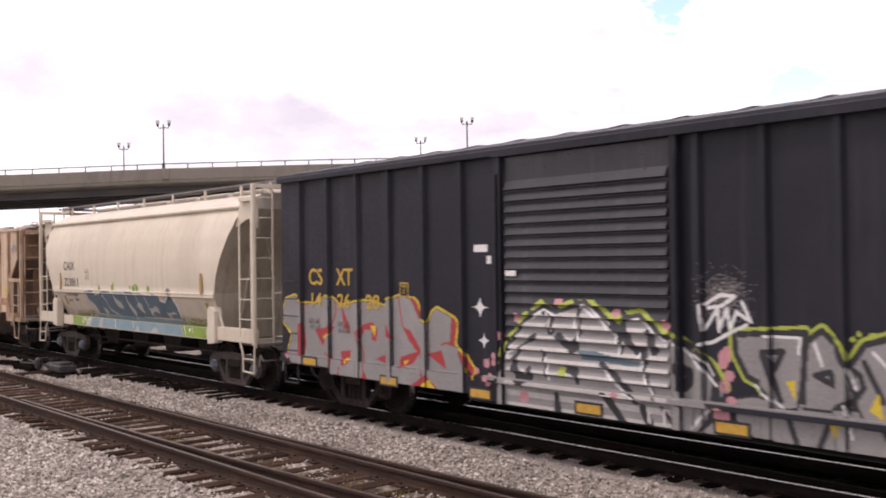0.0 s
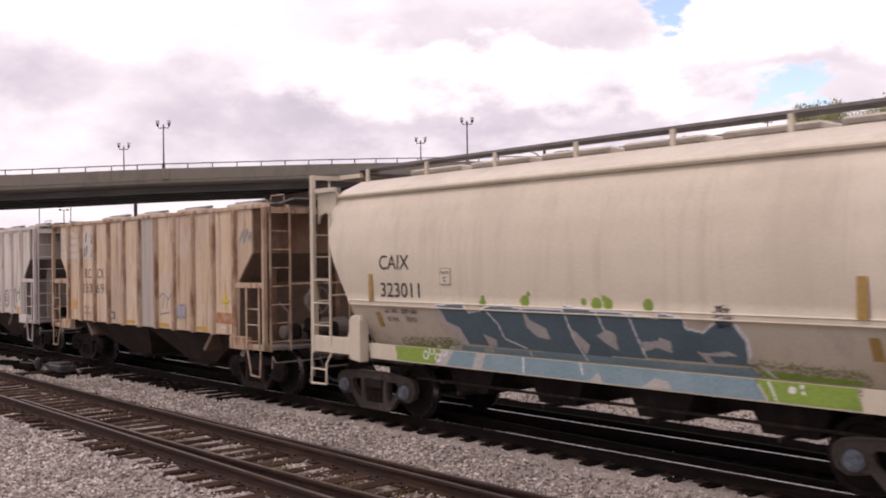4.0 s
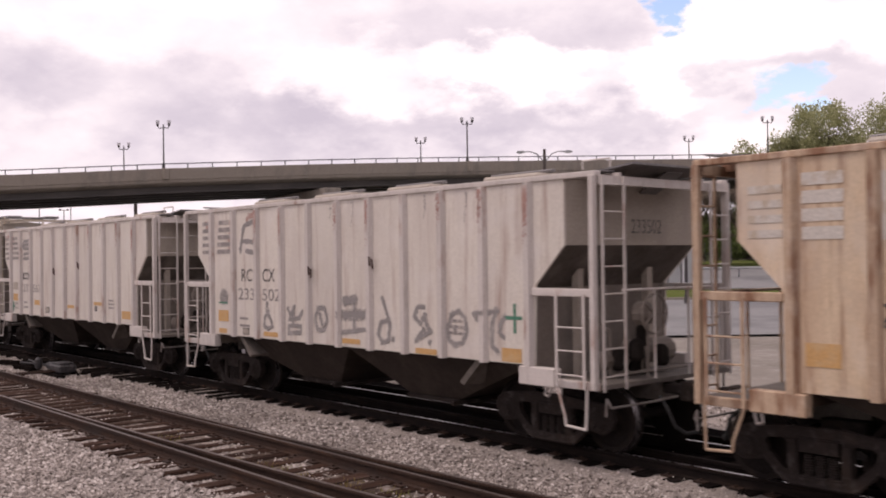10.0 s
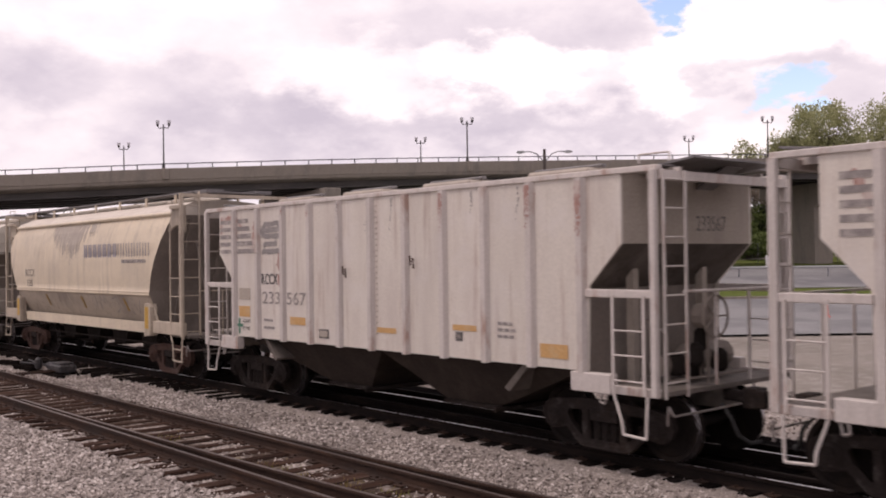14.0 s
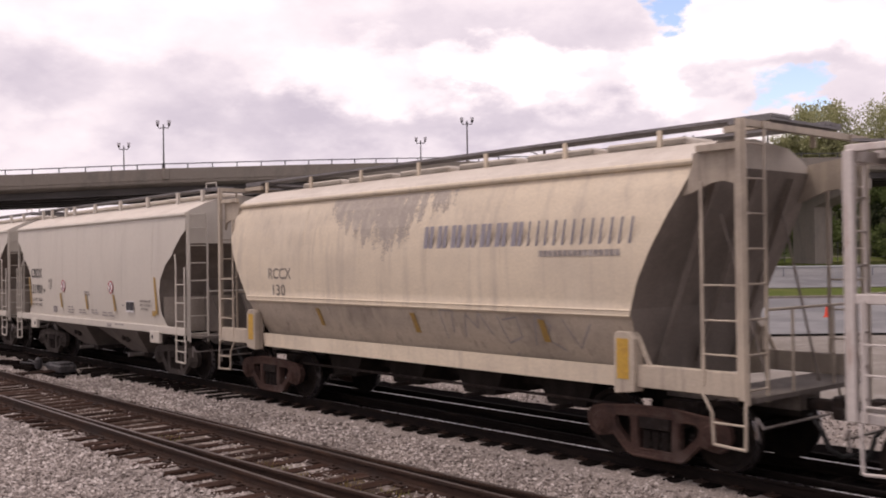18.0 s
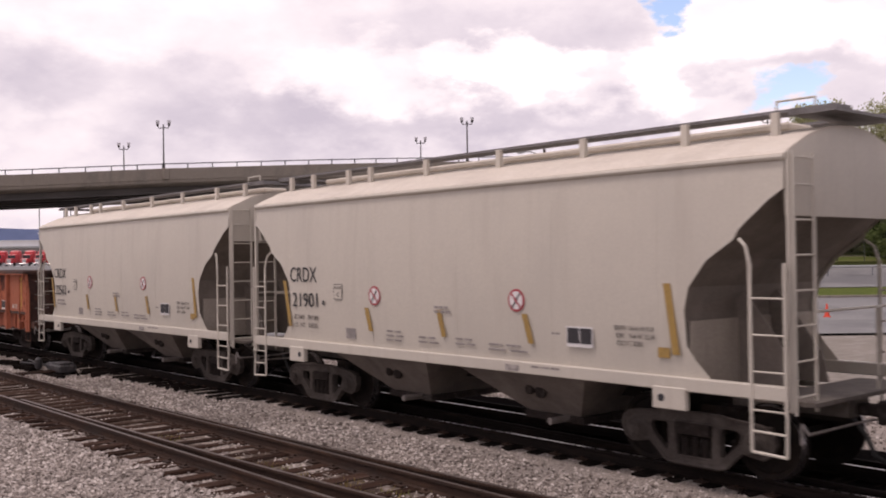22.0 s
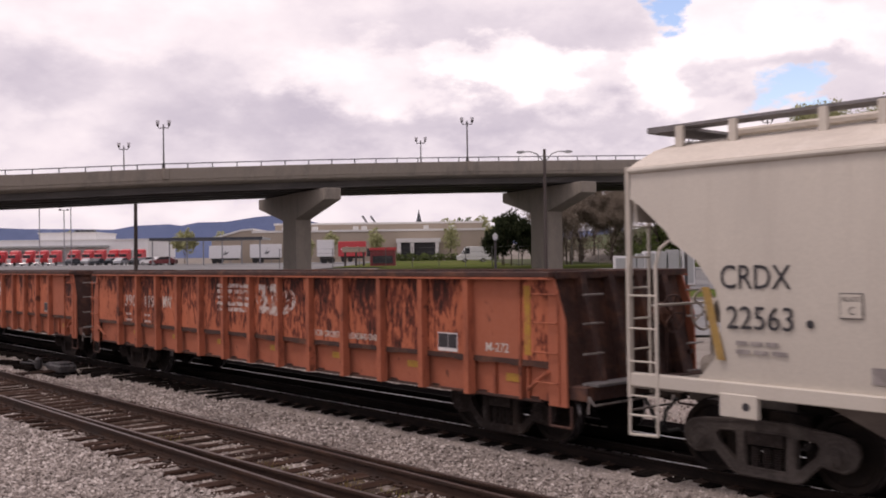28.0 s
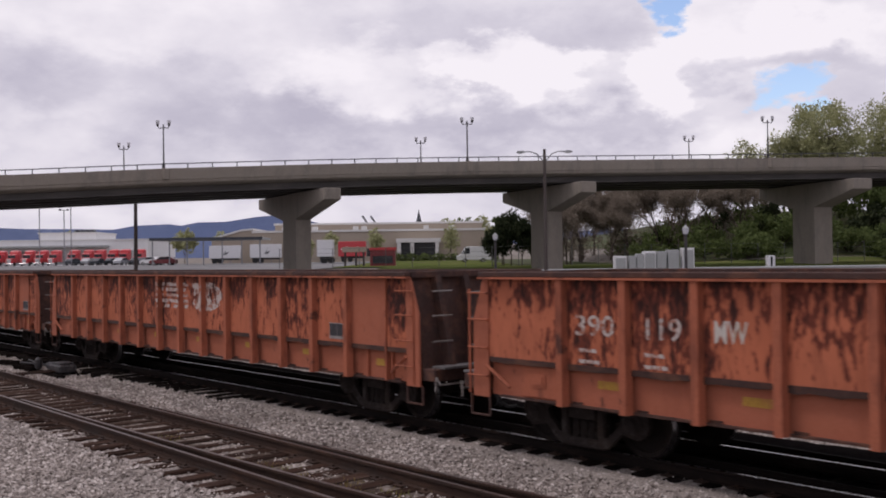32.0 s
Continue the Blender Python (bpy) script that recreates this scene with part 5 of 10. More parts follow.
def flaking_paint(name, paint, low, high):
    """Orange paint that flakes off in small upright rust-dark scabs, more of them near the top chord."""
    mt, nt, bs = tree(name)
    tc = nt.nodes.new("ShaderNodeTexCoord")
    oi = nt.nodes.new("ShaderNodeObjectInfo")
    cm = nt.nodes.new("ShaderNodeCombineXYZ")
    for i in range(3):
        nt.links.new(oi.outputs["Random"], cm.inputs[i])
    ad = nt.nodes.new("ShaderNodeVectorMath")
    ad.operation = "MULTIPLY_ADD"
    ad.inputs[1].default_value = (37.0, 51.0, 0.0)
    nt.links.new(cm.outputs[0], ad.inputs[0])
    nt.links.new(tc.outputs["Object"], ad.inputs[2])
    vec = ad.outputs[0]
    sx = nt.nodes.new("ShaderNodeSeparateXYZ")
    nt.links.new(tc.outputs["Object"], sx.inputs[0])
    hr = nt.nodes.new("ShaderNodeMapRange")
    hr.inputs["From Min"].default_value, hr.inputs["From Max"].default_value = 1.35, 2.5
    hr.inputs["To Min"].default_value, hr.inputs["To Max"].default_value = low, high
    nt.links.new(sx.outputs[2], hr.inputs["Value"])

    def plus(a, b):
        m = nt.nodes.new("ShaderNodeMath")
        m.operation = "ADD"
        nt.links.new(a, m.inputs[0])
        nt.links.new(b, m.inputs[1])
        return m.outputs[0]

    def edge(v, lo, hi):
        r = nt.nodes.new("ShaderNodeMapRange")
        r.inputs["From Min"].default_value, r.inputs["From Max"].default_value = lo, hi
        nt.links.new(v, r.inputs["Value"])
        return r.outputs["Result"]

    def field(scale, stretch, amp, shift):
        m = nt.nodes.new("ShaderNodeMath")
        m.operation = "MULTIPLY"
        m.inputs[1].default_value = amp
        nt.links.new(noise_mask(nt, vec, scale, 0.0, 1.0, 6.0, stretch, 0.6, shift), m.inputs[0])
        return m.outputs[0]

    wear = plus(plus(field(7.5, (1.7, 1.7, 0.55), 1.0, (0, 0, 0)), field(1.1, (1.3, 1.3, 0.8), 0.75, (4, 2, 8))), hr.outputs["Result"])
    col = blend(nt, noise_mask(nt, vec, 1.4, 0.4, 0.65), paint, tuple(c * 1.18 for c in paint))
    col = blend(nt, noise_mask(nt, vec, 3.0, 0.5, 0.7, 6.0, (3, 3, 0.5)), col, (0.25, 0.078, 0.042), 0.5)
    col = blend(nt, edge(wear, 0.90, 0.97), col, (0.15, 0.038, 0.022))
    col = blend(nt, edge(wear, 1.0, 1.10), col, (0.038, 0.014, 0.011))
    nt.links.new(col, bs.inputs["Base Color"])
    bs.inputs["Roughness"].default_value = 0.8
    bs.inputs["Specular IOR Level"].default_value = 0.25
    bp = nt.nodes.new("ShaderNodeBump")
    bp.inputs["Strength"].default_value, bp.inputs["Distance"].default_value = 0.5, 0.008
    bp.invert = True
    nt.links.new(edge(wear, 0.92, 1.0), bp.inputs["Height"])
    nt.links.new(bp.outputs["Normal"], bs.inputs["Normal"])
    return mt


M_ORANGE_DARK = flaking_paint("rust_blotched_orange_paint", (0.405, 0.122, 0.062), 0.02, 0.17)
M_ORANGE_FLAKED = flaking_paint("rust_flecked_orange_paint", (0.42, 0.128, 0.066), -0.04, 0.12)
M_ORANGE_RIB = mat("orange_rib_paint", (0.385, 0.118, 0.063), [((0.16, 0.05, 0.03), 0.75, 2.0, 0.48, 0.64, (2, 2, 0.6)), ((0.06, 0.026, 0.02), 0.85, 1.7, 0.60, 0.66, EVEN)], 0.78, vary=0.06, grain=0.08, spec=0.3)
M_RUSTDARK = mat("dark_rust_and_end_shade", (0.055, 0.024, 0.018), [((0.16, 0.065, 0.035), 0.7, 2.0, 0.5, 0.68, EVEN), ((0.025, 0.014, 0.012), 0.7, 3.0, 0.5, 0.68, EVEN)], 0.85, bump=0.3, bump_scale=20.0, grain=0.15)
M_BLACKLET = mat("black_stencil_paint", (0.10, 0.09, 0.085), [((0.32, 0.28, 0.25), 0.75, 8.0, 0.5, 0.62, EVEN)], 0.7)
M_BLACKNEW = mat("black_decal", (0.03, 0.028, 0.032), (), 0.6)
M_FADED = mat("faded_grey_stencil", (0.24, 0.215, 0.205), [((0.42, 0.38, 0.35), 0.8, 6.0, 0.48, 0.62, EVEN)], 0.7)
M_BLUELET = mat("faded_blue_grey_lettering", (0.34, 0.325, 0.36), [((0.42, 0.39, 0.37), 0.6, 2.2, 0.5, 0.68, EVEN)], 0.7)
M_BLUETHIN = mat("thin_blue_grey_lettering", (0.20, 0.20, 0.25), [((0.40, 0.37, 0.34), 0.5, 2.2, 0.5, 0.68, EVEN)], 0.7)
M_WHITELET = mat("worn_white_stencil", (0.52, 0.45, 0.41), [((0.30, 0.10, 0.055), 0.9, 9.0, 0.50, 0.56, EVEN)], 0.75)
M_YELLOWLET = mat("yellow_lettering", (0.52, 0.34, 0.05), (), 0.6)
M_YELLOW = mat("yellow_reflector_tape", (0.52, 0.31, 0.045), [((0.35, 0.19, 0.04), 0.7, 7.0, 0.5, 0.66, EVEN)], 0.6)
M_OCHRE = mat("ochre_reflector_tape", (0.36, 0.225, 0.06), [((0.25, 0.16, 0.06), 0.6, 8.0, 0.5, 0.68, EVEN)], 0.6)
M_ORTAPE = mat("orange_faded_tape", (0.56, 0.33, 0.13), [((0.52, 0.36, 0.20), 0.7, 6.0, 0.5, 0.66, EVEN)], 0.7)
M_REDMARK = mat("red_sign_paint", (0.40, 0.045, 0.06), (), 0.5)
M_WHITESTK = mat("white_sticker", (0.74, 0.72, 0.71), (), 0.5)
M_GRATE = mat("galvanised_grating", (0.21, 0.20, 0.20), [((0.10, 0.09, 0.085), 0.6, 2.0, 0.5, 0.68, EVEN)], 0.6, 0.5)
M_STEELROD = mat("worn_steel_rod", (0.24, 0.215, 0.20), [((0.12, 0.07, 0.05), 0.6, 4.0, 0.5, 0.66, EVEN)], 0.55, 0.4)
M_RUBBER = mat("black_rubber_hose", (0.02, 0.02, 0.02), (), 0.8)
G_SILVER = mat("silver_spray_paint", (0.26, 0.25, 0.248), [((0.33, 0.315, 0.315), 0.6, 1.2, 0.5, 0.7, EVEN)], 0.5, 0.15)
G_RIBLIGHT = mat("rib_highlight_silver", (0.50, 0.48, 0.46), [((0.40, 0.385, 0.37), 0.6, 3.0, 0.45, 0.65, EVEN)], 0.5)
G_OLIVE = mat("olive_overspray", (0.20, 0.20, 0.09), (), 0.7)
G_PALE = mat("dirty_white_spray_paint", (0.42, 0.40, 0.385), [((0.52, 0.50, 0.48), 0.6, 3.0, 0.45, 0.65, EVEN)], 0.6)
G_RED = mat("red_spray_paint", (0.36, 0.035, 0.04), (), 0.55)
G_LEMON = mat("yellow_spray_paint", (0.60, 0.44, 0.03), (), 0.55)
G_LIME = mat("lime_spray_paint", (0.36, 0.42, 0.06), (), 0.55)
G_GREEN = mat("green_spray_paint", (0.22, 0.33, 0.05), [((0.13, 0.20, 0.04), 0.6, 1.5, 0.5, 0.7, EVEN)], 0.55)
G_BLACK = mat("black_spray_paint", (0.022, 0.021, 0.026), (), 0.55)
G_WHITE = mat("white_spray_paint", (0.70, 0.69, 0.69), (), 0.55)
G_PINK = mat("pink_spray_paint", (0.52, 0.24, 0.27), (), 0.55)
G_TEAL = mat("slate_blue_spray_paint", (0.095, 0.15, 0.18), [((0.06, 0.095, 0.125), 0.6, 0.9, 0.48, 0.68, EVEN)], 0.55)
G_AQUA = mat("pale_blue_spray_paint", (0.19, 0.29, 0.33), [((0.30, 0.37, 0.40), 0.5, 1.0, 0.5, 0.7, EVEN)], 0.55)
G_GREY = mat("dim_grey_spray_paint", (0.26, 0.24, 0.23), [((0.38, 0.35, 0.33), 0.7, 4.0, 0.5, 0.66, EVEN)], 0.7)
G_TEALTAG = mat("green_tag_paint", (0.06, 0.20, 0.13), (), 0.6)


def mesh_of(bm, name, material):
    me = bpy.data.meshes.new(name)
    bm.to_mesh(me)
    bm.free()
    me.materials.append(material)
    return me


# ---- trucks, shared by all cars ----
def cut_plate(bm, loops, y0, y1):
    """A plate in x and z from an outline and its holes, extruded from y0 to y1."""
    edges = []
    for loop in loops:
        vs = [bm.verts.new((x, y0, z)) for x, z in loop]
        edges += [bm.edges.new((a, b)) for a, b in zip(vs, vs[1:] + vs[:1])]
    faces = [g for g in bmesh.ops.triangle_fill(bm, use_beauty=True, use_dissolve=False, edges=edges)["geom"] if isinstance(g, bmesh.types.BMFace)]
    made = bmesh.ops.extrude_face_region(bm, geom=faces)["geom"]
    bmesh.ops.translate(bm, vec=(0, y1 - y0, 0), verts=[g for g in made if isinstance(g, bmesh.types.BMVert)])
    bmesh.ops.recalc_face_normals(bm, faces=bm.faces[:])


def side_frame_mesh(s):
    """A cast side frame: arched top member, two slanted windows and the spring window."""
    bm = bmesh.new()
    half = [(0.36, 0.09), (0.46, 0.12), (0.70, 0.35), (0.78, 0.33), (0.98, 0.30), (1.09, 0.36), (1.14, 0.48), (1.12, 0.60), (1.02, 0.67), (0.88, 0.70), (0.60, 0.72), (0.34, 0.75)]
    outer = half + [(-x, z) for x, z in half[::-1]]
    slot = [(0.385, 0.24), (0.44, 0.23), (0.66, 0.43), (0.70, 0.55), (0.64, 0.605), (0.43, 0.615), (0.385, 0.57)]
    holes = [[(-0.27, 0.185), (0.27, 0.185), (0.29, 0.63), (-0.29, 0.63)], slot, [(-x, z) for x, z in slot]]
    cut_plate(bm, [outer] + holes, s * 0.95, s * 1.06)
    # the flanged rims of the casting
    loops = [outer] + holes
    for loop, r in zip(loops, (0.026, 0.018, 0.016, 0.016)):
        for (xa, za), (xb, zb) in zip(loop, loop[1:] + loop[:1]):
            rod(bm, (xa, s * 1.055, za), (xb, s * 1.055, zb), r, 5)
    for d in (-1, 1):
        lathe(bm, [(s * 0.93, 0.17), (s * 1.07, 0.17), (s * 1.09, 0.15)], (d * 0.89, 0, 0.47), "y", 14)
        box(bm, d * 0.89 - 0.17, d * 0.89 + 0.17, *sorted((s * 0.94, s * 1.065)), 0.60, 0.68)
        box(bm, d * 0.335 - 0.05, d * 0.335 + 0.05, *sorted((s * 1.05, s * 1.085)), 0.24, 0.60)
    return bm


def wheel_mesh():
    bm = bmesh.new()
    rod(bm, (0, -1.05, 0), (0, 1.05, 0), 0.075, 12)
    for s in (-1, 1):
        prof = [(s * 0.66, 0.10), (s * 0.67, 0.30), (s * 0.675, 0.40), (s * 0.67, 0.485), (s * 0.70, 0.485), (s * 0.715, 0.462), (s * 0.805, 0.455), (s * 0.81, 0.44), (s * 0.805, 0.385), (s * 0.76, 0.36), (s * 0.75, 0.16), (s * 0.80, 0.13), (s * 0.81, 0.09)]
        lathe(bm, prof, (0, 0, 0), "y", 32)
    return bm


def spring_mesh(s):
    bm = bmesh.new()
    prof = []
    for i in range(9):
        prof += [(0.20 + i * 0.029, 0.050), (0.20 + i * 0.029 + 0.015, 0.068)]
    lathe(bm, prof, (0, s * 1.02, 0), "z", 8)
    return bm


ME_FRAME = {s: mesh_of(side_frame_mesh(s), "side_frame", M_CAST) for s in (-1, 1)}
M_CASTDUST = mat("dusty_cast_steel", (0.075, 0.064, 0.058), [((0.15, 0.13, 0.115), 0.55, 2.5, 0.5, 0.68, EVEN), ((0.045, 0.036, 0.032), 0.6, 5.0, 0.5, 0.7, EVEN)], 0.85, bump=0.4, bump_scale=50.0, grain=0.15, spec=0.06)
ME_FRAME_RED, ME_FRAME_DUST = {}, {}
for s in (-1, 1):
    ME_FRAME_DUST[s] = ME_FRAME[s].copy()
    ME_FRAME_DUST[s].materials.clear()
    ME_FRAME_DUST[s].materials.append(M_CASTDUST)
    ME_FRAME_RED[s] = ME_FRAME[s].copy()
    ME_FRAME_RED[s].materials.clear()
    ME_FRAME_RED[s].materials.append(M_CASTRED)
ME_WHEEL = mesh_of(wheel_mesh(), "wheelset", M_WHEEL)
ME_WHEEL.materials.append(M_TREAD)
for p in ME_WHEEL.polygons:
    r = math.hypot(p.center.x, p.center.z)
    if 0.44 < r < 0.465 and 0.70 < abs(p.center.y) < 0.806:
        p.material_index = 1
ME_SPRING = {s: mesh_of(spring_mesh(s), "spring", M_CAST) for s in (-1, 1)}
bm = bmesh.new()
box(bm, -0.24, 0.24, -1.09, 1.09, 0.47, 0.62)
box(bm, -0.28, 0.28, -0.5, 0.5, 0.60, 0.78)
for d in (-0.42, 0.42):
    box(bm, d - 0.05, d + 0.05, -0.8, 0.8, 0.30, 0.42)
ME_BOLSTER = mesh_of(bm, "bolster", M_CAST)


def cap_mesh(s):
    bm = bmesh.new()
    lathe(bm, [(s * 1.02, 0.125), (s * 1.10, 0.125), (s * 1.12, 0.10), (s * 1.15, 0.098), (s * 1.155, 0.05), (s * 1.17, 0.045)], (0, 0, 0), "y", 14)
    for i in range(3):
        a = i * 2.094 + 0.5
        disc(bm, (0.066 * math.cos(a), s * 1.16, 0.066 * math.sin(a)), 0.018, "y", 0.03, 6)
    return bm


ME_CAP = {(s, k): mesh_of(cap_mesh(s), "bearing_cap", m) for s in (-1, 1) for k, m in (("blue", M_CAPBLUE), ("brown", M_CAST), ("red", M_CASTRED), ("dusty", M_CASTDUST))}
WHEELS = []   # (wheelset, its place in the car) to be turned by motions()


def truck(car, x, cap="brown"):
    """A two-axle truck under a car, at x along it."""
    t = part("truck", ME_BOLSTER, None, car, "two-axle cast steel truck")
    t.location.x = x
    for s in (-1, 1):
        part("side_frame", (ME_FRAME_RED if cap == "red" else ME_FRAME_DUST if cap in ("dusty", "blue") else ME_FRAME)[s], None, t)
        for dx in (-0.15, 0.0, 0.15):
            part("spring", ME_SPRING[s], None, t).location.x = dx
        for d in (-0.89, 0.89):
            c = part("bearing_cap", ME_CAP[(s, cap)], None, t)
            c.location = (d, 0, 0.457)
    for d in (-0.89, 0.89):
        w = part("wheelset", ME_WHEEL, None, t)
        w.location = (d, 0, 0.457)
        WHEELS.append((w, d))


def underframe(car, half, z0=0.72, z1=0.98):
    """Centre sill, couplers, hoses and uncoupling rods."""
    part("center_sill", bx((-half + 0.1, half - 0.1, -0.22, 0.22, z0, z1)), M_BAY, car)
    for d in (-1, 1):
        bm = bmesh.new()
        x = d * half
        box(bm, *sorted((x - d * 0.2, x + d * 0.32)), -0.08, 0.08, 0.80, 0.94)
        box(bm, *sorted((x + d * 0.28, x + d * 0.50)), -0.15, 0.13, 0.72, 1.00)
        box(bm, *sorted((x + d * 0.42, x + d * 0.62)), -0.16, -0.04, 0.74, 0.98)
        bmesh.ops.bevel(bm, geom=bm.edges[:], offset=0.02, segments=1, affect="EDGES")
        part("coupler", bm, M_CAST, car)
        pts = [(x + d * 0.12, -0.38, 0.80), (x + d * 0.28, -0.40, 0.62), (x + d * 0.36, -0.36, 0.40), (x + d * 0.46, -0.25, 0.30), (x + d * 0.55, -0.12, 0.32)]
        part("air_hose", rods(*zip(pts, pts[1:]), r=0.028, n=7), M_RUBBER, car)
        pts = [(x + d * 0.06, -1.45, 0.86), (x + d * 0.12, -1.42, 0.74), (x + d * 0.12, -0.5, 0.74), (x + d * 0.30, -0.2, 0.80)]
        part("uncoupling_rod", rods(*zip(pts, pts[1:]), ((x + d * 0.06, -1.45, 0.86), (x + d * 0.05, -1.46, 0.62)), r=0.016), M_STEELROD, car)


def ladder(car, p, q, zs, material, along, r=0.013, stile=0.02, z0=None, z1=None):
    """Two flat stiles at p and q, each (x, y), and round rungs at heights zs."""
    z0 = zs[0] - 0.15 if z0 is None else z0
    z1 = zs[-1] + 0.15 if z1 is None else z1
    bm = bmesh.new()
    for x, y in (p, q):
        box(bm, x - stile, x + stile, y - 0.012, y + 0.012, z0, z1) if along == "x" else box(bm, x - 0.012, x + 0.012, y - stile, y + stile, z0, z1)
    lad = part("ladder", bm, material, car)
    for z in zs:
        part("rung", rods(((p[0], p[1], z), (q[0], q[1], z)), r=r), material, lad)
    return lad


def stirrup(car, pts, material, r=0.02):
    return part("stirrup_step", rods(*zip(pts, pts[1:]), r=r), material, car)


def brake_wheel(car, x, y, z, material, d=1, r=0.28):
    bm = bmesh.new()
    n = 20
    ring = [(x + d * 0.08, y + r * math.cos(2 * math.pi * i / n), z + r * math.sin(2 * math.pi * i / n)) for i in range(n)]
    for i in range(n):
        rod(bm, ring[i], ring[(i + 1) % n], 0.018, 5)
    for i in range(0, n, 4):
        rod(bm, (x + d * 0.05, y, z), ring[i], 0.013, 5)
    w = part("brake_wheel", bm, material, car, "round iron brake wheel")
    bm = bmesh.new()
    lathe(bm, [(-0.22, 0.12), (-0.2, 0.17), (-0.05, 0.17), (0.02, 0.07), (0.06, 0.05)] if d > 0 else [(0.22, 0.12), (0.2, 0.17), (0.05, 0.17), (-0.02, 0.07), (-0.06, 0.05)], (x, y, z), "x", 12)
    part("brake_gear", bm, material, w)
    part("chain_rod", rods(((x - d * 0.05, y, z - 0.1), (x - d * 0.05, y, 1.0)), r=0.02), material, w)


def write(car, text, x, z, size, material, y=-1.61, width=0.0, name="lettering", bold=0.001, tilt=0.0, slant=0.0):
    me = letters(text, size, bold, slant)
    if width:
        fit_width(me, width)
    ob = part(name, me, material, car)
    ob.matrix_local = pose(x, y, z, tilt)
    return ob


def bar_lines(car, x, z, rows, width, height, gap, material, y=-1.61, tilt=0.0, cuts=1):
    """Writing too small to read: plain bars."""
    bm = bmesh.new()
    for r in range(rows):
        w = width * (1.0 - 0.22 * ((r * 7 + 3) % 5) / 4)
        for c in range(cuts):
            box(bm, w * c / cuts, w * (c + 0.8) / cuts if cuts > 1 else w, -0.0015, 0.0015, -r * (height + gap) - height, -r * (height + gap))
    ob = part("small_stencil", bm, material, car)
    ob.matrix_local = pose(x, y, z, tilt)
    return ob


def plate(car, name, x0, x1, z0, z1, material, y=-1.61, label="", lean=0.0):
    """A thin flat mark; lean shifts its top along x."""
    return part(name, prisms([(x0, z0), (x1, z0), (x1 + lean, z1), (x0 + lean, z1)], "y", y - 0.002, y + 0.002), material, car, label)


# ---- sprayed paint ----
def seg_dist(X, Z, a):
    """Distance to a chain of points a = ((x, z), ...)."""
    d = np.full(X.shape, 9.0)
    for (x0, z0), (x1, z1) in zip(a, a[1:]):
        dx, dz = x1 - x0, z1 - z0
        q = dx * dx + dz * dz + 1e-9
        u = np.clip(((X - x0) * dx + (Z - z0) * dz) / q, 0, 1)
        d = np.minimum(d, np.hypot(X - x0 - u * dx, Z - z0 - u * dz))
    return d


def inside(X, Z, poly):
    """Which points lie within a polygon of (x, z)."""
    res = np.zeros(X.shape, bool)
    for (x0, z0), (x1, z1) in zip(poly, poly[1:] + poly[:1]):
        if z0 != z1:
            res ^= ((Z < z0) != (Z < z1)) & (X < x0 + (Z - z0) * (x1 - x0) / (z1 - z0))
    return res


def sprayed(car, name, x0, x1, z0, z1, colour, mats, surface, label, cell=0.016):
    """Paint on a car side: colour(X, Z) gives 0 for bare and n for mats[n - 1]; surface(x, z) gives the y of the side under it."""
    nx, nz = int((x1 - x0) / cell), int((z1 - z0) / cell)
    xs, zs = x0 + cell * np.arange(nx + 1), z0 + cell * np.arange(nz + 1)
    X, Z = np.meshgrid(xs[:-1] + cell / 2, zs[:-1] + cell / 2)
    C = colour(X, Z)
    Y = np.vectorize(surface)(X, Z)
    vs, fs, ms = [], [], []
    for j in range(nz):
        i = 0
        while i < nx:
            c = C[j, i]
            k = i + 1
            while k < nx and C[j, k] == c and abs(Y[j, k] - Y[j, i]) < 0.004:
                k += 1
            if c:
                b = len(vs)
                xm = (xs[i] + xs[k]) / 2
                ya, yb = surface(xm, zs[j] + 0.001) - 0.004, surface(xm, zs[j + 1] - 0.001) - 0.004
                vs += [(xs[i], ya, zs[j]), (xs[k], ya, zs[j]), (xs[k], yb, zs[j + 1]), (xs[i], yb, zs[j + 1])]
                fs.append((b, b + 1, b + 2, b + 3))
                ms.append(c - 1)
            i = k
    me = bpy.data.meshes.new(name)
    me.from_pydata(vs, [], fs)
    for mt in mats:
        me.materials.append(mt)
    me.polygons.foreach_set("material_index", ms)
    me.shade_smooth()
    return part(name, me, None, car, label)


CARS = []     # (thing, its place along the track at the start)


def freight_car(name, label, category, x, group=""):
    t = thing(name, label, category, group)
    CARS.append((t, x))
    return t


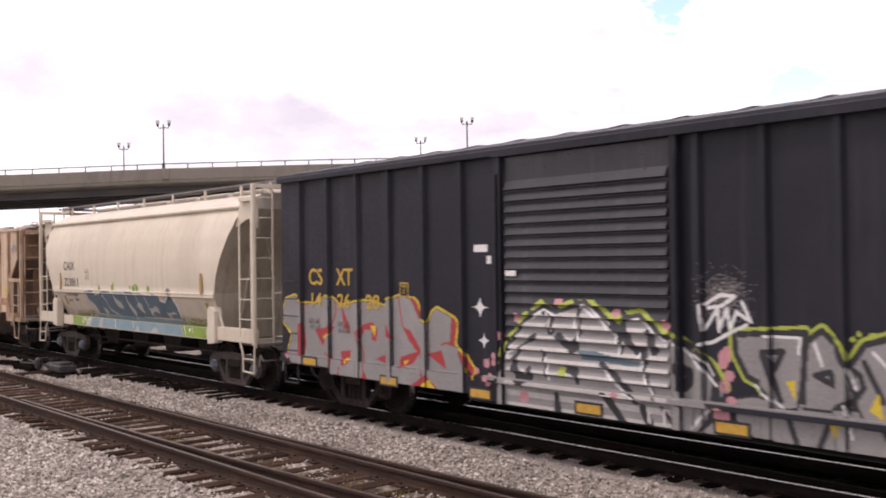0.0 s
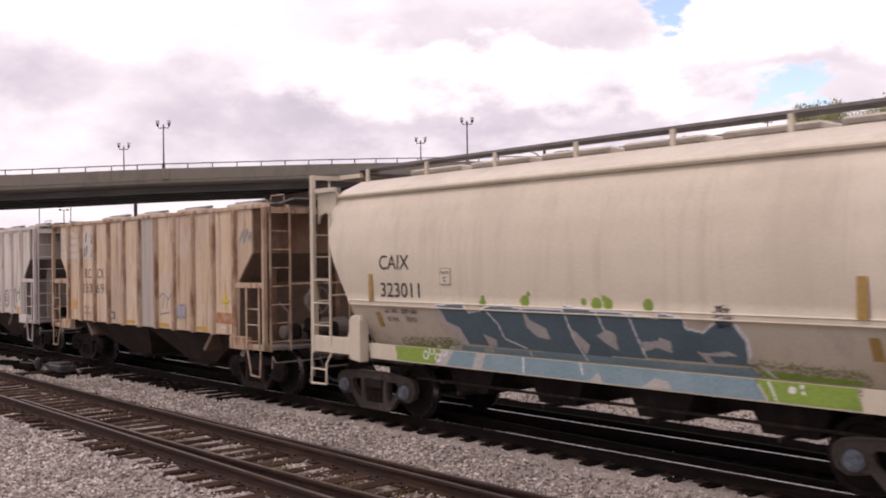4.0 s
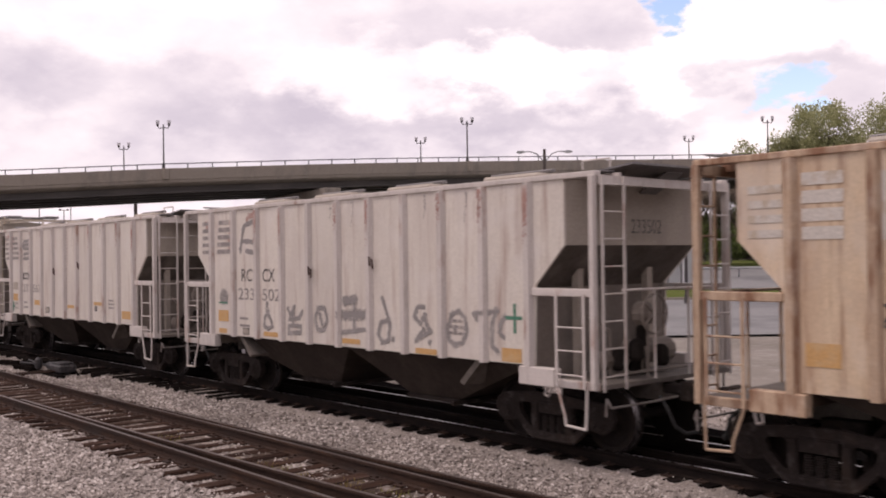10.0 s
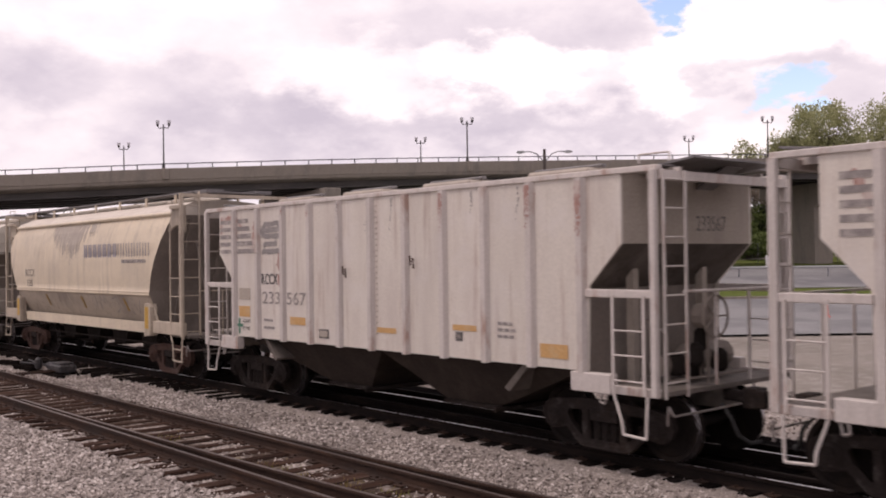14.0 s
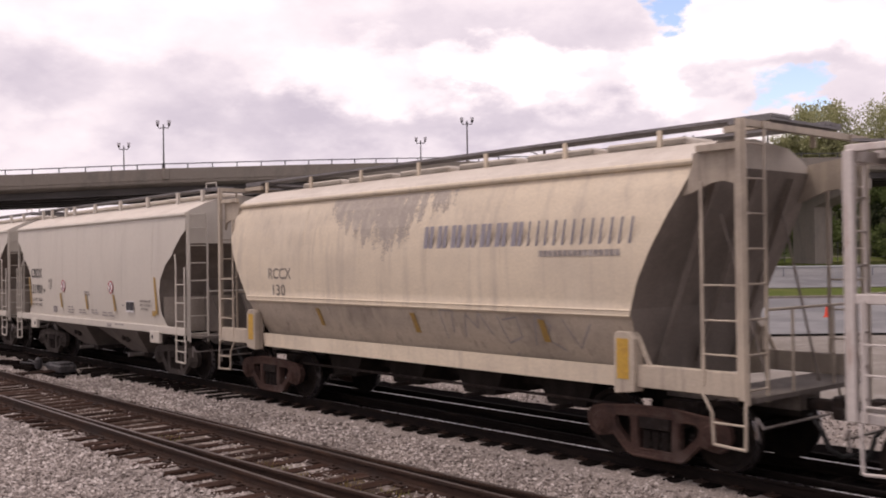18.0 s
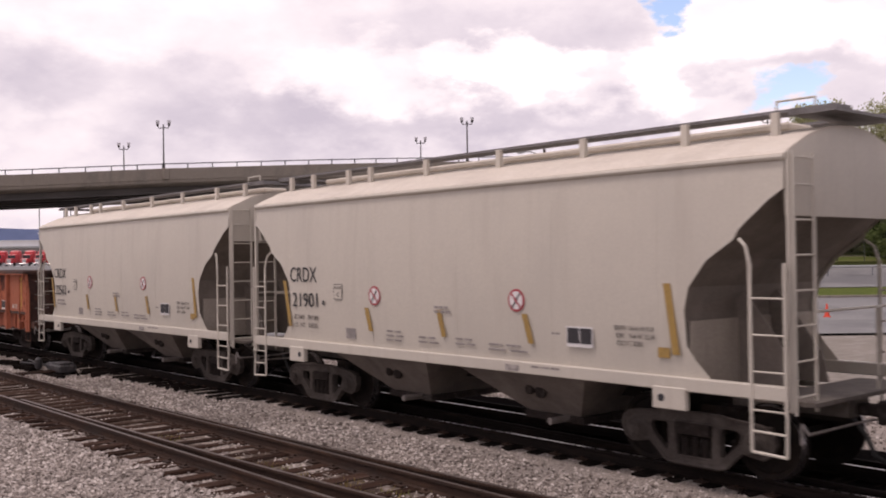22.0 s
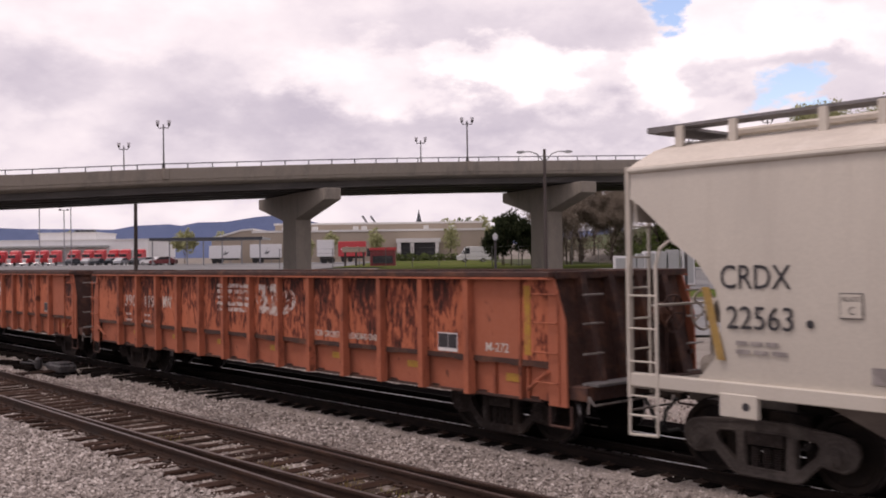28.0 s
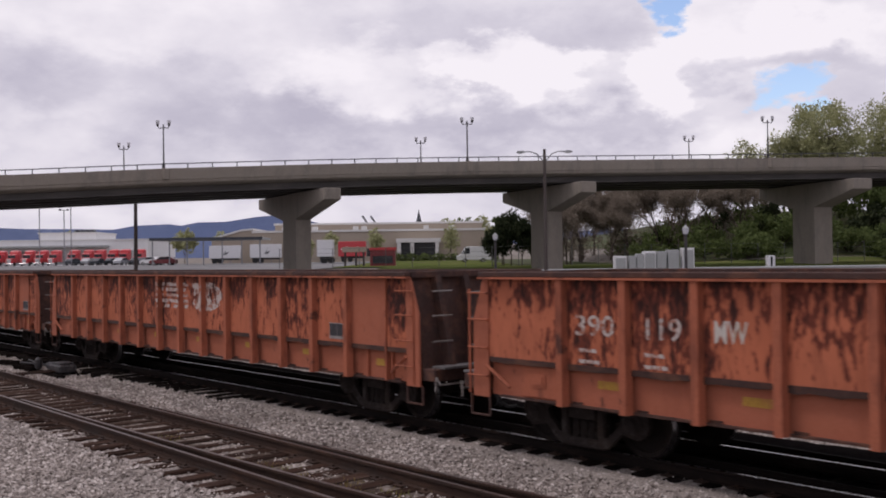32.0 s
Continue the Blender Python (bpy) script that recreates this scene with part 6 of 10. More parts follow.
# ---- black box car ----
def box_car(x):
    car = freight_car("box_car", "dark blue-black steel box car with silver sprayed lettering on its side", "freight car", x)
    H, S = 7.76, 1.50
    posts = [-7.05 + 0.92 * i for i in range(6)] + [1.86 + 0.90 * i for i in range(7)]
    part("side_sheet", bx((-H, -1.60, -S, -S + 0.05, 0.95, 4.34)), M_BLACKCAR, car)
    part("side_sheet", bx((1.60, H, -S, -S + 0.05, 0.95, 4.34)), M_BLACKCAR, car)
    part("side_sheet", bx((-H, H, S - 0.05, S, 0.95, 4.34)), M_BLACKCAR, car)
    for s in (-1, 1):
        es = part("end_sheet", bx((*sorted((s * (H - 0.06), s * H)), -S, S, 0.95, 4.36)), M_BLACKCAR, car)
        for i in range(10):
            part("end_rib", bx((*sorted((s * H, s * (H + 0.05))), -S + 0.1, S - 0.1, 1.15 + 0.3 * i, 1.27 + 0.3 * i)), M_BLACKCAR, es)
    part("floor", bx((-H + 0.06, H - 0.06, -S + 0.06, S - 0.06, 0.95, 1.1)), M_BAY, car)
    for p in posts:
        part("side_post", prisms([(p - 0.075, -S), (p - 0.045, -S - 0.07), (p + 0.045, -S - 0.07), (p + 0.075, -S)], "z", 0.98, 4.31), M_BLACKCAR, car)
    part("roof", prisms([(-S - 0.08, 4.34), (-S - 0.06, 4.42), (-0.6, 4.62), (0, 4.66), (0.6, 4.62), (S + 0.06, 4.42), (S + 0.08, 4.34)], "x", -H - 0.03, H + 0.03), M_BLACKCAR, car)
    for i in range(15):
        p = -7.2 + i * 1.03
        part("roof_seam", prisms([(-S - 0.05, 4.425), (-0.6, 4.625), (0, 4.665), (0.6, 4.625), (S + 0.05, 4.425), (0.6, 4.64), (0, 4.68), (-0.6, 4.64), (-S + 0.1, 4.45)], "x", p - 0.03, p + 0.03), M_BLACKCAR, car)
    part("eave_rail", bx((-H, H, -S - 0.11, -S - 0.06, 4.27, 4.37), bevel=0.01), M_BLACKCAR, car)
    # side sill with stepped lower edge
    part("side_sill", prisms([(-H, 0.98), (-H, 0.82), (-6.1, 0.80), (-6.0, 0.70), (-1.9, 0.70), (-1.7, 0.62), (2.0, 0.62), (2.2, 0.66), (6.0, 0.68), (6.1, 0.80), (H, 0.82), (H, 0.98)], "y", -S - 0.05, -S + 0.02), M_BLACKCAR, car)
    part("sill_angle", bx((-1.9, H, -S - 0.12, -S - 0.05, 0.95, 1.01)), G_SILVER, car)
    # ribbed sliding door in its frame
    door = part("door", bx((-1.52, 1.52, -S - 0.03, -S + 0.03, 1.02, 4.24)), M_BLACKDOOR, car, "ribbed steel sliding door")
    for i in range(17):
        z = 1.10 + i * 0.165
        part("rib", prisms([(-S - 0.03, z), (-S - 0.095, z + 0.02), (-S - 0.03, z + 0.15)], "x", -1.44, 1.44), M_BLACKDOOR, door)
    for d in (-1, 1):
        part("door_post", bx((d * 1.56 - 0.055, d * 1.56 + 0.055, -S - 0.11, -S, 0.98, 4.32), bevel=0.01), M_BLACKCAR, car)
    part("door_track", bx((-1.65, 4.9, -S - 0.13, -S - 0.03, 0.92, 0.985)), M_BLACKCAR, car)
    part("door_track", bx((-1.65, 4.9, -S - 0.14, -S - 0.06, 4.25, 4.32)), M_BLACKCAR, car)
    part("lock_rod", rods(((1.60, -S - 0.13, 1.1), (1.60, -S - 0.13, 4.0)), ((-1.58, -S - 0.13, 1.1), (-1.58, -S - 0.13, 4.0)), r=0.022), M_BLACKCAR, car)
    for d in (-1, 1):
        zs = [1.05 + 0.33 * i for i in range(5)]
        for z in zs:
            part("grab_iron", rods(((d * 7.65, -S - 0.06, z), (d * 7.15, -S - 0.06, z)), ((d * 7.65, -S - 0.06, z), (d * 7.65, -S, z)), ((d * 7.15, -S - 0.06, z), (d * 7.15, -S, z)), r=0.011), M_BLACKCAR, car)
            part("grab_iron", rods(((d * (H + 0.08), -1.35, z), (d * (H + 0.08), -0.9, z)), r=0.013), M_STEELROD, car)
        stirrup(car, [(d * 7.65, -S, 0.84), (d * 7.65, -S, 0.42), (d * 7.2, -S, 0.42), (d * 7.2, -S, 0.84)], M_BLACKCAR)
    underframe(car, H)
    part("underframe", bx((-6.2, 6.2, -1.2, 1.2, 0.78, 0.95), (-0.9, 0.9, -0.9, -0.5, 0.5, 0.8)), M_BAY, car)
    for d in (-1, 1):
        truck(car, d * 6.0)
    brake_wheel(car, H + 0.05, 0.3, 2.6, M_BLACKCAR)
    y = -S - 0.006
    for p in (-6.71, -4.29, -2.02, 0.12, 2.32, 4.6):
        z0 = 0.66 if p > -6 else 0.82
        plate(car, "reflector_border", p - 0.25, p + 0.25, z0 - 0.03, z0 + 0.15, M_BLACKNEW, -S - 0.062)
        plate(car, "reflector", p - 0.21, p + 0.21, z0, z0 + 0.12, M_YELLOW, -S - 0.068)
    write(car, "CS", -6.80, 2.32, 0.31, M_YELLOWLET, y, 0.47, bold=0.006)
    write(car, "XT", -5.88, 2.32, 0.31, M_YELLOWLET, y, 0.50, bold=0.006)
    for text, px in (("14", -6.76), ("26", -5.84), ("28", -4.98)):
        write(car, text, px, 1.92, 0.25, M_YELLOWLET, -S - 0.016, 0.40, bold=0.006)
    for text, px, pz in (("LD LMT", -6.78, 1.60), ("LT WT", -6.76, 1.48), ("158400", -5.86, 1.58), ("61600", -5.82, 1.46)):
        write(car, text, px, pz, 0.085, M_BLACKLET, -S - 0.016, 0.36)
    write(car, "PLATE", -3.98, 2.30, 0.05, M_YELLOWLET, y - 0.008, 0.14, bold=0.001)
    write(car, "C", -3.94, 2.20, 0.07, M_YELLOWLET, y - 0.008, 0.06, bold=0.001)
    plate(car, "sticker", -2.18, -1.88, 2.86, 2.97, M_WHITESTK, y)
    plate(car, "sticker", -1.90, -1.80, 2.68, 2.80, M_WHITESTK, y)
    plate(car, "sticker", -1.42, -1.20, 2.50, 2.58, M_WHITESTK, -S - 0.09)
    for w0 in (0, 1):
        plate(car, "stencil_box", -4.02 + w0 * 0.02, -3.80 - w0 * 0.02, 2.14 + w0 * 0.02, 2.38 - w0 * 0.02, (M_YELLOWLET, M_BLACKCAR)[w0], y - 0.004 * w0)

    def on_post(px, pz):
        for p in posts:
            if abs(px - p) < 0.078:
                return -S - 0.07 * min(1.0, (0.082 - abs(px - p)) / 0.034)
        if pz < 0.985:
            return -S - 0.05
        return -S

    def on_door(px, pz):
        if abs(px) > 1.44 or pz < 1.10:
            return -S - 0.05 if abs(px) < 1.52 and pz >= 0.99 else (-S - 0.13 if pz > 0.915 and pz < 0.99 else (-S - 0.112 if 1.5 < abs(px) < 1.615 else on_post(px, pz)))
        u = ((pz - 1.10) / 0.165) % 1.0
        if pz > 1.10 + 17 * 0.165 or u > 0.91:
            return -S - 0.03
        return -S - 0.03 - 0.065 * min(1.0, u / 0.121) if u < 0.121 else -S - 0.095 + 0.065 * (u - 0.121) / 0.789

    # first piece: fat silver letters run together, red counters and shade, yellow line
    body = [(-7.32, 0.73), (-7.55, 1.03), (-7.39, 1.39), (-7.69, 1.56), (-7.73, 1.78), (-7.61, 2.03), (-7.29, 2.11), (-7.0, 1.96), (-6.56, 1.97), (-6.2, 2.11), (-5.93, 2.05), (-5.8, 1.95), (-5.34, 2.01), (-5.02, 2.05), (-4.72, 2.03), (-4.45, 1.97), (-4.3, 2.09), (-4.01, 2.17), (-3.74, 2.12), (-3.5, 1.78), (-3.29, 1.73), (-3.21, 1.9), (-3.08, 1.98), (-2.71, 1.85), (-2.76, 1.43), (-2.52, 1.36), (-2.39, 1.09), (-2.39, 0.6), (-6.17, 0.19)]
    shade = [(-3.74, 2.12), (-3.66, 2.14), (-3.55, 2.06), (-3.41, 1.76), (-3.19, 1.75), (-3.16, 1.92), (-3.05, 1.99), (-2.66, 1.85), (-2.57, 1.76), (-2.63, 1.42), (-2.45, 1.36), (-2.2, 1.09), (-2.2, 0.93), (-2.39, 1.09), (-2.52, 1.36), (-2.76, 1.43), (-2.71, 1.85), (-3.08, 1.98), (-3.21, 1.9), (-3.29, 1.67), (-3.5, 1.78)]
    counters = [[(-7.19, 1.6), (-6.97, 1.57), (-6.9, 1.2), (-6.98, 0.95), (-7.2, 0.98), (-7.12, 1.19)], [(-6.6, 1.48), (-5.94, 1.57), (-6.15, 1.37), (-6.36, 1.2)], [(-5.73, 1.95), (-5.47, 1.57), (-5.51, 1.45), (-5.67, 1.56)], [(-5.78, 1.12), (-5.45, 1.16), (-5.49, 0.92), (-5.68, 0.87)], [(-5.22, 1.5), (-5.09, 1.63), (-4.81, 1.69), (-4.65, 1.59), (-4.7, 1.36), (-4.82, 1.37), (-4.82, 1.56), (-5.03, 1.54), (-5.15, 1.39)], [(-4.38, 1.74), (-4.18, 1.42), (-4.34, 1.46)], [(-4.7, 1.06), (-4.41, 1.16), (-4.36, 0.98)], [(-3.98, 1.66), (-3.75, 1.58), (-3.49, 1.29), (-3.55, 1.21), (-3.81, 1.44)], [(-4.03, 1.14), (-3.59, 1.25), (-3.44, 1.31), (-3.7, 1.05), (-4.04, 0.95)], [(-3.77, 0.66), (-3.33, 0.9), (-2.93, 0.63)], [(-3.33, 1.23), (-2.97, 1.31), (-2.86, 1.02)], [(-7.22, 2.02), (-7.11, 2.05), (-6.81, 1.86)], [(-5.11, 0.67), (-5.01, 0.83), (-4.89, 0.67)]]
    sparks = [[(-6.36, 1.36), (-6.02, 1.45), (-6.25, 1.3)], [(-5.63, 1.01), (-5.47, 1.02), (-5.59, 0.9)], [(-4.87, 1.63), (-4.71, 1.62), (-4.73, 1.43)], [(-3.95, 1.07), (-3.78, 1.11), (-3.92, 1.0)], [(-3.55, 0.64), (-3.26, 0.83), (-3.0, 0.64)]]
    seams = [[(-5.93, 2.05), (-5.91, 1.8), (-6.07, 1.56), (-6.36, 1.21)], [(-5.31, 1.99), (-5.28, 1.54), (-5.07, 1.15), (-5.02, 0.67)], [(-4.39, 1.93), (-4.37, 1.43), (-4.44, 1.12)], [(-4.07, 2.13), (-3.97, 1.66)], [(-6.29, 1.15), (-6.02, 0.98), (-6.13, 0.74)], [(-5.78, 0.85), (-5.82, 0.6)], [(-3.51, 1.22), (-3.39, 0.86)], [(-2.97, 1.4), (-2.86, 1.44), (-2.72, 1.4)]]

    def first(X, Z):
        rim = seg_dist(X, Z, body + body[:1])
        red = np.any([inside(X, Z, p) for p in counters], axis=0)
        c = np.zeros(X.shape, int)
        full = inside(X, Z, body)
        sh = inside(X, Z, shade)
        c[(rim < 0.035) & ~full & (Z > 1.0)] = 3
        c[sh] = 2
        c[(seg_dist(X, Z, shade[1:13]) < 0.022)] = 3
        c[full] = 1
        c[full & (rim < 0.012)] = 4
        c[full & (np.min([seg_dist(X, Z, p) for p in seams], axis=0) < 0.016)] = 2
        c[red & full] = 2
        c[np.any([inside(X, Z, p) for p in sparks], axis=0)] = 3
        for cx, cz, r in ((-7.45, 1.45, 0.10), (-7.5, 0.98, 0.09), (-1.93, 1.18, 0.07), (-2.15, 1.05, 0.05), (-1.78, 1.3, 0.05)):
            c[(np.hypot(X - cx, Z - cz) < r) & (c == 0)] = 5 if cz < 1.4 else 3
        c[(Z < 0.70) | ((Z < 0.82) & (X < -6.05))] = 0
        return c

    sprayed(car, "sprayed_letters", -7.72, -1.62, 0.70, 2.26, first, (G_SILVER, G_RED, G_LEMON, G_BLACK, G_PINK), on_post, "silver sprayed letters with red shade and yellow outline")

    wild = [(-1.68, 0.28), (-1.64, 1.01), (-1.45, 1.47), (-1.08, 1.89), (-0.7, 2.12), (-0.44, 2.03), (-0.09, 2.14), (0.08, 2.2), (0.38, 2.03), (0.65, 1.87), (0.74, 1.99), (1.0, 2.04), (1.21, 1.9), (1.37, 1.78), (1.72, 1.71), (2.01, 1.51), (2.22, 1.18), (2.25, 0.9), (2.07, 0.35), (-1.69, -0.27)]
    strokes = [[(-1.29, 1.26), (-1.14, 1.49), (-0.87, 1.64)], [(-1.29, 1.17), (-1.1, 1.01), (-0.96, 1.07), (-0.98, 1.17)], [(-0.67, 2.02), (-0.55, 1.91), (-0.57, 1.74)], [(-0.4, 1.66), (-0.3, 1.59), (-0.08, 1.53)], [(-0.04, 2.07), (0.0, 1.77), (-0.15, 1.5)], [(0.38, 1.99), (0.65, 1.76), (0.7, 1.51)], [(-0.71, 1.43), (-0.65, 1.09)], [(0.37, 1.35), (0.64, 1.17), (0.92, 0.91)], [(1.03, 1.55), (1.07, 1.25), (1.24, 0.95)], [(1.14, 1.79), (1.22, 1.57)], [(1.56, 1.37), (1.76, 1.31), (1.63, 1.14)], [(1.45, 1.77), (1.83, 1.55), (2.08, 1.27), (2.06, 0.99)], [(0.41, 0.91), (0.58, 0.73), (0.72, 0.58)], [(1.31, 0.86), (1.49, 0.68)], [(2.23, 1.08), (2.0, 0.76), (1.79, 0.56)], [(-0.3, 1.21), (-0.11, 1.19), (-0.08, 1.06)], [(-0.46, 0.86), (-0.44, 0.65)], [(-1.21, 1.04), (-1.15, 0.96)], [(1.02, 0.83), (1.12, 0.65)], [(0.69, 1.88), (0.82, 1.62), (1.07, 1.48)]]
    glints = [[(-0.62, 1.99), (-0.57, 1.74)], [(-0.14, 1.93), (-0.04, 1.64)], [(0.05, 2.06), (0.29, 1.94), (0.6, 1.72), (0.67, 1.49)], [(-0.66, 1.35), (-0.61, 1.06)], [(0.37, 1.27), (0.68, 1.02), (0.94, 0.91)], [(0.99, 1.51), (1.05, 1.21), (1.19, 1.0)], [(1.48, 1.71), (1.83, 1.46), (2.08, 1.2)], [(2.0, 0.91), (1.77, 0.66)], [(-1.43, 1.38), (-1.28, 1.44)], [(1.1, 0.8), (1.12, 0.65)], [(1.35, 0.83), (1.35, 0.66)], [(0.39, 0.93), (0.81, 0.92)]]
    bar = [(-0.03, 1.5), (0.28, 1.5), (0.71, 1.43), (1.07, 1.38), (0.82, 1.34), (0.37, 1.37), (-0.01, 1.38)]

    def second(X, Z):
        full = inside(X, Z, wild)
        rim = seg_dist(X, Z, wild)
        c = np.zeros(X.shape, int)
        c[~full & (rim < 0.06) & (Z > 1.15) & (np.sin(X * 11 + Z * 17) > -0.8)] = 3
        c[full] = 1
        # pale band along each rib: the rib's highlight put into the paint
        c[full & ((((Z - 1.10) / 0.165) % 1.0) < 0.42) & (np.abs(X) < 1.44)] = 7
        c[full & (rim < 0.06)] = 4
        w = 0.044 + 0.026 * np.sin(X * 4.0 + Z * 6.0)
        c[full & (np.min([seg_dist(X, Z, a) for a in strokes], axis=0) < w)] = 4
        c[full & (np.min([seg_dist(X, Z, a) for a in glints], axis=0) < 0.018)] = 2
        c[full & (rim < 0.09) & (rim > 0.066) & (Z > 1.3) & (np.sin(X * 7.0) > -0.3)] = 2
        c[inside(X, Z, bar)] = 6
        for (cx, cz), r in [((-0.39, 2.15), 0.075), ((-1.22, 1.9), 0.07), ((0.61, 2.0), 0.08), ((1.39, 1.88), 0.08), ((-1.93, 1.25), 0.05), ((-1.78, 1.2), 0.05), ((-1.57, 1.62), 0.07), ((2.18, 1.47), 0.07), ((2.23, 1.62), 0.06), ((-1.1, 0.77), 0.09), ((-1.88, 0.94), 0.1), ((0.61, 0.95), 0.06), ((2.16, 0.86), 0.09), ((-2.21, 1.14), 0.03), ((-2.09, 1.08), 0.04)]:
            c[(np.hypot(X - cx, Z - cz) < r) & ((c == 0) | (cz < 1.1))] = 5
        c[(np.abs(X + 0.35) < 0.06) & (np.abs(Z - 1.18) < 0.06)] = 3
        return c

    sprayed(car, "sprayed_letters", -1.9, 2.45, 0.62, 2.2, second, (G_SILVER, G_WHITE, G_LIME, G_BLACK, G_PINK, G_TEAL, G_RIBLIGHT), on_door, "striped silver and black spray piece over ribbed door, highlights painted in")
    hulls = [[(2.34, 1.82), (3.23, 1.88), (3.2, 1.41), (3.14, 1.01), (2.92, 0.99), (2.65, 1.29), (2.5, 1.35), (2.36, 1.6)],
             [(3.25, 1.78), (3.43, 1.91), (3.61, 1.75), (3.68, 1.58), (3.85, 1.46), (3.89, 1.33), (3.78, 1.18), (3.6, 1.1), (3.53, 1.02), (3.19, 1.02), (3.22, 1.51)],
             [(3.75, 1.55), (3.91, 1.78), (4.36, 1.92), (4.9, 1.86), (5.6, 1.9), (6.3, 1.8), (7.0, 1.4), (6.9, 0.9), (5.0, 0.88), (3.91, 0.9), (3.8, 1.12)]]
    skirt = [(2.35, 1.09), (2.6, 1.14), (7.1, 0.98), (7.1, 0.62), (3.91, 0.60), (2.6, 0.66), (2.39, 0.82)]
    lights = [[(2.76, 1.83), (3.17, 1.83), (3.15, 1.65)], [(3.34, 1.77), (3.43, 1.53)], [(3.72, 1.52), (3.8, 1.32)], [(4.0, 1.72), (4.2, 1.5)], [(2.6, 1.25), (2.95, 1.02)], [(3.7, 1.12), (3.78, 0.78)], [(4.4, 1.1), (4.5, 0.7)]]
    darks = [[(2.74, 1.64), (2.96, 1.66), (2.85, 1.45), (2.74, 1.64)], [(2.74, 1.6), (2.92, 1.1)], [(3.35, 1.42), (3.52, 1.47), (3.57, 1.33), (3.35, 1.42)], [(3.05, 0.9), (3.15, 0.62)], [(3.9, 1.6), (4.1, 1.2)], [(4.5, 1.8), (4.6, 1.1)], [(5.3, 1.8), (5.2, 1.0)], [(6.0, 1.7), (6.1, 1.0)], [(3.55, 0.98), (3.4, 0.62)], [(4.1, 0.95), (4.3, 0.62)]]
    warm = [[(2.99, 1.32), (3.1, 1.35), (3.1, 1.12)], [(3.95, 1.1), (4.05, 1.3), (4.1, 1.0)], [(3.5, 0.98), (3.66, 0.98), (3.6, 0.72)]]

    def third(X, Z):
        c = np.zeros(X.shape, int)
        full = np.any([inside(X, Z, h) for h in hulls], axis=0)
        rim = np.min([seg_dist(X, Z, h + h[:1]) for h in hulls], axis=0)
        low = inside(X, Z, skirt)
        c[(rim < 0.085) & ~full & (Z > 1.0)] = 3
        c[(rim < 0.045) & ~full] = 4
        c[low] = 1
        c[low & (seg_dist(X, Z, skirt[:3]) < 0.03)] = 4
        c[full] = 1
        c[full & (rim < 0.03)] = 4
        c[np.min([seg_dist(X, Z, p) for p in darks], axis=0) < 0.035] = 4
        c[np.min([seg_dist(X, Z, p) for p in lights], axis=0) < 0.017] = 2
        c[np.any([inside(X, Z, p) for p in warm], axis=0)] = 6
        for cx, cz, r in ((2.2, 1.55, 0.09), (2.26, 1.33, 0.07), (2.2, 1.2, 0.08), (2.3, 1.68, 0.05), (2.18, 0.86, 0.11), (3.7, 0.9, 0.08), (2.28, 1.02, 0.07), (4.0, 1.86, 0.06), (3.85, 1.9, 0.03), (3.78, 1.84, 0.03)):
            c[(np.hypot(X - cx, Z - cz) < r) & (c == 0)] = 5 if cz < 1.8 and r > 0.06 else 3
        return c

    sprayed(car, "sprayed_letters", 2.08, 7.2, 0.64, 2.05, third, (G_SILVER, G_WHITE, G_LIME, G_BLACK, G_PINK, G_LEMON), on_post, "silver sprayed letters with black and lime outline")
    tag = [[(1.89, 2.15), (1.91, 1.95), (1.93, 1.88)], [(1.94, 2.17), (2.16, 2.29), (2.35, 2.27), (2.16, 2.15), (1.98, 2.13)], [(1.93, 1.86), (2.11, 2.12), (2.13, 1.85)], [(2.13, 1.88), (2.24, 2.12), (2.28, 1.88), (2.37, 2.09), (2.56, 1.98), (2.45, 2.2)], [(1.88, 1.68), (2.05, 1.72), (2.24, 1.82), (2.5, 1.94)]]

    def tagged_paint(X, Z):
        c = np.zeros(X.shape, int)
        d = np.min([seg_dist(X, Z, a) for a in tag], axis=0)
        c[d < 0.022] = 1
        haze = np.exp(-(((X - 2.2) / 0.24) ** 2 + ((Z - 2.28) / 0.22) ** 2))
        c[(np.random.RandomState(4).rand(*X.shape) < haze * 0.5) & (c == 0)] = 2
        return c

    sprayed(car, "sprayed_tag", 1.8, 2.9, 1.65, 2.7, tagged_paint, (G_WHITE, G_GREY), on_post, "thin white sprayed scribble", cell=0.012)

    def stars(X, Z):
        c = np.zeros(X.shape, int)
        for sx, sz, k in ((-2.06, 2.02, 0.20), (-1.98, 1.52, 0.15)):
            u, v = np.abs(X - sx) + 1e-4, np.abs(Z - sz) + 1e-4
            c[(np.sqrt(u) + np.sqrt(v)) < math.sqrt(k)] = 1
        return c

    sprayed(car, "sprayed_stars", -2.4, -1.7, 1.3, 2.3, stars, (G_WHITE,), on_post, "two white sprayed stars", cell=0.011)


# ---- round-sided covered hopper ----
SECT = [(1.10, 1.06), (1.24, 1.32), (1.40, 1.60), (1.49, 1.80), (1.545, 1.95), (1.59, 1.99), (1.59, 2.06), (1.578, 2.08), (1.60, 2.45), (1.60, 2.85), (1.55, 3.30), (1.45, 3.65), (1.33, 3.90)]


def tub_y(x, z):
    return -float(np.interp(z, [s[1] for s in SECT], [s[0] for s in SECT]))


